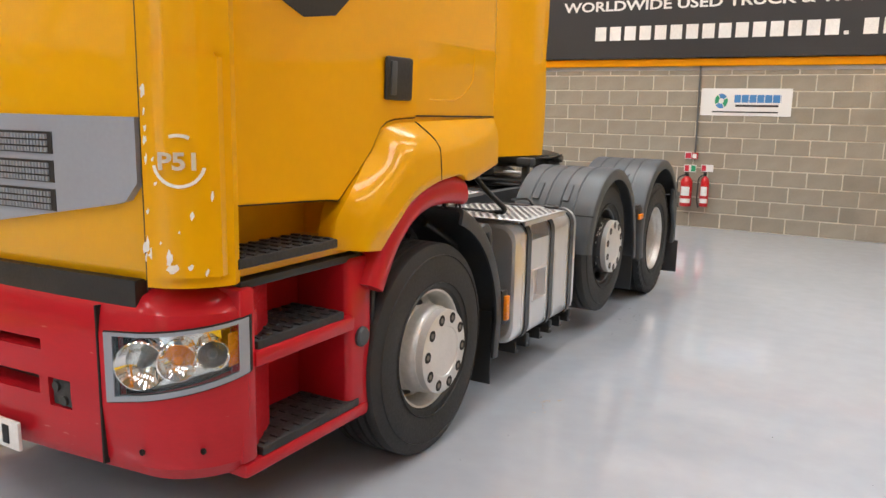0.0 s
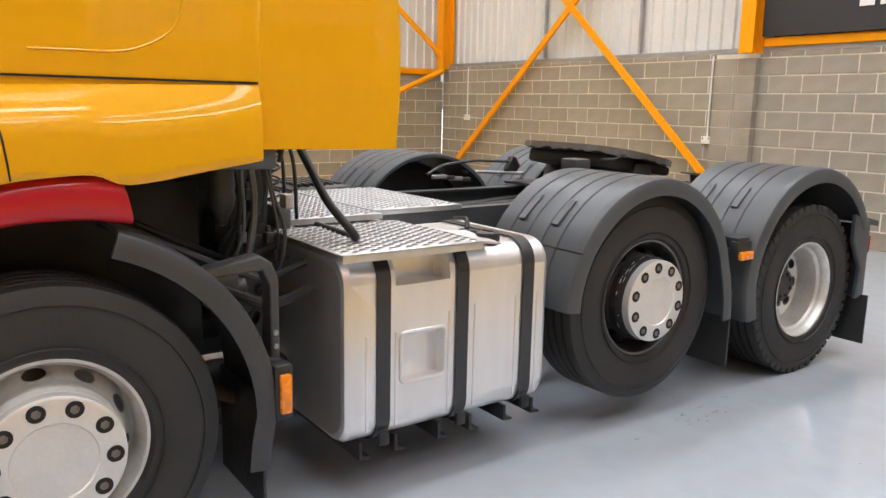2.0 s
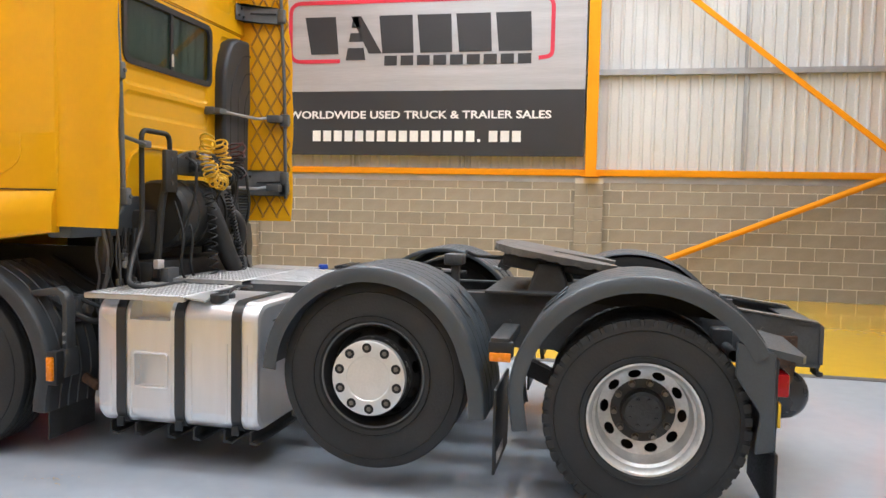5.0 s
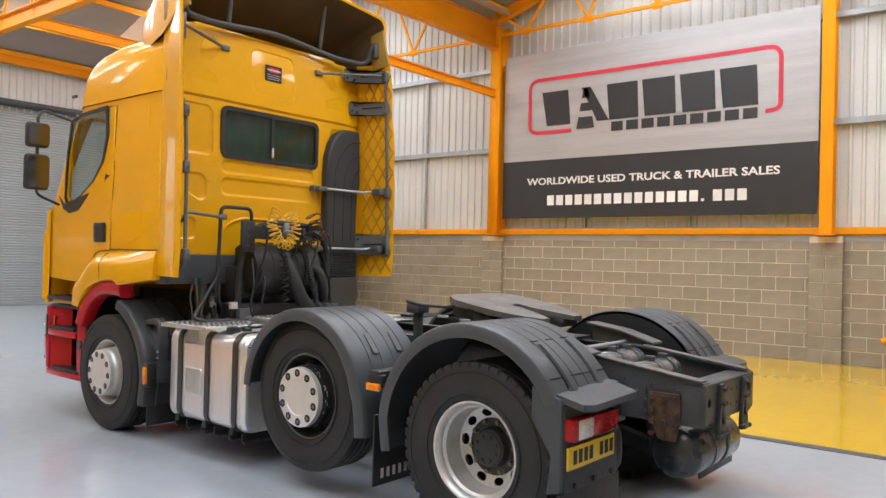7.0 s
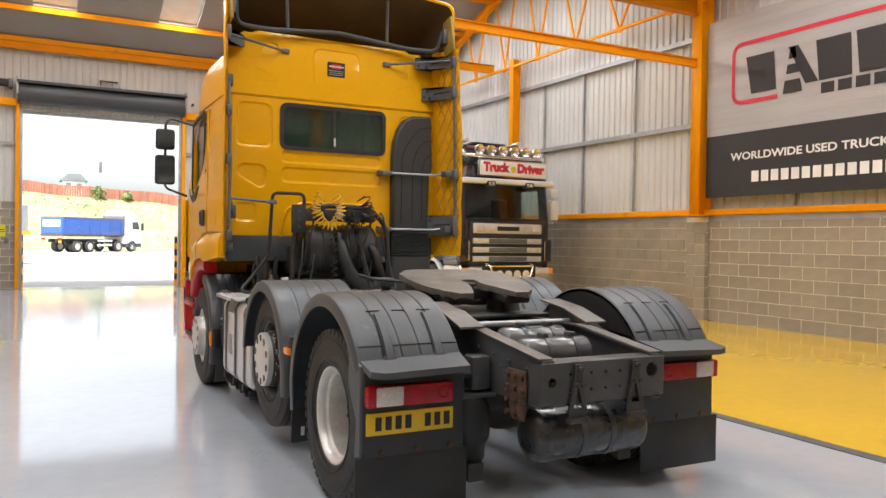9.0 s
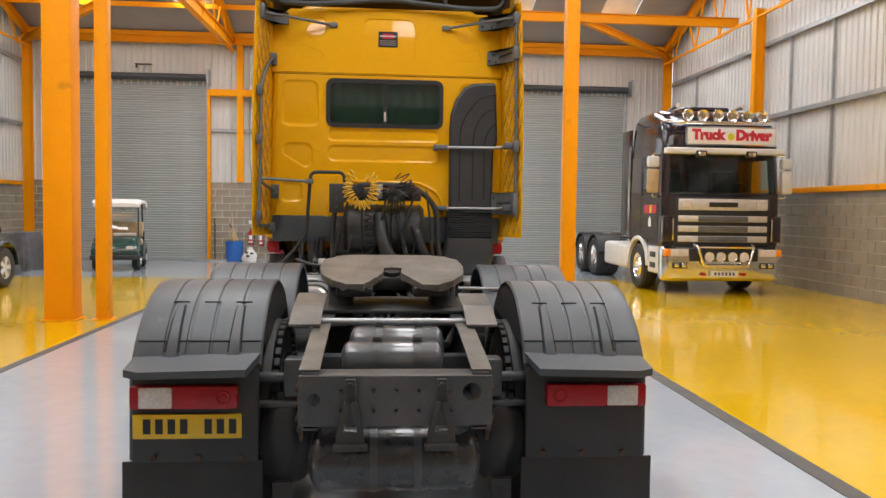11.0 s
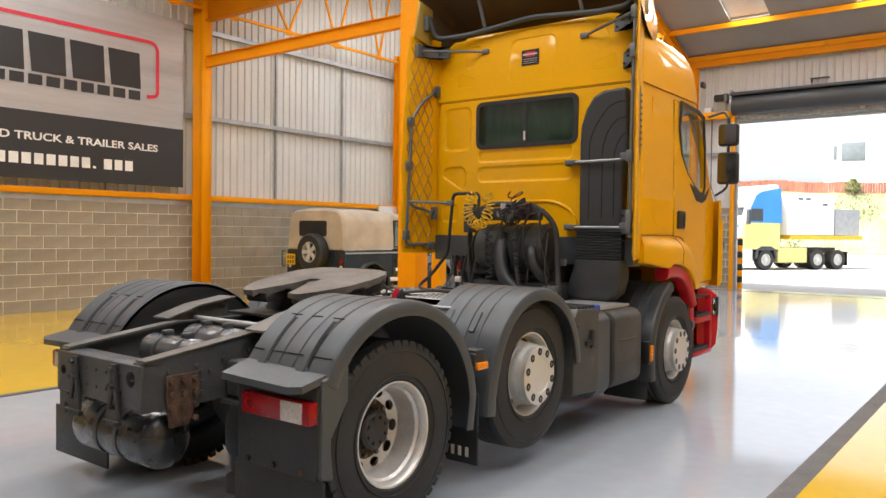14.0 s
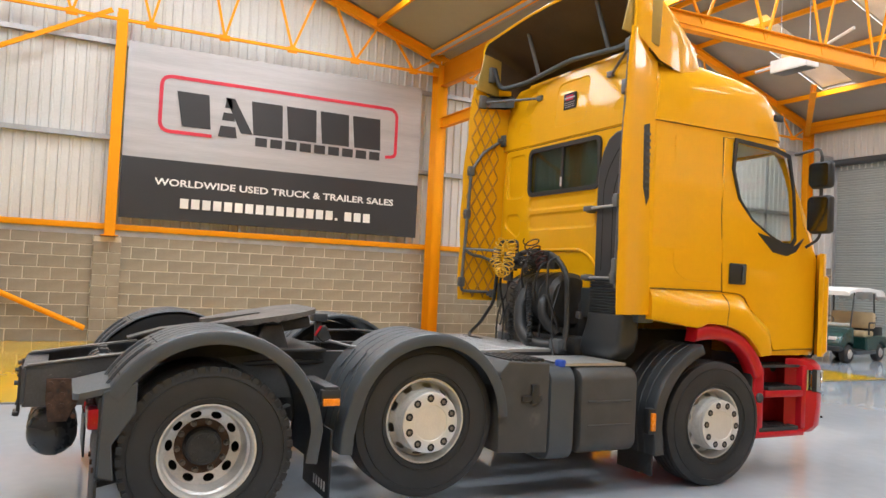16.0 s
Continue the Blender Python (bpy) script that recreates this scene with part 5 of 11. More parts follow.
for s in (1, -1):
    # the far housing is shorter and lower
    X = lambda d: CX + s * d + (0.0 if s > 0 else 0.02)
    Y = lambda y: y if s > 0 else 2.83 + (y - 2.83) * (0.84 if y < 2.83 else 1.0)
    def sb(d0, d1, *r, **k):
        a, c = sorted((X(d0), X(d1)))
        y0, y1, z0, z1 = r
        return box(a, c, Y(y0), Y(y1), z0, z1 if s > 0 else min(z1, 0.985), **k)
    if s > 0:
        part("cab_step", step(*sorted((X(1.0), X(1.215))), 2.05, 2.58, 1.143, s), TREAD, cab, "black ribbed step tread")
    steps = part("step_box", merge(sb(0.90, 0.94, 2.06, 2.78, 0.38, 1.06, bev=0.01), sb(0.90, 1.205, 2.66, 2.83, 0.36, 1.05, bev=0.03, seg=3)), RED, TRUCK, "red step housing with black treads")
    part("step_front", sb(0.92, 1.215, 2.05, 2.12, 0.42, 1.04, bev=0.012), RED, steps)
    part("step_floor", sb(0.92, 1.215, 2.06, 2.79, 0.36, 0.415, bev=0.015), RED, steps)
    part("step_edge", sb(0.94, 1.225, 2.11, 2.68, 0.755 if s > 0 else 0.71, 0.815 if s > 0 else 0.77, bev=0.012), RED, steps)
    part("step_tread", step(*sorted((X(0.95), X(1.215))), Y(2.13), Y(2.62), 0.845 if s > 0 else 0.80, s), TREAD, steps, "black ribbed step tread")
    part("step_tread", step(*sorted((X(0.95), X(1.21))), Y(2.15), Y(2.73), 0.448, s), TREAD, steps, "black ribbed step tread")
    part("well_liner", sb(0.64, 1.20, 2.832, 2.86, 0.34, 1.16, bev=0.008), BLACK, steps, "black sheet in the wheel well")
    part("step_top", sb(0.91, 1.19, 2.08, 2.78, 1.03 if s > 0 else 0.965, 1.06, bev=0.008), BLACK, steps)
    b = cyl("x", (0, Y(2.745), 0.71), 0.042, *sorted((X(1.19), X(1.225))), 20, 0.008)
    part("filler_cap", b, PLASTIC, steps, "grey round cap")
    b = cyl("x", (0, Y(2.19), 0.93), 0.035, *sorted((X(0.93), X(0.955))), 16, 0.006)
    part("blanking_plug", b, BLACK, steps)


# mirrors
MIRROR = material("mirror_glass", (0.16, 0.17, 0.175), 0.05, metal=1.0, vary=0.02, bump=0.0)
for s in (1, -1):
    xo = CX + s * 1.50 if s > 0 else CX - 1.36
    ym = 2.40 if s > 0 else 2.27
    arm = part("mirror_arm", merge(tube(bent([(CX + s * 1.20, 2.42, 2.86), (xo - s * 0.06, ym - 0.04, 2.93), (xo, ym, 2.86), (xo, ym, 2.12), (CX + s * 1.24, 2.30, 2.04)], 0.06), 0.013, 8), tube([(xo, ym, 2.84), (xo, ym, 2.2)], 0.016, 8)), BLACK, cab, "black mirror arm")
    for z0, z1, hw in ((2.16, 2.50, 0.11), (2.56, 2.80, 0.105)):
        b = box(xo - hw, xo + hw, ym - 0.055, ym + 0.035, z0, z1, 0.035, 3)
        m = part("mirror_housing", b, BLACK, arm, "black mirror housing")
        g = prism(rrect(xo - hw + 0.018, xo + hw - 0.018, z0 + 0.02, z1 - 0.02, 0.03), "y", ym + 0.034, ym + 0.0375)
        for v in g.verts:
            v.co.y += 0.008 - s * (v.co.x - xo) * 0.14
        part("mirror_glass", g, MIRROR, arm, "mirror glass")
part("marker_lamp", box(CX + 1.215, CX + 1.24, 2.50, 2.58, 3.06, 3.09, 0.008), BLACK, cab)
part("marker_lamp", box(CX - 1.24, CX - 1.205, 2.62, 2.72, 3.12, 3.18, 0.012), BLACK, cab)

# pressings on the cab's back wall
W = 4.056


# flat yellow back of the roof, between the side deflectors
b = prism([(CX - 1.205, 2.995), (CX + 1.205, 2.995), (CX + 1.20, 3.40), (CX + 1.15, 3.54), (CX + 1.02, 3.63), (CX - 1.02, 3.63), (CX - 1.15, 3.54), (CX - 1.20, 3.40)], "y", 3.982, 4.004, 0.006, 2)
for v in b.verts:
    v.co.y += (3.33 - v.co.z) * 0.12
slimmed(b)
b = boolean(b, [sunk(p, 4.004, 0.12) for p in PRESS if max(v for u, v in p) > 3.0])
part("roof_back", b, YELLOW, cab, "flat pressed yellow back of the roof")
part("engine_hump_edge", tube(bent([(-2.98, W - 0.004, 1.58), (-3.02, W - 0.004, 1.85), (-3.2, W - 0.004, 1.93), (-3.9, W - 0.004, 1.93), (-4.1, W - 0.004, 1.82), (-4.14, W - 0.004, 1.60)], 0.1), 0.016, 8), YELLOW, cab)
part("maker_sticker", box(-3.665, -3.475, 4.005, 4.017, 3.27, 3.42), INK, cab, "small dark sticker with silver print")
part("sticker_emblem", box(-3.625, -3.515, 4.012, 4.0195, 3.352, 3.40), INKRED, cab)
part("sticker_line", box(-3.65, -3.49, 4.017, 4.0205, 3.368, 3.382), RIMS, cab)
for k in range(3):
    part("sticker_bar", box(-3.65, -3.49, 4.012, 4.0195, 3.288 + 0.020 * k, 3.292 + 0.020 * k), RIMS, cab)

# roof spoiler: a hollow hood open to the rear
SPOIL = ((3.34, 3.56, 1.02, 3.40), (3.5, 3.70, 1.13, 3.40), (3.75, 3.89, 1.185, 3.42), (4.0, 4.03, 1.21, 3.46), (4.22, 4.13, 1.225, 3.58), (4.30, 4.15, 1.235, 3.62))


def hood(hw, top, base, y, d=0.0):
    pts = []
    r = 0.10
    for k in range(5):
        t = k / 4
        pts.append((CX + (hw - d), base + (top - r - base) * t))
    for k in range(1, 6):
        a = radians(90 * k / 5)
        pts.append((CX + hw - d - r + r * math.cos(a), top - d - r + r * math.sin(a)))
    for k in range(1, 8):
        t = k / 8
        pts.append((CX + (hw - d - r) * (1 - 2 * t), top - d + 0.07 * math.sin(math.pi * t)))
    for k in range(0, 6):
        a = radians(90 + 90 * k / 5)
        pts.append((CX - hw + d + r + r * math.cos(a), top - d - r + r * math.sin(a)))
    for k in range(1, 5):
        t = 1 - k / 4
        pts.append((CX - hw + d, base + (top - r - base) * t))
    out = min(1.0, max(0.0, (y - 3.75) / 0.5))
    return [(CX + (x - CX) * (out + (1 - out) * slim(y, z, x > CX)), y, z) for x, z in pts]


outer = [hood(hw, top, base, y) for y, top, hw, base in SPOIL]
b = loft(outer, caps=False, closed=False)
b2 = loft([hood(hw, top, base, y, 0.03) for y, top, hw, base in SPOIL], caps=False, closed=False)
lip = loft([outer[-1], hood(SPOIL[-1][2], SPOIL[-1][1], SPOIL[-1][3], SPOIL[-1][0] + 0.012, 0.012), hood(SPOIL[-1][2], SPOIL[-1][1], SPOIL[-1][3], SPOIL[-1][0], 0.03)], caps=False, closed=False)
nose = bmesh.new()
nose.faces.new([nose.verts.new(p) for p in outer[0]])
spoiler = part("roof_spoiler", merge(merge(b, lip), nose), YELLOW, TRUCK, "yellow roof air deflector, hollow behind", 40)
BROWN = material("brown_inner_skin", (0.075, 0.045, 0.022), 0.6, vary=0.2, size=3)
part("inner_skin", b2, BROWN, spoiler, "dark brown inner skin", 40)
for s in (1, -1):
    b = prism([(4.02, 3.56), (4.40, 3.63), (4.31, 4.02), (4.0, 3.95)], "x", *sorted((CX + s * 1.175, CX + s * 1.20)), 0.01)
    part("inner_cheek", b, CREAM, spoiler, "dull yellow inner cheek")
    part("cheek_hinge", box(*sorted((CX + s * 1.12, CX + s * 1.18)), 4.2, 4.26, 3.72, 3.88, 0.008), GREYPIPE, spoiler)
part("seal_pipe", tube(bent([(CX + 1.12, 4.22, 3.86), (CX + 1.10, 4.16, 3.64), (CX + 0.75, 4.05, 3.66), (CX, 4.03, 3.73), (CX - 0.75, 4.05, 3.66), (CX - 1.10, 4.16, 3.64), (CX - 1.12, 4.22, 3.86)], 0.12), 0.024, 10), PLASTIC, spoiler, "dark grey edge tube")
for x in (CX + 0.55, CX - 0.55):
    part("strut", tube([(x, 4.02, 3.68), (x + 0.05, 4.14, 4.12)], 0.02, 8), GREYPIPE, spoiler, "grey strut")

# darker yellow: the shading of the diamond ribs is put into their colour
RIBS = material("shaded_yellow_ribs", (0.42, 0.20, 0.012), 0.6, vary=0.15, size=4)
# side air deflectors behind the cab, ribbed inside
def folded(pts, z0, z1, th):
    """A steel plate folded along uprights: its plan line from z0 to z1."""
    P = [Vector((x, y, 0)) for x, y in pts]
    off = []
    for k in range(len(P)):
        d = (P[min(k + 1, len(P) - 1)] - P[max(k - 1, 0)]).normalized()
        off.append(Vector((d.y, -d.x, 0)) * th)
    return prism([(p.x, p.y) for p in P] + [(p.x + o.x, p.y + o.y) for p, o in zip(P[::-1], off[::-1])], "z", z0, z1, 0.006, 1)


for s in (1, -1):
    w0, w1, ye0 = (1.170, 1.277, 4.455) if s > 0 else (1.142, 1.284, 4.42)
    skin = [(3.985, w0), (4.05, w0 + 0.006)] + [(4.05 + (ye0 - 4.05) * t, w0 + 0.006 + (w1 - w0 - 0.006) * t) for t in (0.33, 0.66, 1.0)]
    inner = [(y, w - 0.02) for y, w in reversed(skin)]

    def on(line, y):
        """The distance from the truck's middle of a line of the deflector's plan at y."""
        line = sorted(line)
        for (ya, xa), (yb, xb) in zip(line, line[1:]):
            if y <= yb or yb == line[-1][0]:
                return xa + (xb - xa) * (y - ya) / (yb - ya)

    rows = []
    for k in range(13):
        z = 1.40 + (3.66 - 1.40) * k / 12
        cut = 0.02 - 0.07 * max(0.0, z - 2.6) - 0.012 * (k % 3 == 0)
        ye = skin[-1][0] + cut
        outer_ = [(y, w) for y, w in skin[:-1]] + [(ye - 0.015, on(skin, ye - 0.015)), (ye, on(skin, ye) - 0.01)]
        inner_ = [(ye - 0.015, on(inner, ye - 0.015))] + [(y, w) for y, w in inner[1:]]
        rows.append([(CX + s * w, y, z) for y, w in outer_ + inner_])
    fair = part("side_deflector", loft(rows), YELLOW, TRUCK, "yellow side air deflector with diamond ribs inside")
    if s < 0:
        slot = prism([(4.03, 2.34), (4.065, 2.27), (4.12, 2.42), (4.14, 2.91), (4.05, 2.94)], "x", 0.0, 0.006, 0.002, 1)
        for v in slot.verts:
            v.co.x = CX - on(skin, v.co.y) - 0.003 + v.co.x
        part("air_slot", slot, BLACK, fair, "black slatted air inlet")
        for k in range(9):
            z = 2.40 + 0.055 * k
            part("inlet_slat", box(CX - on(skin, 4.08) - 0.009, CX - on(skin, 4.08) - 0.001, 4.05, 4.115, z, z + 0.02), PLASTIC, fair)
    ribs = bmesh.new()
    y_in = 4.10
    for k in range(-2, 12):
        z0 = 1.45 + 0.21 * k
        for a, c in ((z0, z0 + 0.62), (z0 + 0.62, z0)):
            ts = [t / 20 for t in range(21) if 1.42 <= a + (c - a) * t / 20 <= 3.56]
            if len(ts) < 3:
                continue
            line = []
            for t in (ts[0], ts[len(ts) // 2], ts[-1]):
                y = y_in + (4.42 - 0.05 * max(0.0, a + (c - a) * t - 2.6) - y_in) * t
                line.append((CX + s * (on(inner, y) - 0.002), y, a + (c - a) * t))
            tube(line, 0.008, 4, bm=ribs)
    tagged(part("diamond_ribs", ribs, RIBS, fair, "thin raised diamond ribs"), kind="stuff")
    if s > 0:
        part("edge_pipe", tube(bent([(-2.43, 4.16, 1.49), (-2.37, 4.45, 1.49), (-2.378, 4.455, 1.60), (-2.39, 4.43, 2.2), (-2.385, 4.40, 2.76), (-2.405, 4.27, 2.97), (-2.44, 4.09, 3.10)], 0.07), 0.016, 10), GREYPIPE, fair, "grey bent support pipe")
        for z, y in ((2.76, 4.40), (2.30, 4.425), (1.585, 4.46)):
            part("pipe_clamp", merge(box(-2.405, -2.352, y - 0.035, y + 0.035, z - 0.05, z + 0.05, 0.012), cyl("y", (-2.385, 0, z), 0.012, y + 0.03, y + 0.045, 8)), GREYPIPE, fair, "grey pipe clamp")
        for x, y, z, r in ((-2.44, 4.095, 3.11, 0.062), (-2.47, 4.155, 1.82, 0.07), (-2.44, 4.155, 1.475, 0.042)):
            br = merge(box(x - 0.05, x + 0.03, y - 0.05, y - 0.012, z - r, z + r, 0.014), cyl("y", (x - 0.01, 0, z), 0.024, y - 0.02, y + 0.03, 12, 0.004))
            for e in (-0.6, 0.6):
                cyl("y", (x - 0.03, 0, z + e * r), 0.013, y - 0.02, y, 8, bm=br)
            part("hinge_bracket", br, GREYPIPE, fair, "grey bolted hinge bracket")
        part("hinge_arm", tube(bent([(-2.385, 4.44, 1.925), (-2.42, 4.36, 1.87), (-2.44, 4.26, 1.86), (-2.47, 4.16, 1.82)], 0.04), 0.016, 8), GREYPIPE, fair, "grey cranked hinge arm")
        part("hinge_bracket", merge(folded([(-2.60, 4.045), (-2.46, 4.06), (-2.37, 4.30)], 3.45, 3.57, 0.014), box(-2.41, -2.36, 4.26, 4.34, 3.44, 3.58, 0.01)), GREYPIPE, fair, "grey folded hinge bracket")
        part("stay_rod", merge(tube([(-2.39, 4.43, 1.935), (-2.84, 4.305, 1.915)], 0.013, 8), box(-2.87, -2.79, 4.285, 4.325, 1.895, 1.94, 0.008)), GREYPIPE, fair, "grey stay rod clamped to the hand rail")
        part("stay_rod", merge(tube([(-2.37, 4.28, 3.51), (-3.02, 3.995, 3.475)], 0.013, 8), box(-3.07, -2.99, 3.965, 4.015, 3.45, 3.50, 0.008)), GREYPIPE, fair, "grey stay rod")
    else:
        part("edge_pipe", tube([(-4.81, 4.40, 1.60), (-4.805, 4.38, 2.6), (-4.80, 4.33, 3.58)], 0.015, 10), GREYPIPE, fair, "grey upright pipe")
        for z0, z1, line in ((3.45, 3.58, [(-4.47, 4.045), (-4.64, 4.06), (-4.80, 4.33)]), (3.11, 3.25, [(-4.56, 4.045), (-4.67, 4.065), (-4.80, 4.35)]), (1.62, 1.84, [(-4.60, 4.125), (-4.66, 4.145), (-4.805, 4.39)])):
            br = part("hinge_bracket", folded(line, z0, z1, -0.014), GREYPIPE, fair, "grey folded steel hinge plate")
            (xa, ya), (xb, yb), (xc, yc) = line
            for u, w in ((0.2, 0.3), (0.75, 0.25), (0.5, 0.75)):
                part("bolt_hole", cyl("y", (xa + (xb - xa) * u, 0, z0 + (z1 - z0) * w), 0.011, ya + (yb - ya) * u + 0.008, ya + (yb - ya) * u + 0.0185, 8), SEAM, br)
            part("plate_rib", tube([(xb + (xc - xb) * u + 0.016, yb + (yc - yb) * u + 0.010, (z0 + z1) / 2 + 0.015 * u) for u in (0.15, 0.85)], 0.007, 6), SEAM, br)
            part("pipe_clamp", box(xc - 0.025, xc + 0.03, yc - 0.03, yc + 0.035, z0 + 0.01, z1 - 0.01, 0.012), GREYPIPE, br)
        for z in (2.28, 1.68):
            rod = part("stay_rod", tube(bent([(-4.15, 4.155, z), (-4.66, 4.20, z), (-4.72, 4.25, z + 0.015), (-4.80, 4.385, z + 0.012)], 0.05), 0.0125, 8), STEEL, fair, "dull silver stay rod")
            part("rod_end", merge(box(-4.17, -4.05, 4.06, 4.168, z - 0.022, z + 0.022, 0.008), box(-4.07, -4.03, 4.04, 4.12, z - 0.03, z + 0.03, 0.008)), GREYPIPE, rod, "grey forked rod end")
            part("rod_pivot", merge(box(-4.83, -4.775, 4.35, 4.43, z - 0.05, z + 0.055, 0.012), box(-4.79, -4.70, 4.26, 4.38, z - 0.022, z + 0.04, 0.01)), GREYPIPE, rod, "grey pivot block")
        part("stay_rod", merge(tube([(-4.79, 4.31, 3.53), (-4.16, 4.00, 3.475)], 0.013, 8), box(-4.19, -4.11, 3.97, 4.02, 3.45, 3.50, 0.008)), GREYPIPE, fair, "grey stay rod")

# black air intake up the cab's back
b = prism([(-4.19, 1.64), (-4.187, 2.46), (-4.20, 2.62), (-4.245, 2.76), (-4.32, 2.87), (-4.42, 2.918), (-4.64, 2.93), (-4.65, 2.80), (-4.668, 2.37), (-4.66, 2.32), (-4.63, 2.26), (-4.62, 1.64)], "y", 4.02, 4.137, 0.03, 3)
intake = part("air_intake", b, INTAKE, TRUCK, "black plastic air intake duct")
for line, r in (([(-4.29, 1.745), (-4.29, 2.46), (-4.35, 2.61), (-4.47, 2.76), (-4.55, 2.80), (-4.645, 2.805)], 0.10), ([(-4.42, 1.76), (-4.42, 2.40), (-4.47, 2.55), (-4.56, 2.65), (-4.648, 2.66)], 0.09), ([(-4.535, 1.77), (-4.535, 2.34), (-4.56, 2.43), (-4.62, 2.51), (-4.65, 2.515)], 0.05)):
    part("intake_groove", tube(bent([(x, 4.134, z) for x, z in line], r), 0.0065, 6), SEAM, intake)
rows = []
for k in range(25):
    e = 0.0 if k % 2 else 0.016
    z = 1.365 + 0.012 * k
    rows.append([(-4.625 + e, 4.00 + e, z), (-4.165 - e, 4.00 + e, z), (-4.165 - e, 4.155 - e, z), (-4.625 + e, 4.155 - e, z)])
part("bellows", loft(rows), INTAKE, intake, "black ribbed bellows")
part("lower_duct", loft([[(x, y, z) for x, y in rrect(x0, x1, y0, y1, 0.05, 4)] for x0, x1, y0, y1, z in ((-4.635, -4.155, 3.99, 4.17, 1.38), (-4.64, -4.15, 3.98, 4.18, 1.30), (-4.64, -4.12, 3.98, 4.19, 1.20), (-4.61, -4.08, 3.99, 4.19, 1.09), (-4.54, -4.10, 4.01, 4.17, 1.02))]), INTAKE, intake, "charcoal plastic lower duct", 35)
part("duct_clip", box(-4.09, -4.03, 4.16, 4.19, 1.32, 1.38, 0.006), GREYPIPE, intake, "pale grey clip")

# behind the cab: lower panel, engine and air unit, hoses, coils
part("lower_back_panel", box(-4.70, -2.445, 3.90, 4.062, 1.33, 1.59, 0.012), PLASTIC, TRUCK, "dark grey plastic panel")
eng = part("engine", merge(cyl("x", (0, 4.16, 1.47), 0.235, -3.93, -3.17, 28, 0.03), merge(box(-3.95, -3.10, 3.5, 4.1, 0.95, 1.5, 0.06), merge(cyl("x", (0, 4.16, 1.47), 0.25, -3.75, -3.70, 28), merge(box(-4.1, -3.0, 4.02, 4.24, 0.98, 1.16, 0.04), box(-3.35, -3.05, 3.9, 4.2, 1.2, 1.5, 0.04))))), GRIMY, TRUCK, "grimy black engine and air filter drum")
for k in range(5):
    part("drum_rib", lathe([(0.236, 0), (0.246, 0.008), (0.236, 0.016)], "x", (-3.9 + 0.14 * k, 4.16, 1.47), 28), GRIMY, eng)
part("drum_cap", lathe([(0.0, 0.03), (0.10, 0.03), (0.12, 0.015), (0.215, 0.012), (0.225, 0.0)], "x", (-3.17, 4.16, 1.47), 28), BLACK, eng, "black drum end")
part("thick_hose", tube(bent([(-3.50, 4.33, 1.60), (-3.52, 4.43, 1.40), (-3.60, 4.47, 1.18), (-3.78, 4.44, 1.06), (-4.02, 4.32, 1.06)], 0.16), 0.066, 14), BLACK, eng, "thick black rubber hose")
for k in range(9):
    part("hose_ring", lathe([(0.067, -0.006), (0.0705, 0.0), (0.067, 0.006)], "z", (-3.505 - 0.0035 * k, 4.345 + 0.0085 * k, 1.58 - 0.022 * k), 16), BLACK, eng)
part("air_elbow", tube(bent([(-3.80, 4.30, 1.50), (-3.86, 4.42, 1.46), (-3.90, 4.44, 1.30), (-3.98, 4.34, 1.18)], 0.10), 0.045, 12), BLACK, eng, "black rubber elbow")
for x0, x1, z0 in ((-3.14, -3.06, 1.56), (-3.26, -3.18, 1.50), (-3.98, -4.02, 1.62), (-3.88, -3.80, 1.56)):
    part("cable", tube(bent([(x0, 4.32, z0), ((x0 + x1) / 2, 4.42, 1.34), (x1, 4.41, 1.12), (x1 - 0.06, 4.44, 0.99)], 0.1), 0.009, 7), BLACK, eng)
part("mount_bracket", box(-3.14, -3.00, 4.30, 4.36, 1.02, 1.12, 0.01), GREYPIPE, eng, "grey mounting bracket")
part("mount_bracket", box(-4.12, -3.98, 4.34, 4.42, 1.02, 1.14, 0.01), GREYPIPE, eng, "grey mounting bracket")
fr = part("coupling_frame", tube(bent([(-3.05, 4.24, 1.05), (-3.05, 4.28, 1.55), (-3.12, 4.30, 1.82), (-3.35, 4.32, 1.90), (-3.85, 4.32, 1.88), (-4.05, 4.30, 1.70), (-4.07, 4.30, 1.30), (-4.12, 4.36, 1.05)], 0.15), 0.026, 8), GRIMY, TRUCK, "black bent tube frame for the coupling hoses")
part("coupling_plate", box(-3.9, -3.15, 4.28, 4.34, 1.74, 1.86, 0.01), GRIMY, fr)
for x in (-3.32, -3.5, -3.62, -3.78):
    part("coupling", merge(cyl("y", (x, 0, 1.80), 0.035, 4.33, 4.42, 14, 0.006), box(x - 0.03, x + 0.03, 4.32, 4.36, 1.76, 1.90, 0.006)), STEEL if x == -3.5 else BLACK, fr)
MAROON = material("dark_red_hose", (0.06, 0.012, 0.010), 0.45, vary=0.15)
GOLD = material("yellow_coil_plastic", (0.68, 0.40, 0.02), 0.4, vary=0.12)


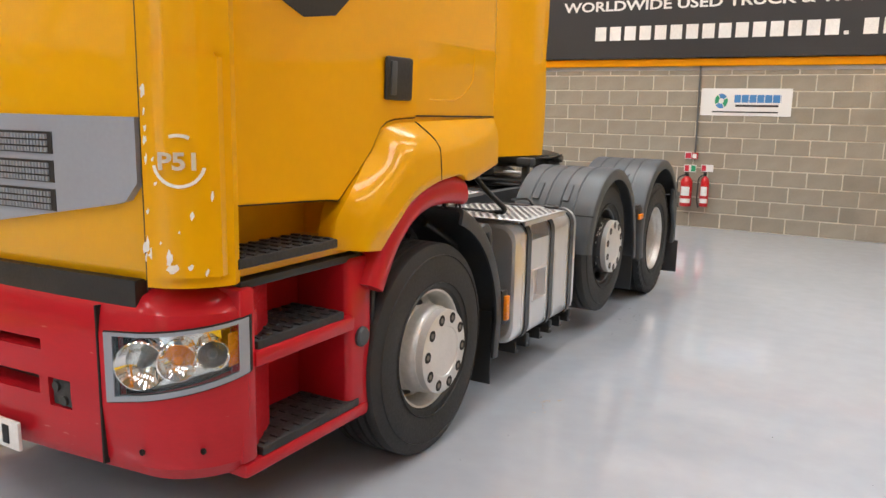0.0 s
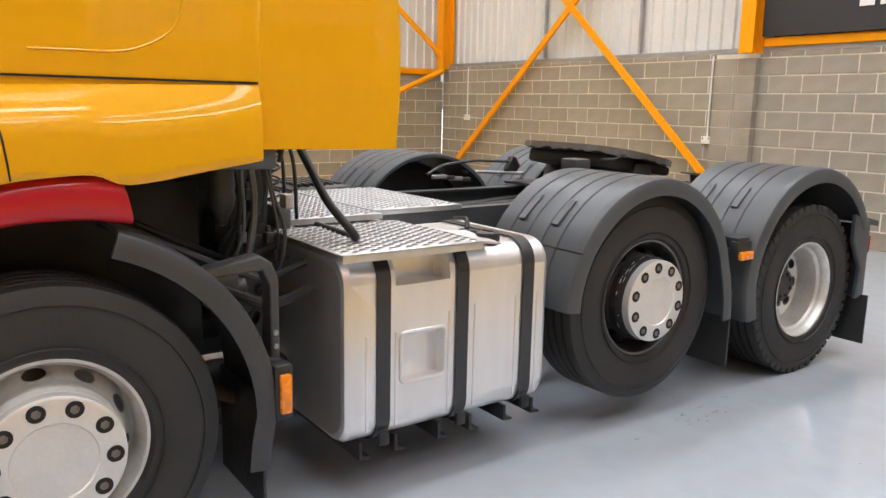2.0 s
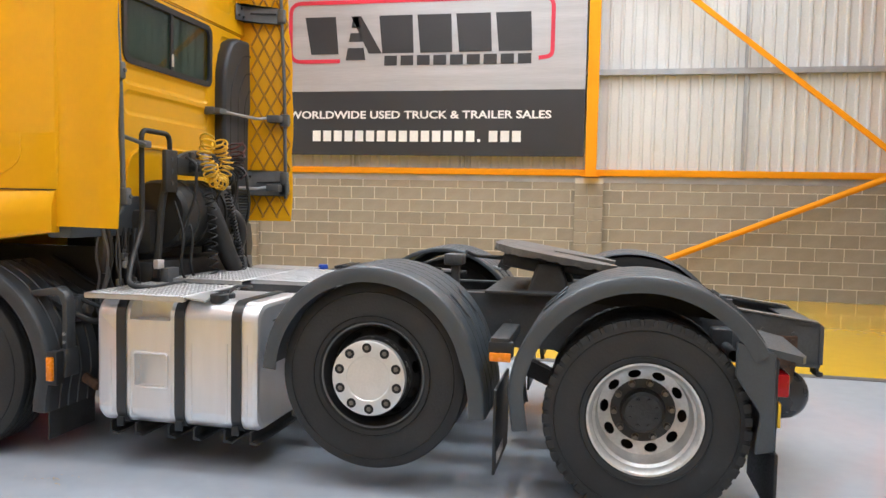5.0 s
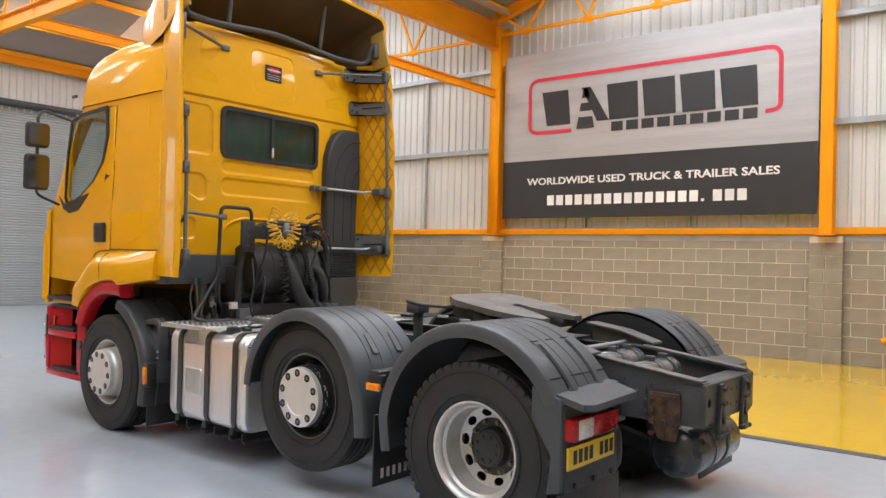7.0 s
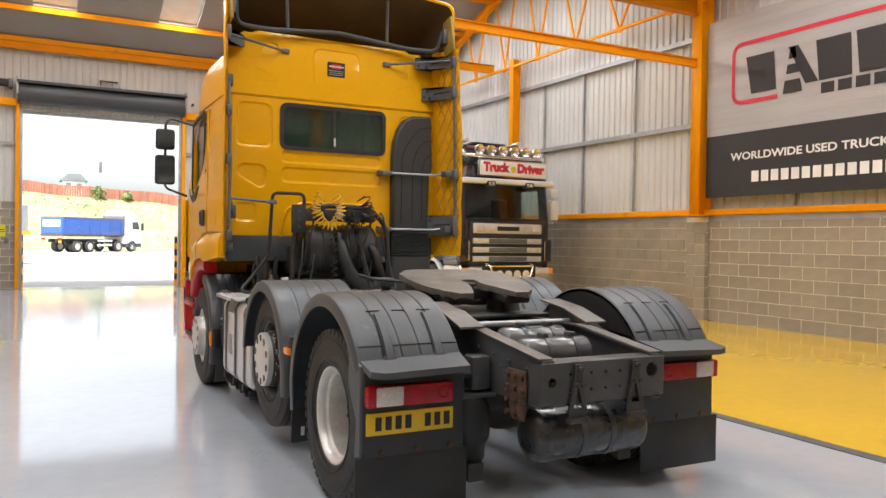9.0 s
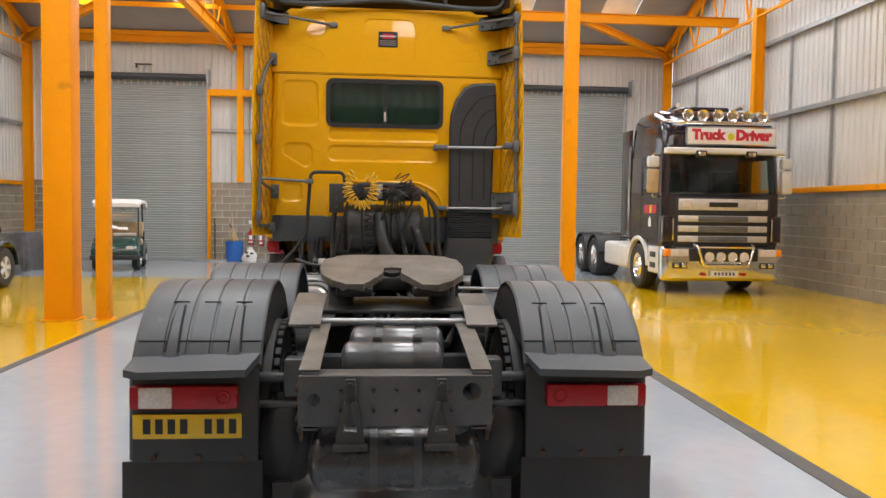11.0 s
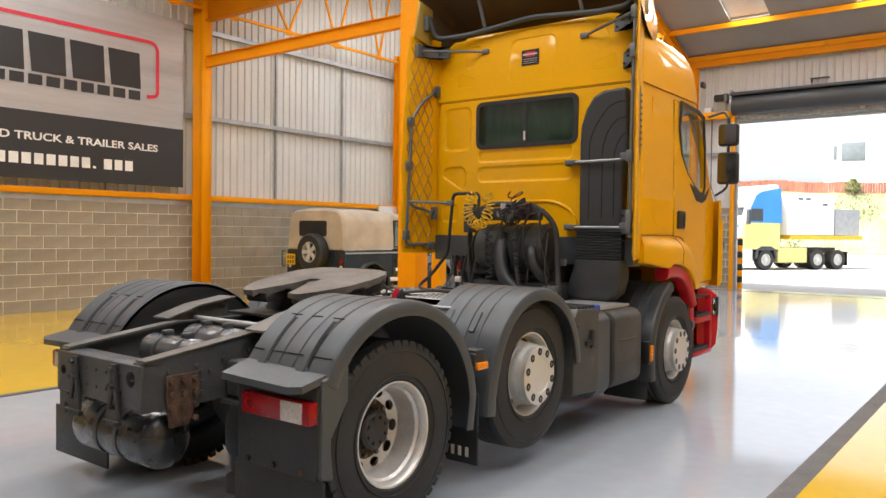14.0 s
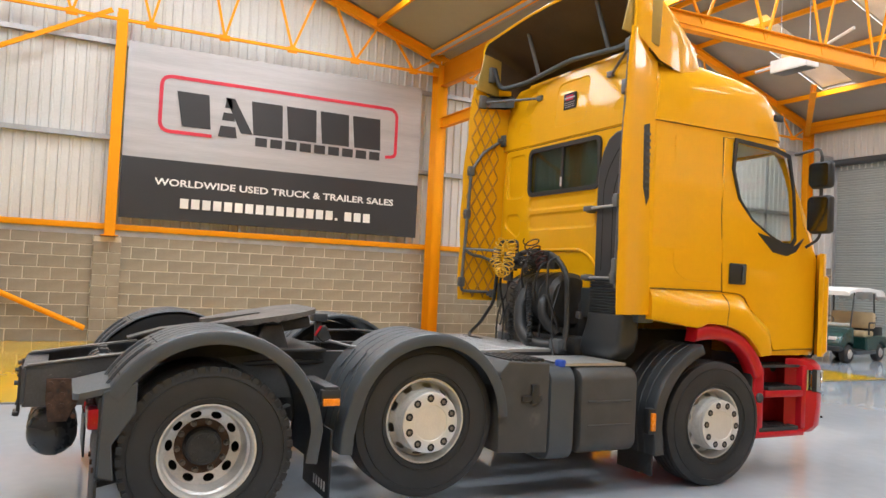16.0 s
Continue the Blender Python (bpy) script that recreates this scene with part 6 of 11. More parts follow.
def curl(axis, radius, turns, n=12):
    """A coil wound round a bent line."""
    P = [Vector(p) for p in axis]
    out = []
    total = int(turns * n)
    for k in range(total + 1):
        t = k / total * (len(P) - 1)
        i = min(int(t), len(P) - 2)
        p = P[i].lerp(P[i + 1], t - i)
        d = (P[min(i + 2, len(P) - 1)] - P[max(i - 1, 0)]).normalized()
        u = Vector((0, 1, 0))
        v = d.cross(u).normalized()
        a = 2 * math.pi * k / n
        rr = radius * (1 + 0.10 * math.sin(0.9 * k / n + 1.7) + 0.06 * math.sin(2.3 * k / n))
        out.append(p + rr * (math.cos(a) * u + math.sin(a) * v) + Vector((0, 0.012 * math.sin(1.3 * k / n), -0.012 * math.sin(0.7 * k / n))))
    return out


ax_ = [(-3.33 + 0.13 * math.cos(radians(62 - 304 * k / 24)), 4.49 + 0.05 * math.sin(k * 0.13), 1.855 + 0.155 * math.sin(radians(62 - 304 * k / 24))) for k in range(25)]
part("yellow_coil", tube(curl(ax_, 0.046, 21, 14), 0.0065, 6), GOLD, fr, "yellow coiled air hose")
ax_ = [(-3.66 + 0.10 * math.cos(radians(150 + 200 * k / 20)), 4.45 + 0.02 * math.sin(k * 0.3), 1.86 + 0.12 * math.sin(radians(150 + 200 * k / 20))) for k in range(21)]
part("black_coil", tube(curl(ax_, 0.05, 17, 14), 0.0075, 6), BLACK, fr, "black coiled air hose")
ax_ = [(-3.70 - 0.16 * k / 8, 4.47 - 0.006 * k, 2.00 - 0.03 * k) for k in range(9)]
part("red_coil", tube(curl(ax_, 0.062, 5.2, 18), 0.0065, 6), MAROON, fr, "open loops of a dark red coiled hose")
for x0, x1, z0, z1 in ((-3.22, -3.12, 1.86, 1.30), (-3.95, -4.02, 1.84, 1.22), (-3.58, -3.50, 1.86, 1.45), (-3.82, -3.70, 1.80, 1.36)):
    part("air_pipe", tube(bent([(x0, 4.36, z0), (x0, 4.44, z0 - 0.04), ((x0 + x1) / 2, 4.46, (z0 + z1) / 2), (x1, 4.36, z1)], 0.08), 0.011, 7), BLACK, fr, "black air pipe")
part("frame_bracket", box(-3.16, -3.02, 4.30, 4.335, 1.62, 1.90, 0.008), GRIMY, fr, "black perforated bracket")
for z in (1.68, 1.76, 1.84):
    part("bracket_hole", cyl("y", (-3.09, 0, z), 0.016, 4.333, 4.338, 10), PLASTIC, fr)
part("black_coil", tube(helix((-3.40, 4.44, 1.66), (-3.42, 4.46, 1.04), 0.034, 10, 12), 0.0055, 6), BLACK, fr, "black coiled cable hanging down")
part("black_coil", tube(helix((-3.66, 4.44, 1.62), (-3.80, 4.5, 1.05), 0.022, 24, 8), 0.007, 5), BLACK, fr, "black ribbed cable")
part("hand_rail", tube(bent([(-3.16, 4.28, 1.72), (-3.16, 4.27, 2.01), (-2.84, 4.27, 2.01), (-2.80, 4.30, 1.40), (-2.62, 4.34, 1.18), (-2.50, 4.40, 1.06), (-2.62, 4.46, 1.03), (-3.0, 4.48, 1.03)], 0.06), 0.017, 10), BLACK, TRUCK, "black bent tube hand rail")
part("label_box", box(-2.99, -2.92, 4.3, 4.34, 1.12, 1.18, 0.006), LENSWHITE, TRUCK)

# ---- wheels ----
def tyre_bm(w, lugs=False, r=0.512):
    h = w / 2
    prof = [(0.285, -h * 0.78), (0.30, -h * 0.92), (0.36, -h), (0.43, -h * 0.99), (0.475, -h * 0.93), (r - 0.006, -h * 0.84)]
    for k in range(5):
        c = -0.66 + 0.33 * k
        prof += [(r, h * (c - 0.10)), (r, h * (c + 0.10))] if k == 4 else [(r, h * (c - 0.10)), (r, h * (c + 0.12)), (r - 0.014, h * (c + 0.14)), (r - 0.014, h * (c + 0.21))]
    prof += [(r - 0.006, h * 0.84), (0.475, h * 0.93), (0.43, h * 0.99), (0.36, h), (0.30, h * 0.92), (0.285, h * 0.78)]
    b = lathe(prof, "x", (0, 0, 0), 72)
    for rr, hh in ((0.325, 1.0), (0.455, 0.975)):
        for s in (-1, 1):
            lathe([(rr - 0.003, s * h * hh * 0.97), (rr, s * h * hh + s * 0.003), (rr + 0.003, s * h * hh * 0.97)], "x", (0, 0, 0), 60, bm=b)
    if lugs:
        for k in range(46):
            a = 2 * math.pi * k / 46
            for s in (-1, 1):
                bx = box(s * h * 0.91 - 0.03, s * h * 0.91 + 0.003, -0.025, 0.025, r - 0.045, r + 0.0015, 0.005, 1)
                bmesh.ops.rotate(bx, verts=bx.verts, cent=(0, 0, 0), matrix=Matrix.Rotation(a, 3, "X"))
                merge(b, bx)
    return b


def nut_bm(r=0.0165, l=0.03):
    b = lathe([(0, l), (r * 0.8, l), (r, l * 0.8), (r, 0)], "x", (0, 0, 0), 6)
    lathe([(r * 1.25, 0), (r * 1.25, 0.004), (r, 0.006)], "x", (0, 0, 0), 12, bm=b)
    return b


T_STEER = finish("tyre", tyre_bm(0.315), RUBBER)
T_DRIVE = finish("tyre", tyre_bm(0.30, True), RUBBER)


def holed_band(r0, x0, r1, x1, along, across, bm):
    """A cone-shaped band of the wheel disc from radius r0 to r1 with ten oval hand holes."""
    length = math.hypot(r1 - r0, x1 - x0)
    flat = 0.5 * (r0 + r1)
    b = bmesh.new()
    loops = [[(flat + e * length / 2, 2 * math.pi * k / 80) for k in range(80)] for e in (1, -1)]
    for k in range(10):
        loops.append([(flat + across * math.cos(2 * math.pi * i / 16), 2 * math.pi * (k + 0.25) / 10 + along * math.sin(2 * math.pi * i / 16) / flat) for i in range(16)])
    edges = []
    for loop in loops:
        vs = [b.verts.new((0, r * math.cos(a), r * math.sin(a))) for r, a in loop]
        edges += [b.edges.new((vs[i], vs[(i + 1) % len(vs)])) for i in range(len(vs))]
    bmesh.ops.triangle_fill(b, use_beauty=True, edges=edges)
    for v in b.verts:
        r = math.hypot(v.co.y, v.co.z)
        t = (flat + length / 2 - r) / length
        new_r = r0 + (r1 - r0) * t
        v.co = Vector((x0 + (x1 - x0) * t, v.co.y * new_r / r, v.co.z * new_r / r))
    return merge(bm, b)


def rim_steer(mat_):
    prof = [(0.262, -0.13), (0.268, -0.02), (0.268, 0.09), (0.287, 0.115), (0.29, 0.128), (0.278, 0.126), (0.262, 0.10), (0.257, 0.03), (0.250, 0.025)]
    b = lathe(prof, "x", (0, 0, 0), 60)
    lathe([(0.254, 0.022), (0.250, 0.030), (0.247, 0.040)], "x", (0, 0, 0), 80, bm=b)
    holed_band(0.247, 0.040, 0.213, 0.092, 0.034, 0.024, b)
    lathe([(0.213, 0.092), (0.2115, 0.120), (0.211, 0.144), (0.206, 0.152), (0.203, 0.168), (0.0, 0.169)], "x", (0, 0, 0), 80, bm=b)
    lathe([(0.0, -0.1), (0.262, -0.1)], "x", (0, 0, 0), 40, bm=b)
    return finish("rim", b, mat_, 35)


def rim_drive(mat_):
    prof = [(0.262, -0.13), (0.268, 0.05), (0.287, 0.12), (0.29, 0.134), (0.279, 0.132), (0.264, 0.115), (0.260, 0.085), (0.246, 0.07), (0.240, 0.02), (0.234, -0.045)]
    b = lathe(prof, "x", (0, 0, 0), 60)
    lathe([(0.236, -0.042), (0.232, -0.050)], "x", (0, 0, 0), 80, bm=b)
    holed_band(0.232, -0.050, 0.168, -0.072, 0.034, 0.024, b)
    lathe([(0.168, -0.072), (0.10, -0.08)], "x", (0, 0, 0), 80, bm=b)
    return finish("rim", b, mat_, 35)


RIM_S, RIM_SB, RIM_D = rim_steer(RIMS), rim_steer(RIMBLACK), rim_drive(RIMS)
b = lathe([(0, 0.141), (0.118, 0.141), (0.122, 0.1455), (0.126, 0.146), (0.191, 0.144), (0.201, 0.138), (0.202, 0.088)], "x", (0, 0, 0), 48)
CAP = finish("hub_trim", b, CAPS, 30)
RIM_EDGE = finish("rim_edge", lathe([(0.2875, 0.120), (0.2915, 0.127), (0.289, 0.1325), (0.2805, 0.1305), (0.2795, 0.125)], "x", (0, 0, 0), 60), GREYPIPE, 30)
b = bmesh.new()
random.seed(23)
for k in range(30):
    a0, x0 = random.gauss(1.2, 1.0), random.choice((0.149, 0.141, 0.134))
    r0 = 0.2125 if x0 < 0.145 else 0.2095
    w, h = random.uniform(0.006, 0.022), random.uniform(0.002, 0.005)
    ring = []
    for i in range(8):
        t = 2 * math.pi * i / 8
        g = random.uniform(0.5, 1.2)
        a = a0 + w * g * math.cos(t) / r0
        ring.append(b.verts.new((x0 + h * g * math.sin(t), r0 * math.cos(a), r0 * math.sin(a))))
    b.faces.new(ring)
RIM_CHIPS = finish("chipped_paint", b, WHITE_CHIP)
NUT = finish("wheel_nut", nut_bm(), NUTS, 30)
NUT_RING = finish("nut_recess", lathe([(0.0265, 0.0), (0.0265, 0.0015), (0.020, 0.002), (0.0, 0.001)], "x", (0, 0, 0), 14), SEAM)
b = lathe([(0.128, -0.07), (0.126, 0.0), (0.112, 0.02), (0.108, 0.07), (0.092, 0.088), (0.0, 0.092)], "x", (0, 0, 0), 30)
for k in range(8):
    a = 2 * math.pi * k / 8
    cyl("x", (0, 0.072 * math.cos(a), 0.072 * math.sin(a)), 0.011, 0.08, 0.10, 6, bm=b)
HUBPLATE = lathe([(0.172, -0.079), (0.168, -0.072), (0.120, -0.073), (0.115, -0.085)], "x", (0, 0, 0), 48)
HUBCOVER = finish("hub_cover", b, GRIMY, 30)
DARKBACK = finish("brake_drum", lathe([(0, -0.16), (0.255, -0.16)], "x", (0, 0, 0), 30), SEAM)
RUSTPLATE = finish("hub_flange", HUBPLATE, RUST, 30)
GRIMEPLATE = RUSTPLATE.copy()
GRIMEPLATE.materials[0] = GRIMY


def place_part(name, data, parent, at_, rz=0.0, rx=0.0, label=""):
    ob = new(name, data)
    ob.parent = parent
    ob.location = Vector(at_)
    ob.rotation_euler = (rx, 0, rz)
    return tagged(ob, label)


def wheel(ax, s, drive, mat_rim, spin=0.0):
    o = ORIGIN[TRUCK.name]
    z = HUB[ax]
    x = CX + s * (1.09 if ax == AX1 and s > 0 else 1.07 if not drive else 1.085)
    rz = 0 if s > 0 else math.pi
    w = place_part("wheel", mat_rim, TRUCK, Vector((x, ax, z)) - o, rz, spin, "steel wheel rim" if drive else "steel wheel rim with a pale trim plate")
    place_part("tyre", T_DRIVE if drive else T_STEER, w, (0, 0, 0), label="worn black truck tyre")
    if drive:
        place_part("hub_cover", HUBCOVER, w, (-0.085, 0, 0), label="grimy hub cover")
        place_part("brake_drum", DARKBACK, w, (0, 0, 0))
        place_part("hub_flange", RUSTPLATE if s < 0 else GRIMEPLATE, w, (0, 0, 0), label="rust-stained hub flange" if s < 0 else "grimy hub flange")
        place_part("inner_tyre", T_DRIVE, w, (-0.33, 0, 0), label="inner tyre of the pair")
        for k in range(10):
            a = 2 * math.pi * (k + 0.5) / 10
            place_part("wheel_nut", NUT, w, (-0.075, 0.149 * math.cos(a), 0.149 * math.sin(a)))
    else:
        if mat_rim is RIM_SB:
            place_part("rim_edge", RIM_EDGE, w, (0, 0, 0), label="worn grey edge of the black rim")
            tagged(place_part("chipped_paint", RIM_CHIPS, w, (0, 0, 0), label="pale chips where the black paint has flaked"), kind="stuff")
        place_part("hub_trim", CAP, w, (0.068, 0, 0), label="pale alloy trim plate")
        for k in range(10):
            a = 2 * math.pi * (k + 0.5) / 10
            place_part("wheel_nut", NUT, w, (0.1855, 0.164 * math.cos(a), 0.164 * math.sin(a)))
            place_part("nut_recess", NUT_RING, w, (0.2125, 0.164 * math.cos(a), 0.164 * math.sin(a)))
    return w


for s in (1, -1):
    wheel(AX1, s, False, RIM_S, 0.25)
    wheel(AX2, s, False, RIM_SB if s > 0 else RIM_S, 0.05)
    wheel(AX3, s, True, RIM_D, 0.4)
for ax in (AX1, AX2, AX3):
    part("axle", merge(cyl("x", (0, ax, HUB[ax]), 0.075, CX - 0.95, CX + 0.95, 16), lathe([(0.0, -0.28), (0.14, -0.22), (0.19, -0.1), (0.20, 0.0), (0.19, 0.1), (0.14, 0.22), (0.0, 0.28)], "x", (CX, ax, HUB[ax]), 18)), GRIMY, TRUCK, "grimy black axle")

# ---- chassis ----
RAIL = 0.415
for s in (1, -1):
    x = CX + s * RAIL
    rows = []
    for y, lo, hi in ((1.95, 0.70, 1.03), (4.5, 0.70, 1.03), (6.3, 0.70, 1.03), (7.66, 0.69, 1.03), (8.40, 0.68, 0.935)):
        rows.append([(x + d, y, z) for d, z in ((-s * 0.075, lo), (0, lo), (0, hi), (-s * 0.075, hi), (-s * 0.075, hi - 0.01), (-s * 0.009, hi - 0.01), (-s * 0.009, lo + 0.01), (-s * 0.075, lo + 0.01))])
    rail = part("chassis_rail", loft(rows), CHASSIS, TRUCK, "dark grey chassis side rail", 25)
    for y in (4.6, 5.1, 5.5, 6.1, 6.6, 7.1, 7.6, 8.05):
        for z in (0.74, 0.80, 0.86):
            part("rail_bolt", cyl("x", (0, y, z), 0.012, *sorted((x, x + s * 0.014)), 6), CHASSIS, rail)
    def strip(ya, za, yb, zb, d0, d1, t):
        return loft([[(x + s * d, y, z + e) for d, e in ((d0, 0.0), (d1, 0.0), (d1, t), (d0, t))] for y, z in ((ya, za), (yb, zb))])
    part("rail_plate", strip(7.68, 1.032, 8.385, 0.941, -0.078, 0.012, 0.006), GREASE, rail, "worn top strip of the sloping rail end")
    ramp = strip(7.22, 1.150, 7.50, 1.112, -0.03, 0.135, 0.012)
    merge(ramp, strip(7.50, 1.112, 7.74, 1.040, -0.03, 0.135, 0.012))
    merge(ramp, prism([(7.24, 1.03), (7.66, 1.03), (7.70, 1.045), (7.50, 1.108), (7.24, 1.145)], "x", *sorted((x + s * 0.035, x + s * 0.05))))
    part("trailer_ramp", ramp, GREASE, rail, "worn flat guide ramp beside the coupling")
    for k in range(7):
        yb = 7.74 + 0.085 * k
        part("rail_bolt", cyl("x", (0, yb, 0.93 - 0.11 * (yb - 7.74) - (0.05 if k % 2 else 0)), 0.011, *sorted((x, x + s * 0.014)), 6), CHASSIS, rail)
    # rusty bolted bracket near the rear end
    br = part("rusty_bracket", prism([(8.08, 0.86), (8.27, 0.86), (8.27, 0.73), (8.25, 0.585), (8.14, 0.585), (8.08, 0.72)], "x", *sorted((x + s * 0.004, x + s * 0.022)), 0.003, 1), RUST, rail, "rusty bolted bracket plate")
    for y in (8.105, 8.175, 8.245):
        for z in (0.62, 0.69, 0.76, 0.83):
            if not (z < 0.65 and y > 8.2):
                part("bracket_bolt", cyl("x", (0, y, z), 0.016, *sorted((x + s * 0.02, x + s * 0.042)), 6), RUST, br)
    part("spring_bracket", merge(box(*sorted((x + s * 0.01, x + s * 0.14)), 7.78, 7.90, 0.70, 0.90, 0.02), tube([(x + s * 0.05, 7.86, 0.80), (x + s * 0.42, 7.86, 0.80)], 0.028, 10)), CHASSIS, rail, "dark bracket with a mudguard stay tube")
for s in (1, -1):
    b = lathe([(0.0, 0.27), (0.10, 0.27), (0.125, 0.30), (0.128, 0.38), (0.152, 0.42), (0.158, 0.50), (0.150, 0.60), (0.128, 0.645), (0.118, 0.66), (0.0, 0.66)], "z", (CX + s * 0.55, 7.80, 0), 28)
    part("air_spring", b, BLACK, TRUCK, "black rubber air spring beside the rail")
    part("spring_plate", box(*sorted((CX + s * 0.40, CX + s * 0.68)), 7.68, 7.92, 0.66, 0.685, 0.006), CHASSIS, TRUCK)
    # unseen arm and chamber, added to block light under the truck
    part("trailing_arm", loft([[(CX + s * 0.55 + dx, y, z + dz) for dx, dz in ((-0.05, -0.05), (0.05, -0.05), (0.05, 0.05), (-0.05, 0.05))] for y, z in ((6.72, 0.62), (7.0, 0.50), (7.4, 0.36), (7.95, 0.24))]), GRIMY, TRUCK, "unseen black trailing arm added to darken the underside")
    part("brake_chamber", merge(cyl("y", (CX + s * 0.60, 0, 0.62), 0.09, 7.02, 7.28, 18, 0.02), cyl("y", (CX + s * 0.60, 0, 0.62), 0.098, 7.13, 7.16, 18, 0.004)), GRIMY, TRUCK, "unseen brake chamber added to darken the underside")
# unseen block, added to keep light off the floor below the frame
part("silencer", box(CX - 0.34, CX + 0.34, 4.75, 5.55, 0.36, 0.66, 0.08, 3), GRIMY, TRUCK, "unseen block added under the frame to darken the floor")
for y, z in ((2.2, 0.75), (4.35, 0.8), (5.25, 0.8), (6.75, 0.8), (7.72, 0.8)):
    part("cross_member", box(CX - RAIL + 0.01, CX + RAIL - 0.01, y - 0.05, y + 0.05, z - 0.09, z + 0.09, 0.01), CHASSIS, TRUCK, "dark chassis cross member")
b = box(CX - RAIL - 0.012, CX + RAIL + 0.012, 8.39, 8.412, 0.70, 0.925, 0.004)
rear_cut = [cyl("y", (CX + 0.36, 0, 0.82), 0.028, 8.3, 8.5, 16), cyl("y", (CX - 0.335, 0, 0.85), 0.042, 8.3, 8.5, 20)]
for x in (-0.24, -0.24, 0.0, 0.1, 0.24, -0.1):
    for z in (0.77, 0.86):
        rear_cut.append(cyl("y", (CX + x, 0, z), 0.010, 8.3, 8.5, 8))
rear_cut = rear_cut[:2] + rear_cut[4:]
rear = part("rear_cross_member", merge(boolean(b, rear_cut), merge(box(CX - RAIL, CX + RAIL, 8.27, 8.405, 0.915, 0.927, 0.003), box(CX - RAIL, CX + RAIL, 8.3, 8.4, 0.70, 0.71, 0.003))), CHASSIS, TRUCK, "dark grey rear cross member with holes", 25)
for x in (CX + 0.20, CX - 0.20):
    hk = prism([(x - 0.022, 0.915), (x + 0.022, 0.915), (x + 0.030, 0.80), (x + 0.062, 0.665), (x + 0.062, 0.615), (x - 0.062, 0.615), (x - 0.062, 0.665), (x - 0.030, 0.80)], "y", 8.416, 8.436, 0.004, 1, holes=([(x, 0.79), (x + 0.030, 0.68), (x - 0.030, 0.68)],))
    box(x - 0.075, x + 0.075, 8.418, 8.452, 0.598, 0.628, 0.008, bm=hk)
    for bz, bd in ((0.89, 0.0), (0.805, 0.016), (0.805, -0.016), (0.613, 0.05), (0.613, -0.05)):
        cyl("y", (x + bd, 0, bz), 0.014, 8.432, 8.458, 6, bm=hk)
    part("hanger_bracket", hk, GRIMY, rear, "bolted black triangular hanger bracket")


def reservoir(x0, x1, y, z, r, label, straps, paint=None):
    n = 6
    prof = [(0, x0)] + [(r * math.sin(math.pi / 2 * k / n), x0 + r * 0.45 * (1 - math.cos(math.pi / 2 * k / n))) for k in range(1, n + 1)]
    prof += [(r * math.cos(math.pi / 2 * k / n), x1 - r * 0.45 * (1 - math.sin(math.pi / 2 * k / n))) for k in range(0, n)] + [(0, x1)]
    t = part("air_reservoir", lathe(prof, "x", (0, y, z), 32), paint or RESERVOIR, TRUCK, label)
    for sx in straps:
        part("reservoir_strap", merge(lathe([(r + 0.001, 0), (r + 0.005, 0), (r + 0.005, 0.035), (r + 0.001, 0.035)], "x", (sx, y, z), 32), box(sx - 0.005, sx + 0.04, y - 0.03, y + 0.03, z + r, z + r + 0.028, 0.005)), CHASSIS, t)
    return t


DARKTANK = material("black_tank_paint", (0.024, 0.025, 0.027), 0.28, vary=0.12, size=3, grain=9, bump=0.0, coat=0.4, rvary=0.04)
RESERVOIR = material("grey_tank_paint", (0.085, 0.090, 0.096), 0.24, vary=0.10, size=3, grain=9, bump=0.0, coat=0.5, rvary=0.03)
reservoir(CX - 0.25, CX + 0.27, 7.93, 0.895, 0.10, "shiny grey steel air reservoir between the rails", (CX + 0.07, CX - 0.13))
reservoir(CX - 0.27, CX + 0.24, 7.67, 0.925, 0.105, "shiny grey steel air reservoir between the rails", (CX + 0.06, CX - 0.15))
reservoir(CX - 0.40, CX + 0.40, 8.22, 0.50, 0.150, "large black air reservoir under the rear end", (CX + 0.08, CX - 0.12), DARKTANK)
part("rear_tube", cyl("x", (0, 7.52, 1.035), 0.02, CX - RAIL, CX + RAIL, 12), STEEL, TRUCK)
part("gearbox", merge(box(CX - 0.3, CX + 0.3, 3.3, 4.6, 0.5, 1.02, 0.08), merge(cyl("y", (CX, 0, 0.72), 0.07, 4.5, 7.3, 12), box(CX - 0.35, CX + 0.35, 1.95, 3.4, 0.55, 1.1, 0.08))), GRIMY, TRUCK, "grimy gearbox and propeller shaft")
random.seed(21)
for k in range(10):
    x = CX + random.uniform(-0.3, 0.3)
    pts = [(x, 4.5, 0.93), (x + random.uniform(-0.1, 0.1), 5.3, 0.96), (x + random.uniform(-0.1, 0.1), 6.0, 0.93), (x + random.uniform(-0.2, 0.2), 6.7, 0.97), (x, 7.5, 0.9)]
    part("chassis_pipe", tube(bent(pts, 0.3), random.uniform(0.009, 0.022), 7), GRIMY, TRUCK)

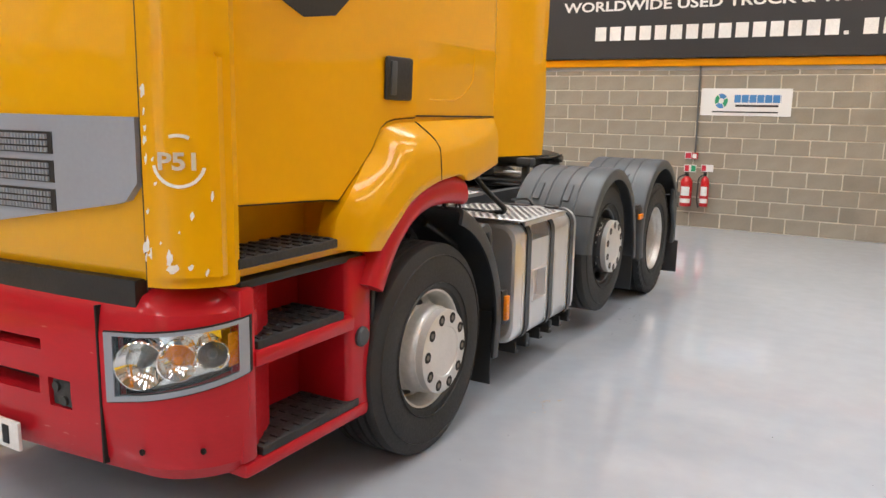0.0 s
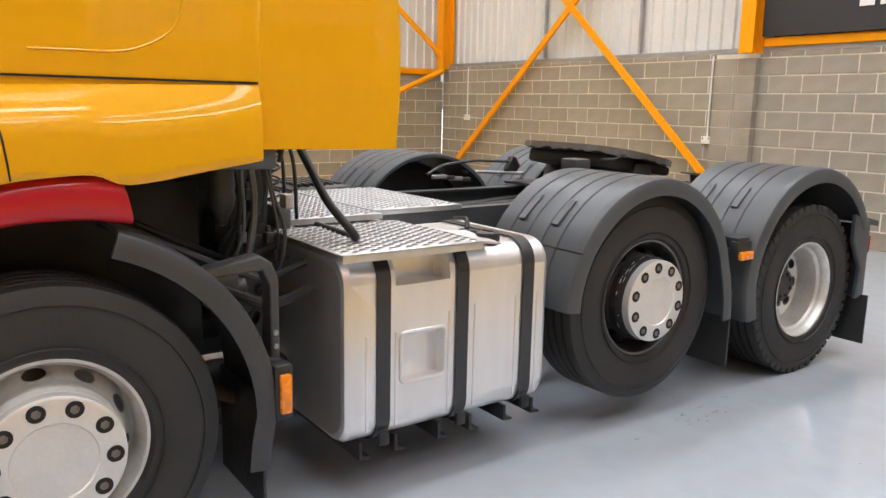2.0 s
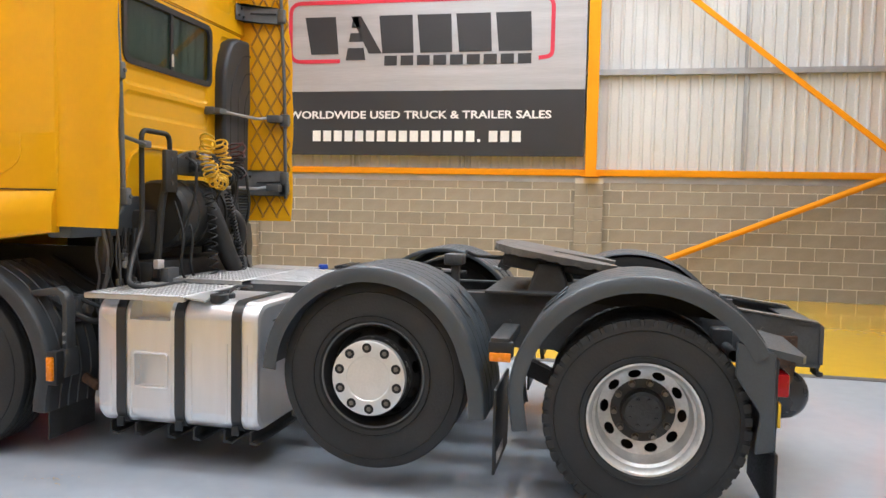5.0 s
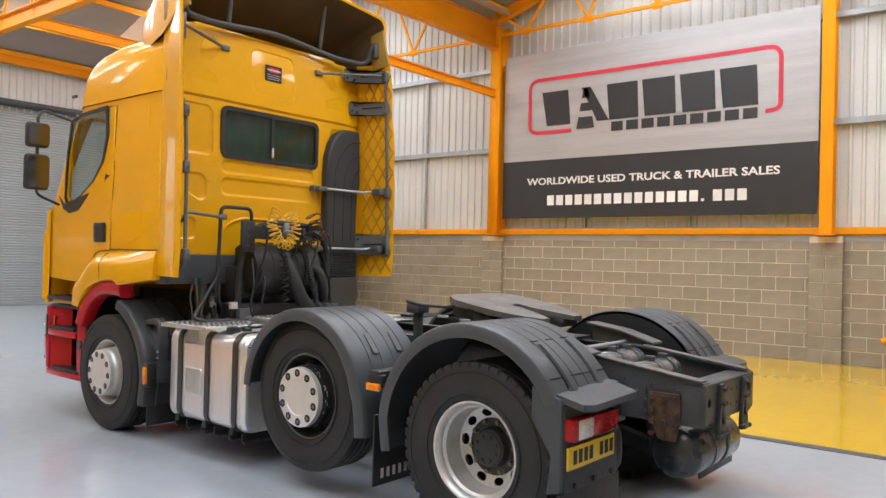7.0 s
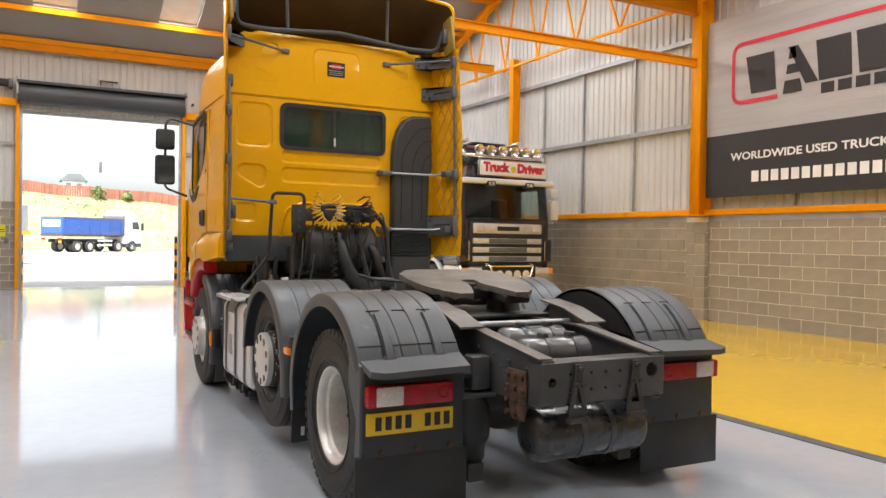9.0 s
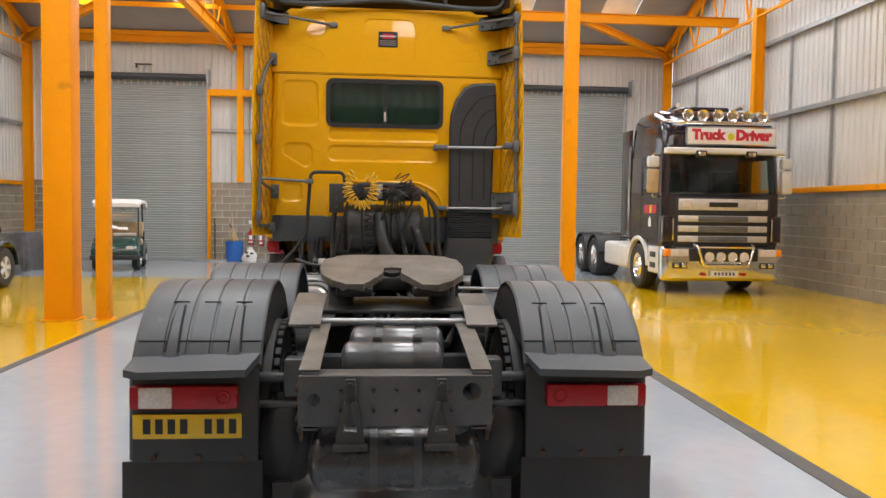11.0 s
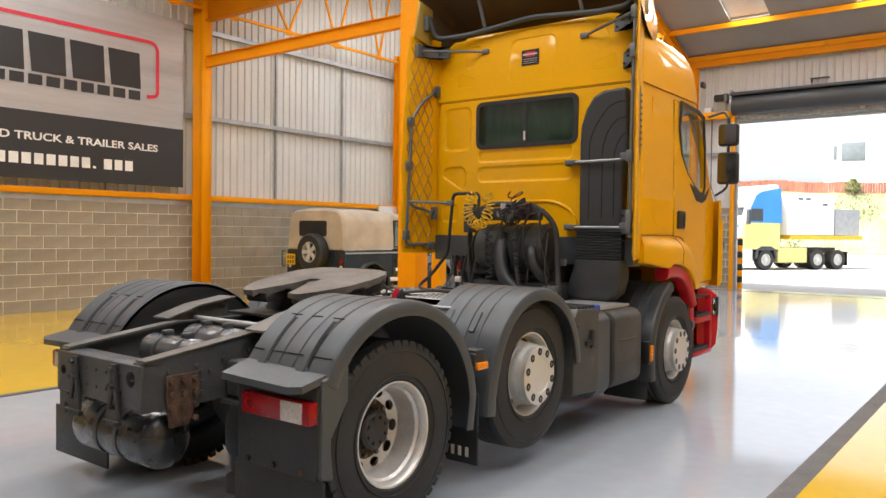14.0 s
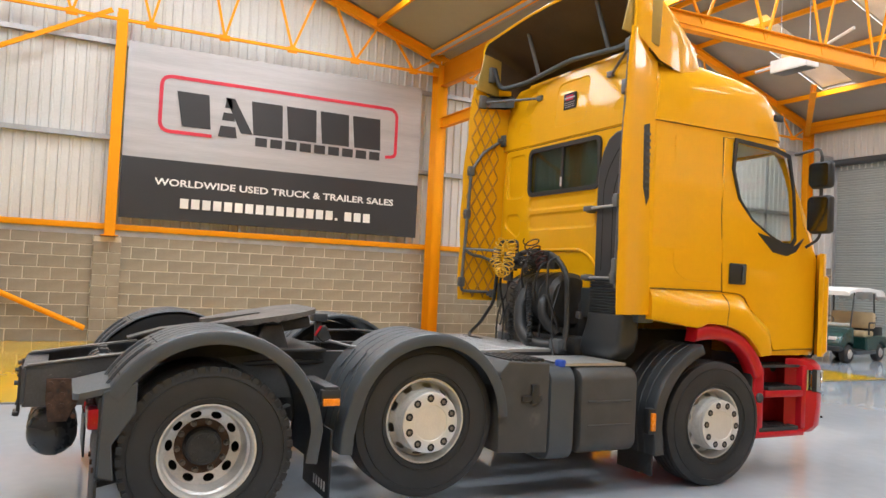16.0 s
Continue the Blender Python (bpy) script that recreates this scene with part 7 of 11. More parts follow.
# ---- fifth wheel ----
th = radians(9.5)
FW = Matrix.Translation((CX, 6.83, 1.285)) @ Matrix.Rotation(-th, 4, "X")
half = [(0.0, -0.36), (0.25, -0.36), (0.36, -0.32), (0.44, -0.22), (0.46, -0.05), (0.44, 0.16), (0.36, 0.33), (0.27, 0.42), (0.17, 0.42), (0.10, 0.25), (0.055, 0.12), (0.055, 0.02), (0.0, 0.0)]
poly = half + [(-u, v) for u, v in reversed(half[1:-1])]
random.seed(31)
ragged = []
for (u0, v0), (u1, v1) in zip(poly, poly[1:] + poly[:1]):
    n_ = max(1, int(math.hypot(u1 - u0, v1 - v0) / 0.035))
    for k in range(n_):
        t_ = k / n_
        ragged.append((u0 + (u1 - u0) * t_ + random.uniform(-0.005, 0.005), v0 + (v1 - v0) * t_ + random.uniform(-0.005, 0.005)))
b = prism(ragged, "z", -0.036, 0.0)
for v in b.verts:
    if v.co.z < -0.01:
        v.co.z += random.uniform(-0.016, 0.008)
fw = part("fifth_wheel", (bmesh.ops.transform(b, matrix=FW, verts=b.verts), b)[1], GREASE, TRUCK, "worn greasy fifth-wheel coupling plate", 30)
b = merge(box(-0.36, 0.36, -0.28, 0.10, -0.13, -0.04, 0.02), merge(box(-0.34, -0.12, 0.1, 0.36, -0.10, -0.04, 0.02), box(0.12, 0.34, 0.1, 0.36, -0.10, -0.04, 0.02)))
bmesh.ops.transform(b, matrix=FW, verts=b.verts)
part("coupling_body", b, GRIMY, fw, "black greasy coupling body")
b = cyl("z", (0, 0.04, 0), 0.05, -0.07, -0.015, 16)
bmesh.ops.transform(b, matrix=FW, verts=b.verts)
part("coupling_jaw", b, BLACK, fw)
for s in (1, -1):
    part("pedestal", prism([(6.58, 0.965), (7.08, 0.965), (6.96, 1.05), (6.90, 1.23), (6.76, 1.23), (6.70, 1.05)], "x", *sorted((CX + s * 0.24, CX + s * 0.40)), 0.02, 2), GRIMY, TRUCK, "grimy fifth-wheel pedestal")
part("slider_plate", box(CX - 0.5, CX + 0.5, 6.45, 7.20, 1.036, 1.056, 0.004), GRIMY, TRUCK)
part("release_handle", tube(bent([(CX + 0.3, 6.55, 1.25), (CX + 0.56, 6.40, 1.27), (CX + 0.66, 6.36, 1.30)], 0.05), 0.011, 8), GRIMY, fw, "black release handle")
part("release_handle", tube(bent([(CX - 0.3, 6.45, 1.12), (CX - 0.75, 6.35, 1.10), (CX - 0.80, 6.31, 1.10), (CX - 0.72, 6.29, 1.10)], 0.02), 0.011, 8), STEEL, fw, "steel pull handle")
lever = part("release_lever", prism([(6.40, 1.13), (6.45, 1.23), (6.475, 1.22), (6.52, 1.15), (6.47, 1.10)], "x", -4.055, -4.005, 0.008, 1), GRIMY, TRUCK, "black lever housing by the coupling with a dull red back")
part("red_face", prism([(6.478, 1.222), (6.484, 1.222), (6.528, 1.152), (6.522, 1.150)], "x", -4.05, -4.01), REDWORN, lever, "dull red plate")
part("lever_rod", tube(bent([(-4.03, 6.44, 1.19), (-4.10, 6.20, 1.20), (-4.14, 5.95, 1.17), (-4.08, 5.80, 1.12)], 0.06), 0.010, 7), GRIMY, lever, "thin black rod")
for k in range(4):
    part("lever_link", box(-4.12 + 0.035 * k, -4.095 + 0.035 * k, 6.05 - 0.09 * k, 6.16 - 0.09 * k, 1.06 + 0.012 * k, 1.085 + 0.012 * k, 0.005), STEEL if k % 2 else GRIMY, lever)
part("lamp_post", merge(box(CX + 0.36, CX + 0.42, 6.22, 6.27, 0.96, 1.25, 0.008), box(CX + 0.33, CX + 0.46, 6.18, 6.3, 1.2, 1.27, 0.012)), CHASSIS, TRUCK, "small bracket on the chassis")

# ---- mudguards ----


def guard(cy, cz, r, a0, a1, extra0=(), extra1=(), x0=0.655, x1=1.285, name="mudguard"):
    """An arched plastic mudguard with raised ridges along it and a turned-down outer lip."""
    pts = []
    for k in range(27):
        a = radians(a0 + (a1 - a0) * k / 26)
        pts.append((cy + r * math.cos(a), cz + r * math.sin(a)))
    pts = list(extra0) + pts + list(extra1)
    n = len(pts)
    rows = []
    w = x1 - x0
    sect = [(x1 - 0.002, -0.085), (x1, -0.08), (x1 - 0.002, -0.022), (x1 - 0.010, -0.008), (x1 - 0.026, -0.001), (x1 - 0.045, 0.0)]
    for c in (0.25, 0.42, 0.60, 0.80):
        m = x1 - w * c
        sect += [(m + 0.010, 0.0), (m + 0.006, -0.006), (m - 0.006, -0.006), (m - 0.010, 0.0)]
    sect += [(x0 + 0.01, 0.0), (x0, -0.01), (x0, -0.03), (x0 + 0.01, -0.016)]
    sect += [(x1 - 0.04, -0.016), (x1 - 0.02, -0.03), (x1 - 0.018, -0.08)]
    for i, (y, z) in enumerate(pts):
        p, q = pts[max(i - 1, 0)], pts[min(i + 1, n - 1)]
        d = Vector((q[0] - p[0], q[1] - p[1])).normalized()
        nrm = Vector((d.y, -d.x)) if (d.y * (y - cy) - d.x * (z - cz)) > 0 else Vector((-d.y, d.x))
        rows.append([(CX + x, y + nrm.x * h, z + nrm.y * h) for x, h in sect])
    return loft(rows)


def strap(cy, cz, r, a0, a1, x, w=0.022, h=0.010):
    rows = []
    for k in range(9):
        a = radians(a0 + (a1 - a0) * k / 8)
        ww = w * (0.8 + 0.5 * k / 8)
        rows.append([(CX + x + dx, cy + (r + o) * math.cos(a), cz + (r + o) * math.sin(a)) for dx, o in ((-ww, -0.004), (ww, -0.004), (ww * 0.8, h), (-ww * 0.8, h))])
    return loft(rows)


def tabs(cy, cz, r, angs, xs, ln=0.16, hw=0.024):
    b = bmesh.new()
    for a in angs:
        for x in xs:
            bx = box(x - hw, x + hw, -ln / 2, ln / 2, r - 0.002, r + 0.008, 0.003, 1)
            m = Matrix.Translation((CX, cy, cz)) @ Matrix.Rotation(radians(a - 90), 4, "X")
            bmesh.ops.transform(bx, matrix=m, verts=bx.verts)
            merge(b, bx)
    return b


for s in (1, -1):
    fix = (lambda b: b) if s > 0 else mirror
    g2 = part("mudguard", fix(guard(AX2 - 0.01, 0.645, 0.60, 178, 14, extra1=((6.555, 0.70), (6.575, 0.60), (6.585, 0.47)))), PLASTIC, TRUCK, "grey plastic mudguard with raised ridges", 32)
    part("guard_joint", fix(tube([(CX + 0.66, 5.415, 0.93), (CX + 1.289, 5.415, 0.93)], 0.004, 6)), SEAM, g2)
    g3 = part("mudguard", fix(guard(AX3 - 0.02, 0.575, 0.675, 176, 28, extra0=((6.72, 0.42), (6.705, 0.52)))), PLASTIC, TRUCK, "grey plastic mudguard with raised ridges", 32)
    for c in (0.82, 1.05):
        part("guard_tab", fix(tabs(AX2 - 0.01, 0.645, 0.60, (134,), (c,))), PLASTIC, g2)
    for c in (0.82, 1.05):
        part("guard_tab", fix(tabs(AX2 - 0.01, 0.645, 0.60, (40,), (c,))), PLASTIC, g2)
    for c in (0.79, 1.09):
        # dark outline below the strap: the shade at its edges, put into colour
        part("strap_groove", fix(strap(AX3 - 0.02, 0.575, 0.675, 58, 29, c, 0.033, 0.002)), SEAM, g3, "dark outline in place of the shade round the strap")
        part("guard_strap", fix(strap(AX3 - 0.02, 0.575, 0.675, 57, 29, c, 0.024, 0.014)), PLASTIC, g3, "narrow moulded strap")
        part("strap_foot", fix(tabs(AX3 - 0.02, 0.575, 0.675, (30.5,), (c,), 0.05, 0.042)), PLASTIC, g3)
    for c in (0.78, 0.94, 1.10):
        # thin dark bars that stand for the shade at the moulded step edges
        part("guard_bar", fix(tabs(AX3 - 0.02, 0.575, 0.671, (60.5,), (c,), 0.008, 0.042)), SEAM, g3, "dark line in place of a shaded edge across the mudguard")
    part("guard_seam", fix(tube([(CX + x, AX3 - 0.02 + 0.677 * math.cos(radians(38)), 0.575 + 0.677 * math.sin(radians(38))) for x in (0.66, 1.26)], 0.003, 6)), SEAM, g3)
    for c in (0.82, 1.05):
        part("guard_tab", fix(tabs(AX3 - 0.02, 0.575, 0.675, (132,), (c,))), PLASTIC, g3)
    # front mudguard behind the steered wheel, with its flap
    g1 = part("mudguard", fix(guard(AX1, 0.50, 0.71, 72, 0, extra1=((3.985, 0.40), (3.975, 0.30)), x0=0.80, x1=1.27)), FRONTGUARD, TRUCK, "dark plastic mudguard behind the front wheel", 32)
    fl_ = bmesh.new()
    box(CX + 0.80, CX + 1.22, 3.955, 3.967, 0.13, 0.55, 0.004, bm=fl_)
    part("mud_flap", fix(fl_), BLACK, g1, "black rubber mud flap")
    lamp = part("side_marker", fix(box(CX + 1.268, CX + 1.292, 4.0, 4.04, 0.50, 0.64, 0.006)), AMBER, g1, "amber side marker lamp")
    part("marker_bracket", fix(box(CX + 1.2, CX + 1.27, 3.985, 4.055, 0.47, 0.67, 0.01)), BLACK, g1)
    part("side_marker", fix(box(CX + 1.27, CX + 1.295, 6.60, 6.71, 0.78, 0.825, 0.006)), AMBER, g2, "amber side marker lamp")
    part("marker_bracket", fix(merge(box(CX + 0.75, CX + 1.27, 6.60, 6.70, 0.84, 0.90, 0.01), box(CX + 1.22, CX + 1.275, 6.59, 6.72, 0.80, 0.88, 0.01))), BLACK, g2, "black cross bracket")
    fl_ = box(CX + 0.68, CX + 1.24, 6.62, 6.635, 0.17, 0.62, 0.004)
    flap2 = part("mud_flap", fix(fl_), BLACK, g2, "black rubber mud flap with a white mark")
    for k in range(5):
        part("white_bar", fix(box(CX + 0.93 + 0.055 * k, CX + 0.955 + 0.055 * k, 6.635, 6.638, 0.215, 0.275)), INKWHITE, flap2)
    # rear: shelf, lamp, flap
    sh = part("rear_shelf", fix(loft([[(CX + x, y, z) for x, y, z in ((0.66, 7.93, 0.905), (1.265, 7.93, 0.89), (1.27, 8.10, 0.855), (1.20, 8.13, 0.848), (0.70, 8.13, 0.86))], [(CX + x, y, z + 0.035) for x, y, z in ((0.66, 7.93, 0.905), (1.265, 7.93, 0.89), (1.27, 8.10, 0.855), (1.20, 8.13, 0.848), (0.70, 8.13, 0.86))]])), PLASTIC, g3, "grey plastic shelf over the tail lamp")
    part("rear_panel", fix(box(CX + 0.66, CX + 1.265, 7.965, 8.0, 0.40, 0.87, 0.015)), TAILPLASTIC, g3, "scuffed black plastic rear panel")
    part("tail_flap", fix(box(CX + 0.64, CX + 1.31, 7.985, 8.0, 0.10, 0.42, 0.004)), BLACK, g3, "black rubber mud flap")
    for x in (0.75, 0.95, 1.16):
        part("flap_bolt", fix(cyl("y", (CX + x, 0, 0.44), 0.016, 8.0, 8.012, 8)), RUST, g3)
    part("guard_side", fix(prism([(7.80, 0.95), (7.98, 0.90), (7.99, 0.42), (7.90, 0.40), (7.92, 0.60), (7.80, 0.78)], "x", CX + 1.245, CX + 1.28, 0.008, 1)), PLASTIC, g3, "grey plastic side skirt")
    lx0, lx1 = CX + 0.755, CX + 1.262
    tl = part("tail_lamp", fix(box(lx0, lx1, 7.985, 8.05, 0.685, 0.80, 0.014)), LENSRED, g3, "red and white tail lamp")
    part("reverse_lens", fix(box(CX + 1.06, CX + 1.215, 8.046, 8.056, 0.693, 0.793, 0.006)), LENSWHITE, tl, "white reversing lens")
    part("round_lens", fix(lathe([(0.022, 0.0), (0.026, 0.004), (0.032, 0.005), (0.036, 0.0)], "y", (CX + 0.82, 8.05, 0.743), 20)), LENSRED, tl)
pl = part("rear_number_plate", box(CX + 0.74, CX + 1.255, 8.002, 8.016, 0.535, 0.655, 0.004), PLATEY, TRUCK, "yellow rear number plate")
for k in range(8):
    if k != 4:
        part("plate_bar", box(CX + 1.205 - 0.058 * k, CX + 1.17 - 0.058 * k, 8.015, 8.019, 0.56, 0.632), INK, pl)

# ---- near side: aluminium fuel tank with straps, walkway plates ----
NX0, NX1 = CX + 0.52, CX + 1.215
TY0, TY1 = 4.28, 5.29


STRAP = material("black_strap", (0.022, 0.023, 0.025), 0.34, vary=0.1, size=6, coat=0.2, bump=0.02, rvary=0.03)


def tank_ring(y, d=0.0):
    return [(x, y, z) for x, z in rrect(NX0 + d, NX1 - d, 0.265 + d, 1.0 - d, 0.10, 6)]


b = loft([tank_ring(TY0, 0.03), tank_ring(TY0 + 0.006, 0.012), tank_ring(TY0 + 0.03, 0.0), tank_ring(TY1 - 0.03, 0.0), tank_ring(TY1 - 0.006, 0.012), tank_ring(TY1, 0.03)])
b = boolean(b, [box(NX1 - 0.06, NX1 + 0.1, 4.525, 4.735, 0.49, 0.69), box(NX1 - 0.12, NX1 + 0.1, 4.50, 4.755, 0.88, 1.1)])
tank = part("fuel_tank", b, ALU, TRUCK, "brushed aluminium fuel tank with black straps", 30)
for y0, y1, z0, z1 in ((4.525, 4.735, 0.49, 0.69),):
    part("step_rim", tube([(NX1 + 0.002, y, z) for y, z in rrect(y0, y1, z0, z1, 0.02)], 0.008, 8, closed=True), ALU, tank)
for y in (4.445, 4.815, 5.165):
    ring_ = [(x, z) for x, z in rrect(NX0 - 0.004, NX1 + 0.004, 0.261, 1.004, 0.104, 6)]
    rows = []
    for x, z in ring_ + ring_[:1]:
        d = Vector((x - (NX0 + NX1) / 2, z - 0.64))
        rows.append([(x, y - 0.030, z), (x, y + 0.030, z), (x + d.x * 0.014, y + 0.030, z + d.y * 0.014), (x + d.x * 0.014, y - 0.030, z + d.y * 0.014)])
    st = part("tank_strap", loft(rows, caps=False), STRAP, tank, "black rubber-lined tank strap")
    part("strap_buckle", box(NX1 + 0.0, NX1 + 0.02, y - 0.022, y + 0.022, 0.255, 0.31, 0.005), BLACK, st)
    for d in (-0.09, 0.07):
        part("tank_foot", prism([(y + d, 0.27), (y + d + 0.012, 0.27), (y + d + 0.012, 0.215), (y + d + 0.05, 0.205), (y + d + 0.05, 0.195), (y + d, 0.2)], "x", NX0 + 0.1, NX1 - 0.02), BLACK, st, "black bent support foot")
for y, z1 in ((4.375, 0.70), (4.505, 0.70), (4.755, 0.75), (4.885, 0.76), (5.105, 0.77), (5.225, 0.77)):
    part("weld_strip", box(NX1 - 0.002, NX1 + 0.0035, y - 0.006, y + 0.006, 0.32, z1, 0.002), ALU, tank)
part("filler_cap", merge(lathe([(0.0, 0.055), (0.045, 0.055), (0.052, 0.05), (0.054, 0.02), (0.05, 0.015), (0.05, 0.0)], "z", (NX1 - 0.09, 5.01, 0.985), 10), box(NX1 - 0.12, NX1 - 0.06, 5.0, 5.02, 1.035, 1.046, 0.004)), BLACK, tank, "black tank cap")
part("sender_unit", merge(cyl("z", (NX1 - 0.22, 5.0, 0), 0.04, 0.99, 1.03, 16, 0.006), tube(bent([(NX1 - 0.22, 5.0, 1.03), (NX1 - 0.26, 5.03, 1.07), (NX1 - 0.4, 5.06, 1.05)], 0.03), 0.01, 6)), BLACK, tank)


def chequer(x0, x1, y0, y1, z, t=0.025):
    b = box(x0, x1, y0, y1, z - 0.006, z, 0.002, 1)
    box(x1 - 0.006, x1, y0, y1, z - t, z, bm=b)
    box(x0, x0 + 0.006, y0, y1, z - t, z, bm=b)
    return b


def dimples(x0, x1, y0, y1, z, plate, pitch=0.047):
    """Raised rims round punched holes, in staggered rows."""
    rims, wells = bmesh.new(), bmesh.new()
    nx, ny = int((x1 - x0 - 0.03) / pitch), int((y1 - y0 - 0.02) / (pitch * 0.8))
    for b, r0, r1, h0, h1 in ((rims, 0.0165, 0.0105, 0.0002, 0.006), (wells, 0.0125, 0.0, 0.0068, 0.0022)):
        for i in range(nx):
            for j in range(ny):
                cx = x0 + 0.015 + (i + (0.72 if j % 2 else 0.28)) * (x1 - x0 - 0.03) / nx
                cy = y0 + 0.01 + (j + 0.5) * (y1 - y0 - 0.02) / ny
                lo = [b.verts.new((cx + r0 * math.cos(k * math.pi / 4), cy + r0 * math.sin(k * math.pi / 4), z + h0)) for k in range(8)]
                if r1:
                    hi = [b.verts.new((cx + r1 * math.cos(k * math.pi / 4), cy + r1 * math.sin(k * math.pi / 4), z + h1)) for k in range(8)]
                    for k in range(8):
                        b.faces.new((lo[k], lo[(k + 1) % 8], hi[(k + 1) % 8], hi[k]))
                else:
                    b.faces.new(lo)
    tagged(part("dimple_pattern", rims, PLATE, plate, "", 60), kind="stuff")
    tagged(part("hole_pattern", wells, WELL, plate, "dark punched holes"), kind="stuff")


WELL = material("dark_hole", (0.06, 0.06, 0.062), 0.6, vary=0.2, size=8)
PLATE = material("aluminium_tread_plate", (0.60, 0.60, 0.59), 0.40, metal=0.75, vary=0.10, size=6, grain=30, bump=0.0, stain=(0.36, 0.35, 0.33), amount=0.12, spots=6)
for px0, px1, py0, py1, pz, pt, lab in ((CX + 0.62, CX + 1.275, 4.245, 4.87, 1.03, 0.03, "aluminium tread plate over the tank"), (CX - 0.42, CX + 0.53, 4.33, 4.85, 1.05, 0.025, "aluminium tread plate between the rails"), (CX - 0.52, CX + 0.42, 4.865, 5.40, 1.05, 0.025, "aluminium tread plate between the rails")):
    wp = part("walkway_plate", chequer(px0, px1, py0, py1, pz, pt), PLATE, TRUCK, lab, 60)
    dimples(px0, px1, py0, py1, pz, wp)
bent_tip = loft([[(CX + x, y, z + d) for x, y, z in ((0.98, 4.872, 1.024), (1.262, 4.872, 1.02), (1.245, 4.985, 1.002), (1.03, 4.965, 1.026))] for d in (0.0, 0.008)])
part("plate_tip", bent_tip, PLATE, TRUCK, "bent-down tip of the tread plate")
for y in (4.36, 4.80):
    part("plate_bracket", box(CX + 0.5, CX + 1.18, y, y + 0.03, 0.99, 1.024, 0.003), STEEL, TRUCK)

# ---- far side: catalyst box, AdBlue and second tank ----
OX = CX - 1.27
TANKGREY = material("dusty_grey_plastic", (0.055, 0.053, 0.05), 0.55, vary=0.18, size=5, grain=90, bump=0.25, stain=(0.10, 0.095, 0.085), amount=0.2, spots=4)


def far_ring(y, d):
    return [(x, y, z) for x, z in rrect(OX + 0.02 + d, OX + 0.65 - d, 0.345 + d, 0.985 - d, 0.09, 5)]


b = loft([far_ring(4.16, 0.03), far_ring(4.165, 0.01), far_ring(4.19, 0), far_ring(4.66, 0), far_ring(4.685, 0.01), far_ring(4.69, 0.03)])
t2 = part("side_tank", b, TANKGREY, TRUCK, "dusty grey moulded side tank", 30)
for z in (0.56, 0.74):
    part("moulded_rib", box(OX + 0.012, OX + 0.03, 4.22, 4.63, z - 0.008, z + 0.008, 0.005), TANKGREY, t2)
b = loft([[(x, y, z) for x, z in rrect(OX + 0.05 + d, OX + 0.62 - d, 0.30 + d, 1.0 - d, 0.12, 6)] for y, d in ((4.725, 0.02), (4.74, 0.0), (4.95, 0.0), (4.965, 0.02))])
ad = part("additive_tank", b, PLASTIC, TRUCK, "slim grey tank with a blue cap", 30)
BLUE = material("blue_plastic", (0.02, 0.07, 0.42), 0.4, vary=0.08)
part("blue_cap", lathe([(0.0, 0.05), (0.035, 0.05), (0.042, 0.04), (0.042, 0.0)], "z", (OX + 0.16, 4.80, 0.99), 12), BLUE, ad, "blue filler cap")
b = prism([(4.98, 0.38), (5.40, 0.40), (5.40, 0.97), (5.33, 1.05), (4.98, 1.03)], "x", OX + 0.03, OX + 0.60, 0.012, 2)
bx = part("battery_box", b, TANKGREY, TRUCK, "dusty grey battery box with a latch", 30)
part("box_latch", merge(box(OX + 0.005, OX + 0.035, 5.08, 5.14, 0.74, 0.88, 0.008), box(OX + 0.01, OX + 0.03, 5.05, 5.22, 0.76, 0.80, 0.006)), BLACK, bx)
for k in range(6):
    part("lid_rib", box(OX + 0.05, OX + 0.5, 5.02 + 0.055 * k, 5.045 + 0.055 * k, 1.04, 1.062, 0.004), BLACK, bx)
part("far_walkway", chequer(CX - 1.14, CX - 0.60, 4.20, 4.78, 1.015, 0.02), PLATE, TRUCK, "aluminium plate over the side tank")

# behind the front wheel: guard bracket, cab strut, frame plate with bolts, hoses and plugs
part("guard_bracket", merge(prism([(3.80, 1.01), (3.98, 1.04), (4.025, 1.01), (4.05, 0.95), (4.05, 0.66), (4.015, 0.66), (4.015, 0.93), (3.99, 0.985), (3.80, 0.975)], "x", CX + 1.09, CX + 1.17, 0.008, 2), box(CX + 1.06, CX + 1.18, 4.0, 4.05, 0.50, 0.67, 0.008)), CHASSIS, TRUCK, "dark curved bracket of the front mudguard")
for z in (0.71, 0.76):
    part("bracket_bolt", cyl("x", (0, 4.032, z), 0.010, CX + 1.168, CX + 1.180, 6), STEEL, TRUCK)
part("cab_strut", lathe([(0.0, 1.08), (0.02, 1.09), (0.032, 1.13), (0.05, 1.16), (0.054, 1.19), (0.05, 1.22), (0.054, 1.25), (0.05, 1.28), (0.054, 1.31), (0.05, 1.40), (0.0, 1.41)], "z", (CX + 0.75, 4.0, 0), 20), CHASSIS, TRUCK, "dark cab suspension strut")
fp = part("frame_plate", prism([(4.02, 0.58), (4.26, 0.56), (4.27, 0.98), (4.10, 1.06), (4.03, 0.98)], "x", CX + 0.60, CX + 0.615, 0.004, 1, holes=([(4.17 + 0.03 * math.cos(k * math.pi / 6), 0.66 + 0.03 * math.sin(k * math.pi / 6)) for k in range(12)],)), CHASSIS, TRUCK, "dark bolted frame plate")
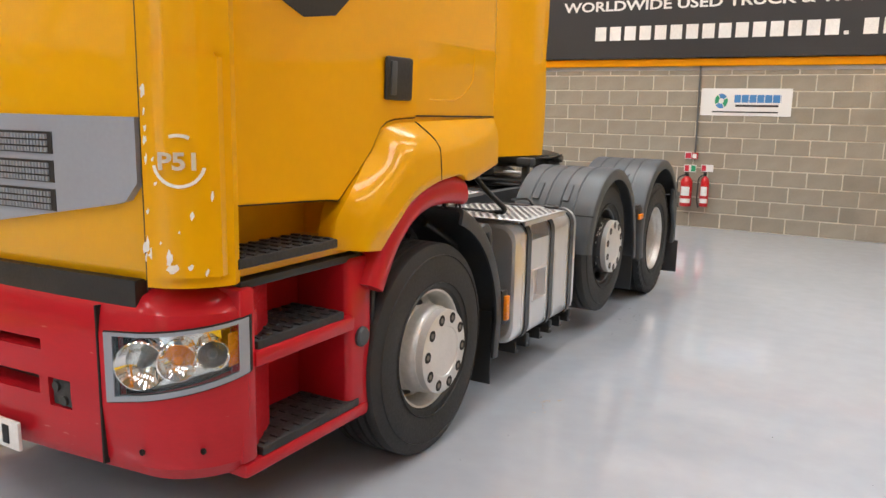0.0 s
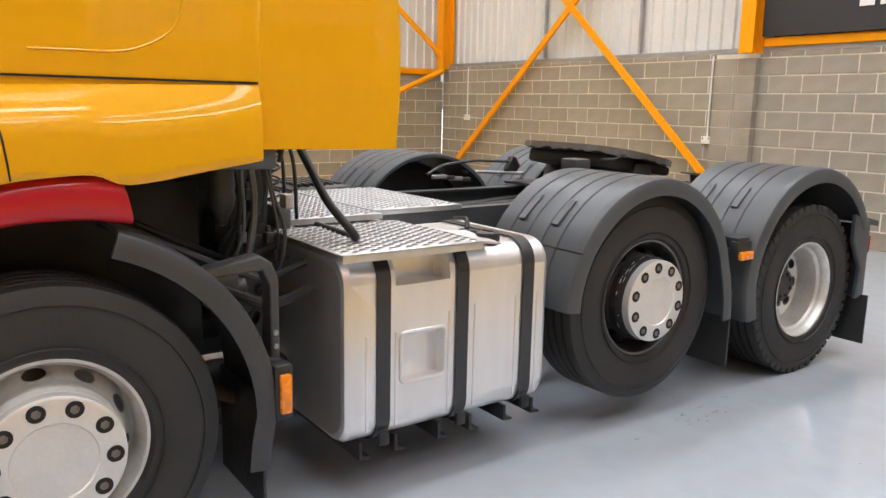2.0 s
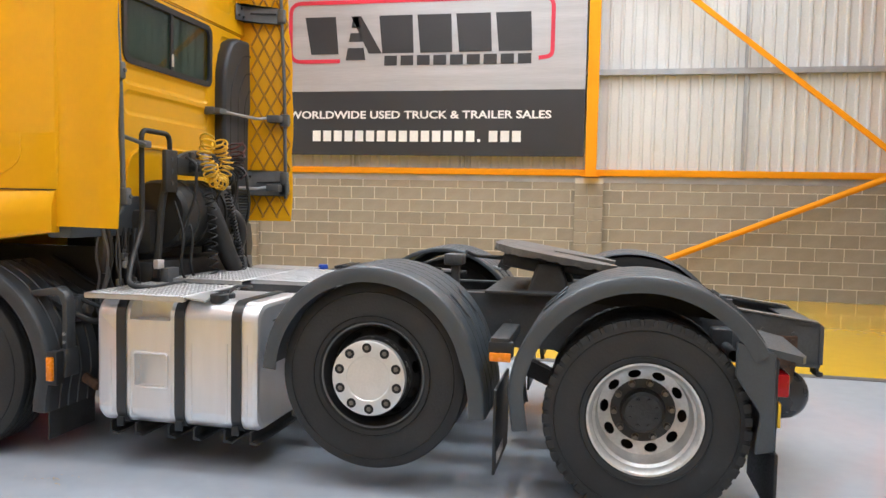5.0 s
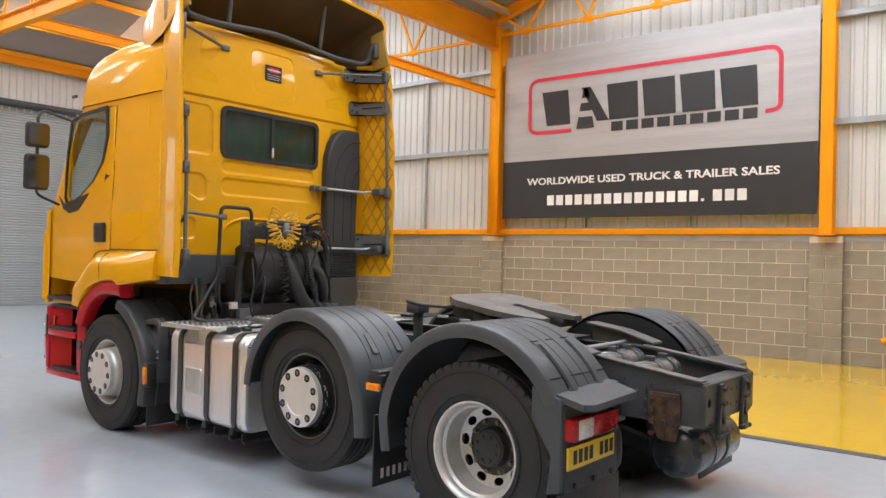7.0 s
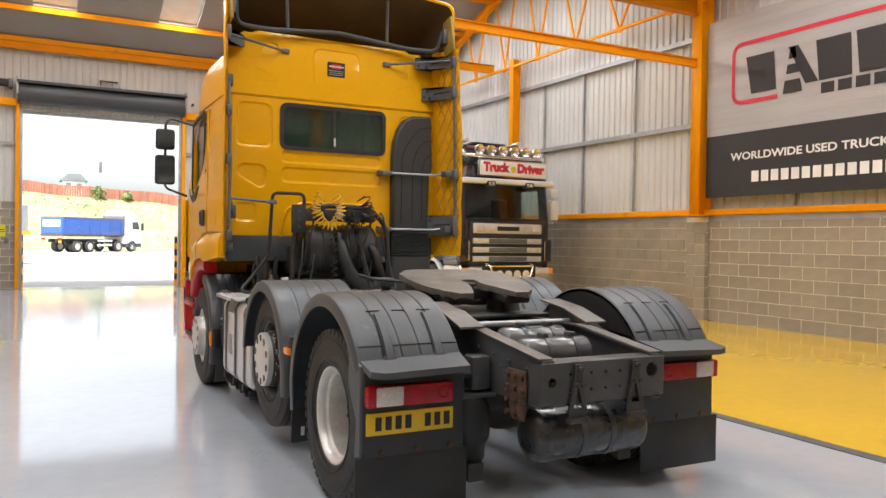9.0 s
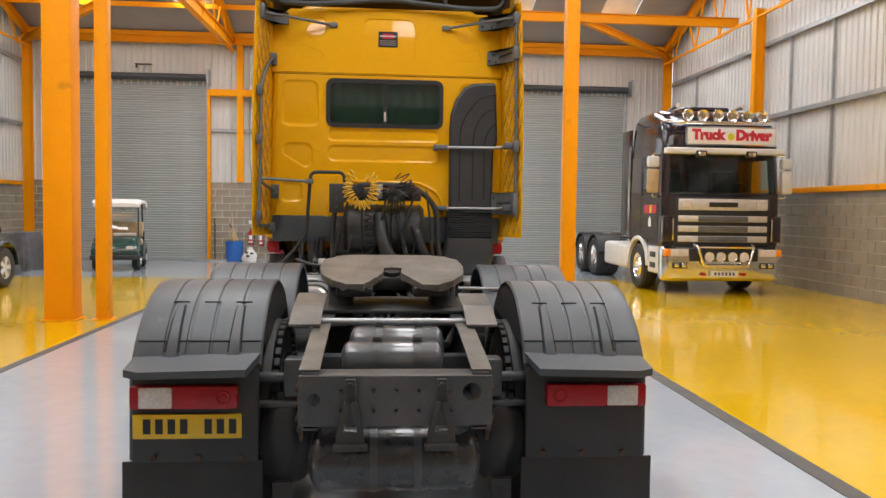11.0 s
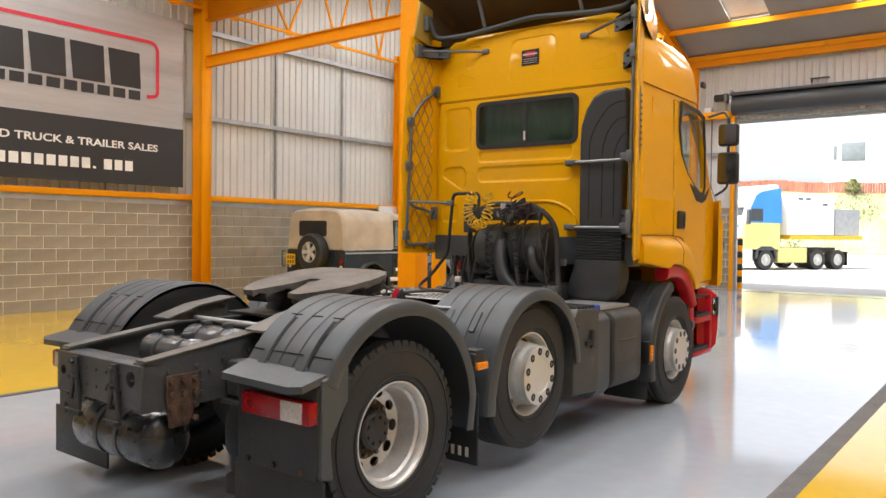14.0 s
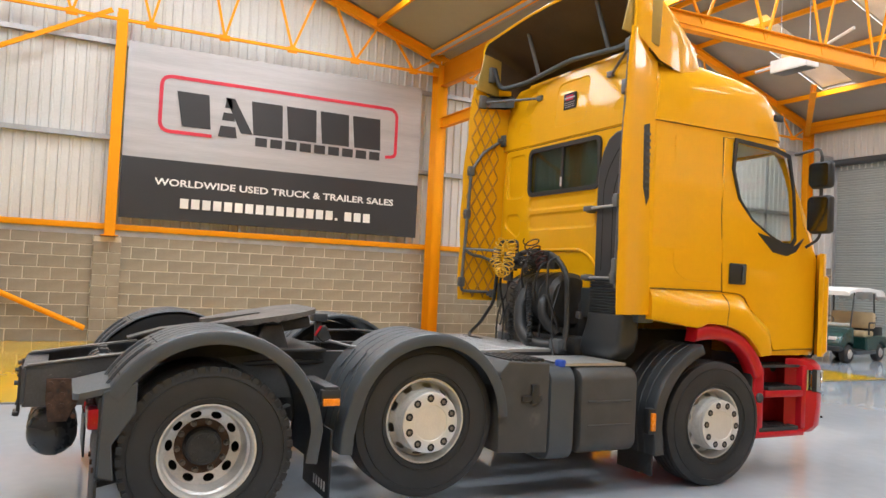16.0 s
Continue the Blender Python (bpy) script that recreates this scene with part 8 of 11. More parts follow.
for y, z, r in ((4.10, 0.93, 0.014), (4.20, 0.92, 0.014), (4.12, 0.80, 0.020), (4.20, 0.78, 0.024), (4.08, 0.66, 0.014), (4.24, 0.62, 0.014)):
    part("frame_bolt", cyl("x", (0, y, z), r, CX + 0.61, CX + 0.645, 8, 0.003), CHASSIS, fp)
part("stay_bar", tube(bent([(CX + 0.62, 4.08, 0.79), (CX + 0.80, 4.12, 0.785), (CX + 0.82, 4.26, 0.77)], 0.05), 0.013, 8), CHASSIS, TRUCK, "dark stay bar")
random.seed(23)
for k in range(10):
    y, x = 4.05 + 0.016 * k + random.uniform(-0.01, 0.01), CX + random.uniform(0.60, 0.86)
    pts = [(x, y - 0.02, 1.38), (x + random.uniform(-0.05, 0.05), y + random.uniform(-0.03, 0.03), 1.22), (x + random.uniform(-0.06, 0.06), y + random.uniform(-0.05, 0.05), 1.08), (x + random.uniform(-0.08, 0.05), y + random.uniform(-0.08, 0.06), 0.93), (x - 0.08, y + random.uniform(-0.1, 0.05), random.uniform(0.66, 0.85))]
    part("frame_cable", tube(bent(pts, 0.08), random.choice((0.006, 0.008, 0.011, 0.015)), 7), random.choice((BLACK, BLACK, CHASSIS, GREYPIPE)), TRUCK, "thin cable running down the frame")
for y, z, m_ in ((4.12, 1.20, GREYPIPE), (4.135, 1.15, STEEL), (4.15, 1.10, BLACK), (4.16, 1.06, BLACK), (4.09, 1.03, STEEL), (4.20, 1.02, CHASSIS)):
    part("cable_plug", merge(box(CX + 0.69, CX + 0.74, y - 0.016, y + 0.016, z - 0.025, z + 0.02, 0.005), cyl("z", (CX + 0.715, y, 0), 0.011, z + 0.018, z + 0.045, 8)), m_, TRUCK)
part("gearbox", box(CX - 0.36, CX + 0.36, 2.9, 4.6, 0.42, 0.95, 0.09, 3), GRIMY, TRUCK, "grimy black gearbox between the rails")
for s in (1, -1):
    part("spring_pack", box(*sorted((CX + s * 0.42, CX + s * 0.52)), 2.5, 4.1, 0.56, 0.66, 0.02), GRIMY, TRUCK, "black front spring")
    # black sheet added to darken the open view behind the front wheel
    part("inner_liner", box(*sorted((CX + s * 0.60, CX + s * 0.63)), 2.75, 3.95, 0.55, 1.25, 0.01), BLACK, TRUCK, "black sheet in the wheel well")

for s in (1, -1):
    # black sheet towards the frame, standing for the shadow inside the rear mudguard
    pts_ = [(AX3 - 0.02 + 0.665 * math.cos(radians(35 + 100 * k / 12)), 0.575 + 0.665 * math.sin(radians(35 + 100 * k / 12))) for k in range(13)]
    part("guard_cheek", prism(pts_, "x", *sorted((CX + s * 0.655, CX + s * 0.672))), BLACK, TRUCK, "black sheet for the shadow inside the mudguard")
part("small_reservoir", cyl("y", (CX + 0.72, 0, 0.44), 0.10, 3.86, 4.26, 20, 0.03), GRIMY, TRUCK, "small black air reservoir")
for k, (x, z) in enumerate(((0.66, 1.02), (0.80, 0.98), (0.94, 1.0), (1.02, 0.92))):
    part("frame_hose", tube(bent([(CX + x, 3.55, z + 0.16), (CX + x + 0.03, 3.85, z), (CX + x - 0.04, 4.1, z - 0.12), (CX + x, 4.26, z - 0.05)], 0.12), 0.016 + 0.004 * (k % 2), 8), BLACK, TRUCK, "black hose along the frame")
part("valve_block", merge(box(CX + 0.84, CX + 0.98, 3.88, 3.98, 0.80, 0.96, 0.012), cyl("y", (CX + 0.91, 0, 0.88), 0.04, 3.98, 4.02, 14, 0.006)), CHASSIS, TRUCK, "grey valve block")
part("rusty_pipe", tube(bent([(CX + 0.5, 3.4, 0.62), (CX + 0.9, 3.7, 0.58), (CX + 0.95, 4.1, 0.40)], 0.15), 0.03, 10), RUST, TRUCK, "rust-stained pipe")

# ---- other vehicles in the hall ----
NIGHT = material("black_purple_paint", (0.013, 0.009, 0.016), 0.16, vary=0.1, size=2, bump=0.0, coat=0.6, spec=0.5)
PEARL = material("white_trim_paint", (0.66, 0.66, 0.65), 0.35, vary=0.06, size=3, bump=0.02)
DARKGLASS = glass("smoked_glass", (0.72, 0.80, 0.77))
CANVAS = material("beige_canvas", (0.44, 0.375, 0.285), 0.9, vary=0.14, size=2.4, grain=45, bump=0.5, stain=(0.33, 0.26, 0.18), amount=0.12, spots=1.8)
TEAL = material("dark_blue_black_metallic", (0.028, 0.040, 0.052), 0.16, metal=0.35, vary=0.1, size=3, bump=0.0, coat=0.7)
CARTGREEN = material("dark_green_gelcoat", (0.012, 0.045, 0.038), 0.22, vary=0.12, size=3, bump=0.0, coat=0.5)
CARTWHITE = material("white_cart_canopy", (0.74, 0.73, 0.70), 0.55, vary=0.06, size=4, bump=0.1)
SEATBEIGE = material("beige_vinyl", (0.46, 0.35, 0.20), 0.55, vary=0.1, size=5, bump=0.15)
BLUEPLAST = material("blue_plastic", (0.02, 0.12, 0.42), 0.4, vary=0.15, size=4, bump=0.1, stain=(0.10, 0.22, 0.44), amount=0.15, spots=4)
SACK = material("white_plastic_sack", (0.72, 0.71, 0.69), 0.5, vary=0.1, size=6, grain=40, bump=0.5)
REDCAN = material("red_extinguisher_paint", (0.50, 0.012, 0.016), 0.28, vary=0.08, size=6, bump=0.0, coat=0.3)
SIGNY = material("yellow_sign_plastic", (0.66, 0.62, 0.02), 0.45, vary=0.05)
SIGNW = material("white_sign_board", (0.76, 0.76, 0.75), 0.4, vary=0.04, size=2)
SIGNB = material("blue_sign_print", (0.06, 0.22, 0.50), 0.45, vary=0.05)
SIGNG = material("green_sign_print", (0.02, 0.30, 0.14), 0.45, vary=0.05)
CARTON = material("orange_brown_carton", (0.42, 0.17, 0.055), 0.8, vary=0.18, size=5, bump=0.2)
COVER = material("grey_dust_sheet", (0.10, 0.095, 0.10), 0.85, vary=0.25, size=4, grain=50, bump=0.6)
WOOD = material("pale_broom_wood", (0.50, 0.38, 0.22), 0.7, vary=0.15, size=6, bump=0.2, stretch=(4, 4, 1))


def road_wheel(parent, at, r, w, side, rim_mat, r_rim, spokes=0, tyre_mat=None, seg=36, dish=0.0):
    """A wheel whose axle runs along x; side is +1 or -1, the face that looks outwards."""
    x, y, z = at
    h = w / 2
    rr = r_rim
    ty = part("tyre", lathe([(rr, -h), (r - 0.045, -h * 1.04), (r - 0.012, -h + 0.02), (r, -h + 0.05), (r, -0.02), (r - 0.008, -0.012), (r - 0.008, 0.012), (r, 0.02), (r, h - 0.05), (r - 0.012, h - 0.02), (r - 0.045, h * 1.04), (rr, h)], "x", (x, y, z), seg, closed=True), tyre_mat or RUBBER, parent, "black tyre")
    o = side * (h - 0.01)
    ins = side * (h - 0.05 - dish)
    if spokes:
        rm = part("rim", lathe([(rr, o), (rr - 0.02, o), (rr - 0.03, ins * 0.6), (rr - 0.03, -o), (rr, -o)], "x", (x, y, z), seg, closed=True), rim_mat, ty, "alloy rim")
        b = cyl("x", (x, y, z), rr * 0.34, *sorted((ins - side * 0.02, o - side * 0.005)), 20, 0.01)
        for k in range(spokes):
            a = 2 * math.pi * k / spokes + 0.3
            m = Matrix.Translation((x, y, z)) @ Matrix.Rotation(a, 4, "X")
            s0, s1 = sorted((ins, o))
            merge(b, prism([(-rr * 0.16, rr * 0.2), (rr * 0.16, rr * 0.2), (rr * 0.22, rr * 0.93), (-rr * 0.22, rr * 0.93)], "x", s0, s1, 0.006, 1), m)
        part("spokes", b, rim_mat, ty, "five-spoke alloy centre")
        part("wheel_back", cyl("x", (x, y, z), rr - 0.03, -0.01, 0.01, 20), GRIMY, ty)
    else:
        b = lathe([(rr, o), (rr - 0.025, o), (rr - 0.04, ins), (rr * 0.72, ins - side * 0.01), (rr * 0.62, ins + side * 0.03), (rr * 0.38, ins + side * 0.04), (rr * 0.34, o), (rr * 0.2, o + side * 0.02), (0.001, o + side * 0.025), (0.001, -o), (rr, -o)], "x", (x, y, z), seg, closed=False)
        part("rim", b, rim_mat, ty, "bright wheel")
        for k in range(10):
            a = 2 * math.pi * k / 10
            part("wheel_nut", cyl("x", (x, y + rr * 0.5 * math.cos(a), z + rr * 0.5 * math.sin(a)), 0.018, *sorted((ins + side * 0.02, ins + side * 0.065)), 6), rim_mat, ty)
    return ty


# black tractor truck, facing the rear wall
BX, BF = -10.43, -3.36
BT = thing("show_truck", (BX, BF - 1.5, 0), "glossy black tractor truck with chrome bumper and roof lamps", "truck")


def bx(d0, d1, y0, y1, z0, z1, bev=0.0, seg=2):
    """A box in the black truck's own measures: across from its middle, back from its front."""
    return box(BX + d0, BX + d1, BF - y1, BF - y0, z0, z1, bev, seg)


def plan_ring(z, front, hw, r, rear=2.2):
    return [(x, y, z) for x, y in rrect(BX - hw, BX + hw, BF - rear, BF - front, r, 5)]


shell = loft([plan_ring(z, f, hw, r) for z, f, hw, r in ((0.98, 0.05, 1.22, 0.16), (1.02, 0.0, 1.235, 0.17), (2.02, 0.0, 1.235, 0.17), (2.9, 0.10, 1.215, 0.17), (3.06, 0.09, 1.21, 0.17), (3.45, 0.20, 1.195, 0.2), (3.66, 0.36, 1.16, 0.22), (3.8, 0.62, 1.08, 0.24), (3.86, 1.0, 0.98, 0.25))])
wins = [loft([[(BX - 1.10, BF + 0.5, 2.06), (BX + 1.10, BF + 0.5, 2.06), (BX + 1.10, BF - 0.3, 2.06), (BX - 1.10, BF - 0.3, 2.06)], [(BX - 1.06, BF + 0.5, 2.86), (BX + 1.06, BF + 0.5, 2.86), (BX + 1.06, BF - 0.4, 2.86), (BX - 1.06, BF - 0.4, 2.86)]]),
        prism([(BF - 0.42, 2.08), (BF - 0.50, 2.80), (BF - 1.28, 2.80), (BF - 1.30, 2.02)], "x", BX - 2, BX + 2),
        loft([plan_ring(z, f + 0.06, hw - 0.06, 0.1, 2.1) for z, f, hw in ((1.4, 0.0, 1.235), (2.02, 0.0, 1.235), (2.9, 0.10, 1.215))]),
        prism([(BF - 0.83, 0.9), (BF - 0.83, 1.1), (BF - 2.05, 1.1), (BF - 2.05, 0.9)], "x", BX - 2, BX + 2)]
bcab = part("cab", boolean(shell, wins), NIGHT, BT, "glossy black cab with a high roof", 30)
part("windscreen", loft([[(BX - 1.12, BF - 0.005, 2.05), (BX + 1.12, BF - 0.005, 2.05), (BX + 1.12, BF - 0.015, 2.05), (BX - 1.12, BF - 0.015, 2.05)], [(BX - 1.08, BF - 0.10, 2.87), (BX + 1.08, BF - 0.10, 2.87), (BX + 1.08, BF - 0.11, 2.87), (BX - 1.08, BF - 0.11, 2.87)]]), DARKGLASS, bcab, "wide windscreen")
part("dashboard", bx(-1.1, 1.1, 0.12, 0.5, 1.5, 2.1, 0.05), BLACK, bcab)
for s in (1, -1):
    part("cab_seat", merge(bx(s * 0.6 - 0.24, s * 0.6 + 0.24, 0.9, 1.4, 1.4, 1.9, 0.06), bx(s * 0.6 - 0.23, s * 0.6 + 0.23, 1.3, 1.46, 1.85, 2.6, 0.06)), BLACK, bcab)
    x = BX + s * 1.226
    part("side_window", prism([(BF - 0.40, 2.06), (BF - 0.48, 2.82), (BF - 1.30, 2.82), (BF - 1.32, 2.0)], "x", x - 0.006, x), SIDEGLASS, bcab, "side window")
    part("door_gap", prism([(BF - 0.30, 1.12), (BF - 0.30, 2.0), (BF - 0.42, 2.86), (BF - 1.36, 2.86), (BF - 1.36, 1.12)], "x", x + s * 0.004, x + s * 0.0125, holes=([(BF - 0.31, 1.13), (BF - 0.31, 2.0), (BF - 0.43, 2.85), (BF - 1.35, 2.85), (BF - 1.35, 1.13)],)), SEAM, bcab)
    # printed side stripe: red and yellow bars
    for a0, a1, mt in ((0.40, 0.68, INKRED), (0.70, 0.80, SIGNY), (0.82, 1.14, INKRED)):
        part("side_print", prism(rrect(BF - a1, BF - a0, 1.66, 1.84, 0.03), "x", x + s * 0.009, x + s * 0.0115), mt, bcab, "bold red and yellow print")
    part("side_print", prism([(BF - 0.70, 1.38), (BF - 0.86, 1.38), (BF - 0.86, 1.52), (BF - 0.78, 1.60), (BF - 0.70, 1.52)], "x", x + s * 0.009, x + s * 0.0115), INKWHITE, bcab, "white printed shape")
    # wheel arch, wheels
    N_ = 14
    arch_pts = [(BF - 1.49 + 0.66 * math.cos(math.pi * k / N_), 0.55 + 0.62 * math.sin(math.pi * k / N_)) for k in range(N_ + 1)]
    arch_in = [(BF - 1.49 + 0.57 * math.cos(math.pi * k / N_), 0.55 + 0.54 * math.sin(math.pi * k / N_)) for k in range(N_, -1, -1)]
    a, c = sorted((BX + s * 1.14, BX + s * 1.262))
    part("wheel_arch", prism(arch_pts + arch_in, "x", a, c, 0.012, 2), PEARL, BT, "white wheel arch edge")
    a, c = sorted((BX + s * 0.85, BX + s * 1.15))
    part("arch_liner", prism([(y, z) for y, z in arch_pts] + [(y, z - 0.03) for y, z in arch_in], "x", a, c), BLACK, BT)
    a, c = sorted((s * 1.0, s * 1.24))
    part("step_panel", bx(a, c, 0.16, 0.84, 0.42, 0.98, 0.04, 3), PEARL, BT, "white step panel")
    for z in (0.52, 0.74):
        a, c = sorted((s * 1.1, s * 1.245))
        part("step_hole", bx(a, c, 0.36, 0.72, z, z + 0.13, 0.02), BLACK, BT)
    road_wheel(BT, (BX + s * 1.09, BF - 1.49, 0.5), 0.5, 0.31, s, CHROME, 0.30, dish=-0.02)
    for ya in (5.05, 6.35):
        road_wheel(BT, (BX + s * 0.95, BF - ya, 0.5), 0.5, 0.58, s, CHROME, 0.30, dish=0.1)
        g = [(BF - ya + 0.60 * math.cos(radians(15 + 150 * k / 12)), 0.5 + 0.60 * math.sin(radians(15 + 150 * k / 12))) for k in range(13)]
        gi = [(BF - ya + 0.57 * math.cos(radians(15 + 150 * k / 12)), 0.5 + 0.57 * math.sin(radians(15 + 150 * k / 12))) for k in range(12, -1, -1)]
        a, c = sorted((BX + s * 0.62, BX + s * 1.26))
        part("mudguard", prism(g + gi, "x", a, c, 0.006, 1), BLACK, BT, "black mudguard")
    a, c = sorted((s * 0.45, s * 1.2))
    part("side_tank", bx(a, c, 2.35, 4.2, 0.38, 0.95, 0.09, 3), PEARL if s > 0 else ALU, BT, "pale side tank")
    part("frame_rail", bx(s * 0.42 - 0.04, s * 0.42 + 0.04, 0.5, 7.0, 0.72, 0.98, 0.01), CHASSIS, BT)
    a, c = sorted((s * 1.19, s * 1.24))
    part("side_deflector", bx(a, c, 2.1, 2.75, 1.15, 3.55, 0.02), NIGHT, BT, "black side deflector")
    # mirrors
    a, c = sorted((s * 1.30, s * 1.52))
    mm = part("mirror", bx(a, c, 0.10, 0.26, 2.08, 2.56, 0.04, 3), PEARL if s < 0 else SEATBEIGE, BT, "pale mirror housing")
    part("mirror", bx(a, c, 0.10, 0.26, 2.60, 2.82, 0.04, 3), PEARL, BT, "small pale mirror housing")
    part("mirror_arm", tube(bent([(BX + s * 1.2, BF - 0.25, 2.86), (BX + s * 1.41, BF - 0.18, 2.88), (BX + s * 1.41, BF - 0.18, 2.0), (BX + s * 1.2, BF - 0.22, 2.0)], 0.06), 0.015, 8), CHROME, mm, "chrome mirror arm")
    # front lamps in the bumper
    a, c = sorted((s * 0.74, s * 1.10))
    hl = part("headlight", bx(a, c, -0.135, -0.02, 0.80, 0.95, 0.015), LENSWHITE, BT, "rectangular headlight")
    a, c = sorted((s * 1.10, s * 1.225))
    part("indicator", bx(a, c, -0.115, 0.05, 0.80, 0.95, 0.02), AMBER, hl, "amber indicator")
    a, c = sorted((s * 0.76, s * 1.06))
    fb = part("fog_lamp", bx(a, c, -0.142, -0.06, 0.56, 0.68, 0.012), BLACK, BT, "black framed fog lamps")
    for k in (0.83, 0.98):
        part("fog_lens", bx(s * k - 0.05, s * k + 0.05, -0.147, -0.13, 0.58, 0.66, 0.01), REFLECT, fb)
    a, c = sorted((s * 1.02, s * 1.24))
    part("corner_guide", bx(a, c, -0.025, 0.26, 1.08, 1.62, 0.035, 3), NIGHT, bcab, "black air guide")
    part("guide_edge", bx(*sorted((s * 1.02, s * 1.05)), -0.035, -0.02, 1.12, 1.56, 0.006), CHROME, bcab, "chrome strip")
    # lamps on the visor
    vl = part("visor_lamp", bx(s * 0.52 - 0.11, s * 0.52 + 0.11, -0.13, -0.02, 2.80, 2.93, 0.015), BLACK, BT, "black framed lamp")
    part("visor_lens", bx(s * 0.52 - 0.075, s * 0.52 + 0.075, -0.136, -0.12, 2.825, 2.905, 0.01), REFLECT, vl)
part("visor", bx(-1.225, 1.225, -0.10, 0.12, 2.87, 2.99, 0.03, 3), PEARL, BT, "white sun visor")
sb_ = part("light_board", bx(-1.04, 0.80, -0.05, 0.06, 3.06, 3.40, 0.02), SIGNW, BT, "white light board with red lettering")
part("board_rim", prism(rrect(BX - 1.06, BX + 0.82, 3.04, 3.42, 0.03), "y", BF + 0.02, BF + 0.045, holes=(rrect(BX - 1.025, BX + 0.785, 3.075, 3.385, 0.02),)), CHROME, sb_, "chrome rim")
for word, u0, w_ in (("Truck", 0.71, 0.72), ("Driver", -0.21, 0.76)):
    b = letters(word, w_, 0.23, 0.004, 0.07)
    for v in b.verts:
        v.co = Vector((BX + u0 - v.co.x, BF + 0.054 + v.co.y * 0.5, 3.14 + v.co.z))
    bmesh.ops.reverse_faces(b, faces=b.faces)
    part("lettering", b, INKRED, sb_, "bold red lettering")
part("yellow_mark", lathe([(0, 0.0), (0.075, 0.0), (0.075, 0.004), (0, 0.004)], "y", (BX - 0.11, BF + 0.051, 3.22), 12), SIGNY, sb_, "yellow printed patch")
bar_ = part("roof_bar", tube(bent([(BX + 1.18, BF - 0.75, 3.72), (BX + 1.12, BF - 0.3, 3.55), (BX + 1.0, BF - 0.02, 3.5), (BX - 1.0, BF - 0.02, 3.5), (BX - 1.12, BF - 0.3, 3.55), (BX - 1.18, BF - 0.75, 3.72)], 0.12), 0.038, 10), CHROME, BT, "chrome roof lamp bar")
for k in range(6):
    x = BX + 0.78 - 0.31 * k
    lp = part("roof_lamp", lathe([(0.001, -0.1), (0.06, -0.09), (0.11, -0.03), (0.12, 0.03), (0.115, 0.04), (0.1, 0.03), (0.06, -0.03), (0.001, -0.05)], "y", (x, BF - 0.02, 3.64), 24), CHROME, bar_, "round chrome spot lamp")
    part("lamp_glass", lathe([(0.001, 0.045), (0.06, 0.042), (0.105, 0.03)], "y", (x, BF - 0.02, 3.64), 20), CLEAR, lp)
    part("lamp_bulb", lathe([(0.001, 0.03), (0.03, 0.02), (0.035, -0.02)], "y", (x, BF - 0.02, 3.64), 12), SEATBEIGE, lp)
for k in (-1, 1):
    part("air_horn", tube([(BX + k * 0.7, BF - 1.3, 3.9), (BX + k * 0.72, BF - 0.7, 3.93)], lambda t: 0.02 + 0.035 * t ** 2, 10), CHROME, BT, "chrome air horn")
part("roof_air_unit", bx(-0.5, 0.5, 0.9, 1.7, 3.82, 3.94, 0.05, 3), NIGHT, BT, "black roof unit")
# grille
part("grille_back", bx(-1.0, 1.0, -0.012, 0.03, 1.02, 2.0, 0.01), BLACK, bcab, "black grille backing")
for k, (z0, z1) in enumerate(((1.735, 1.965), (1.50, 1.625), (1.295, 1.42), (1.09, 1.215))):
    g = part("grille_strip", bx(-0.93, 0.93, -0.045, 0.0, z0, z1, 0.012), RIMS, bcab, "silver grille strip")
    if k == 0:
        part("brand_bar", bx(-0.30, 0.30, -0.05, -0.04, 1.80, 1.90, 0.004), INK, bcab, "dark bar-shaped badge")
        for s in (1, -1):
            part("grille_lamp", bx(s * 0.78 - 0.1, s * 0.78 + 0.1, -0.065, -0.04, 1.77, 1.92, 0.03, 3), LENSWHITE, bcab, "pale rounded lamp")
    else:
        part("strip_mesh", bx(-0.52, 0.52, -0.049, -0.04, z0 + 0.008, z1 - 0.008, 0.002), GREYPIPE, bcab, "grey mesh insert")
# bumper and bull bar
rows = []
for z, f, hw in ((0.30, 0.0, 1.18), (0.36, -0.09, 1.235), (0.75, -0.12, 1.245), (0.95, -0.10, 1.24), (1.0, -0.02, 1.21)):
    rows.append([(x, y, z) for x, y in rrect(BX - hw, BX + hw, BF - 0.36, BF - f, 0.16, 5)])
part("bumper", loft(rows), CHROME, BT, "polished chrome front bumper")
part("bumper_top", bx(-0.72, 0.72, -0.13, 0.0, 0.70, 0.97, 0.02), BLACK, BT, "black recess of the bumper")
bb = part("bull_bar", tube(bent([(BX - 0.60, BF + 0.05, 1.03), (BX - 0.58, BF + 0.22, 1.0), (BX - 0.46, BF + 0.24, 0.62), (BX + 0.46, BF + 0.24, 0.62), (BX + 0.58, BF + 0.22, 1.0), (BX + 0.60, BF + 0.05, 1.03)], 0.08), 0.032, 10), CHROME, BT, "chrome bull bar")
part("bull_bar_top", tube([(BX - 0.58, BF + 0.21, 0.99), (BX + 0.58, BF + 0.21, 0.99)], 0.022, 8), CHROME, bb)
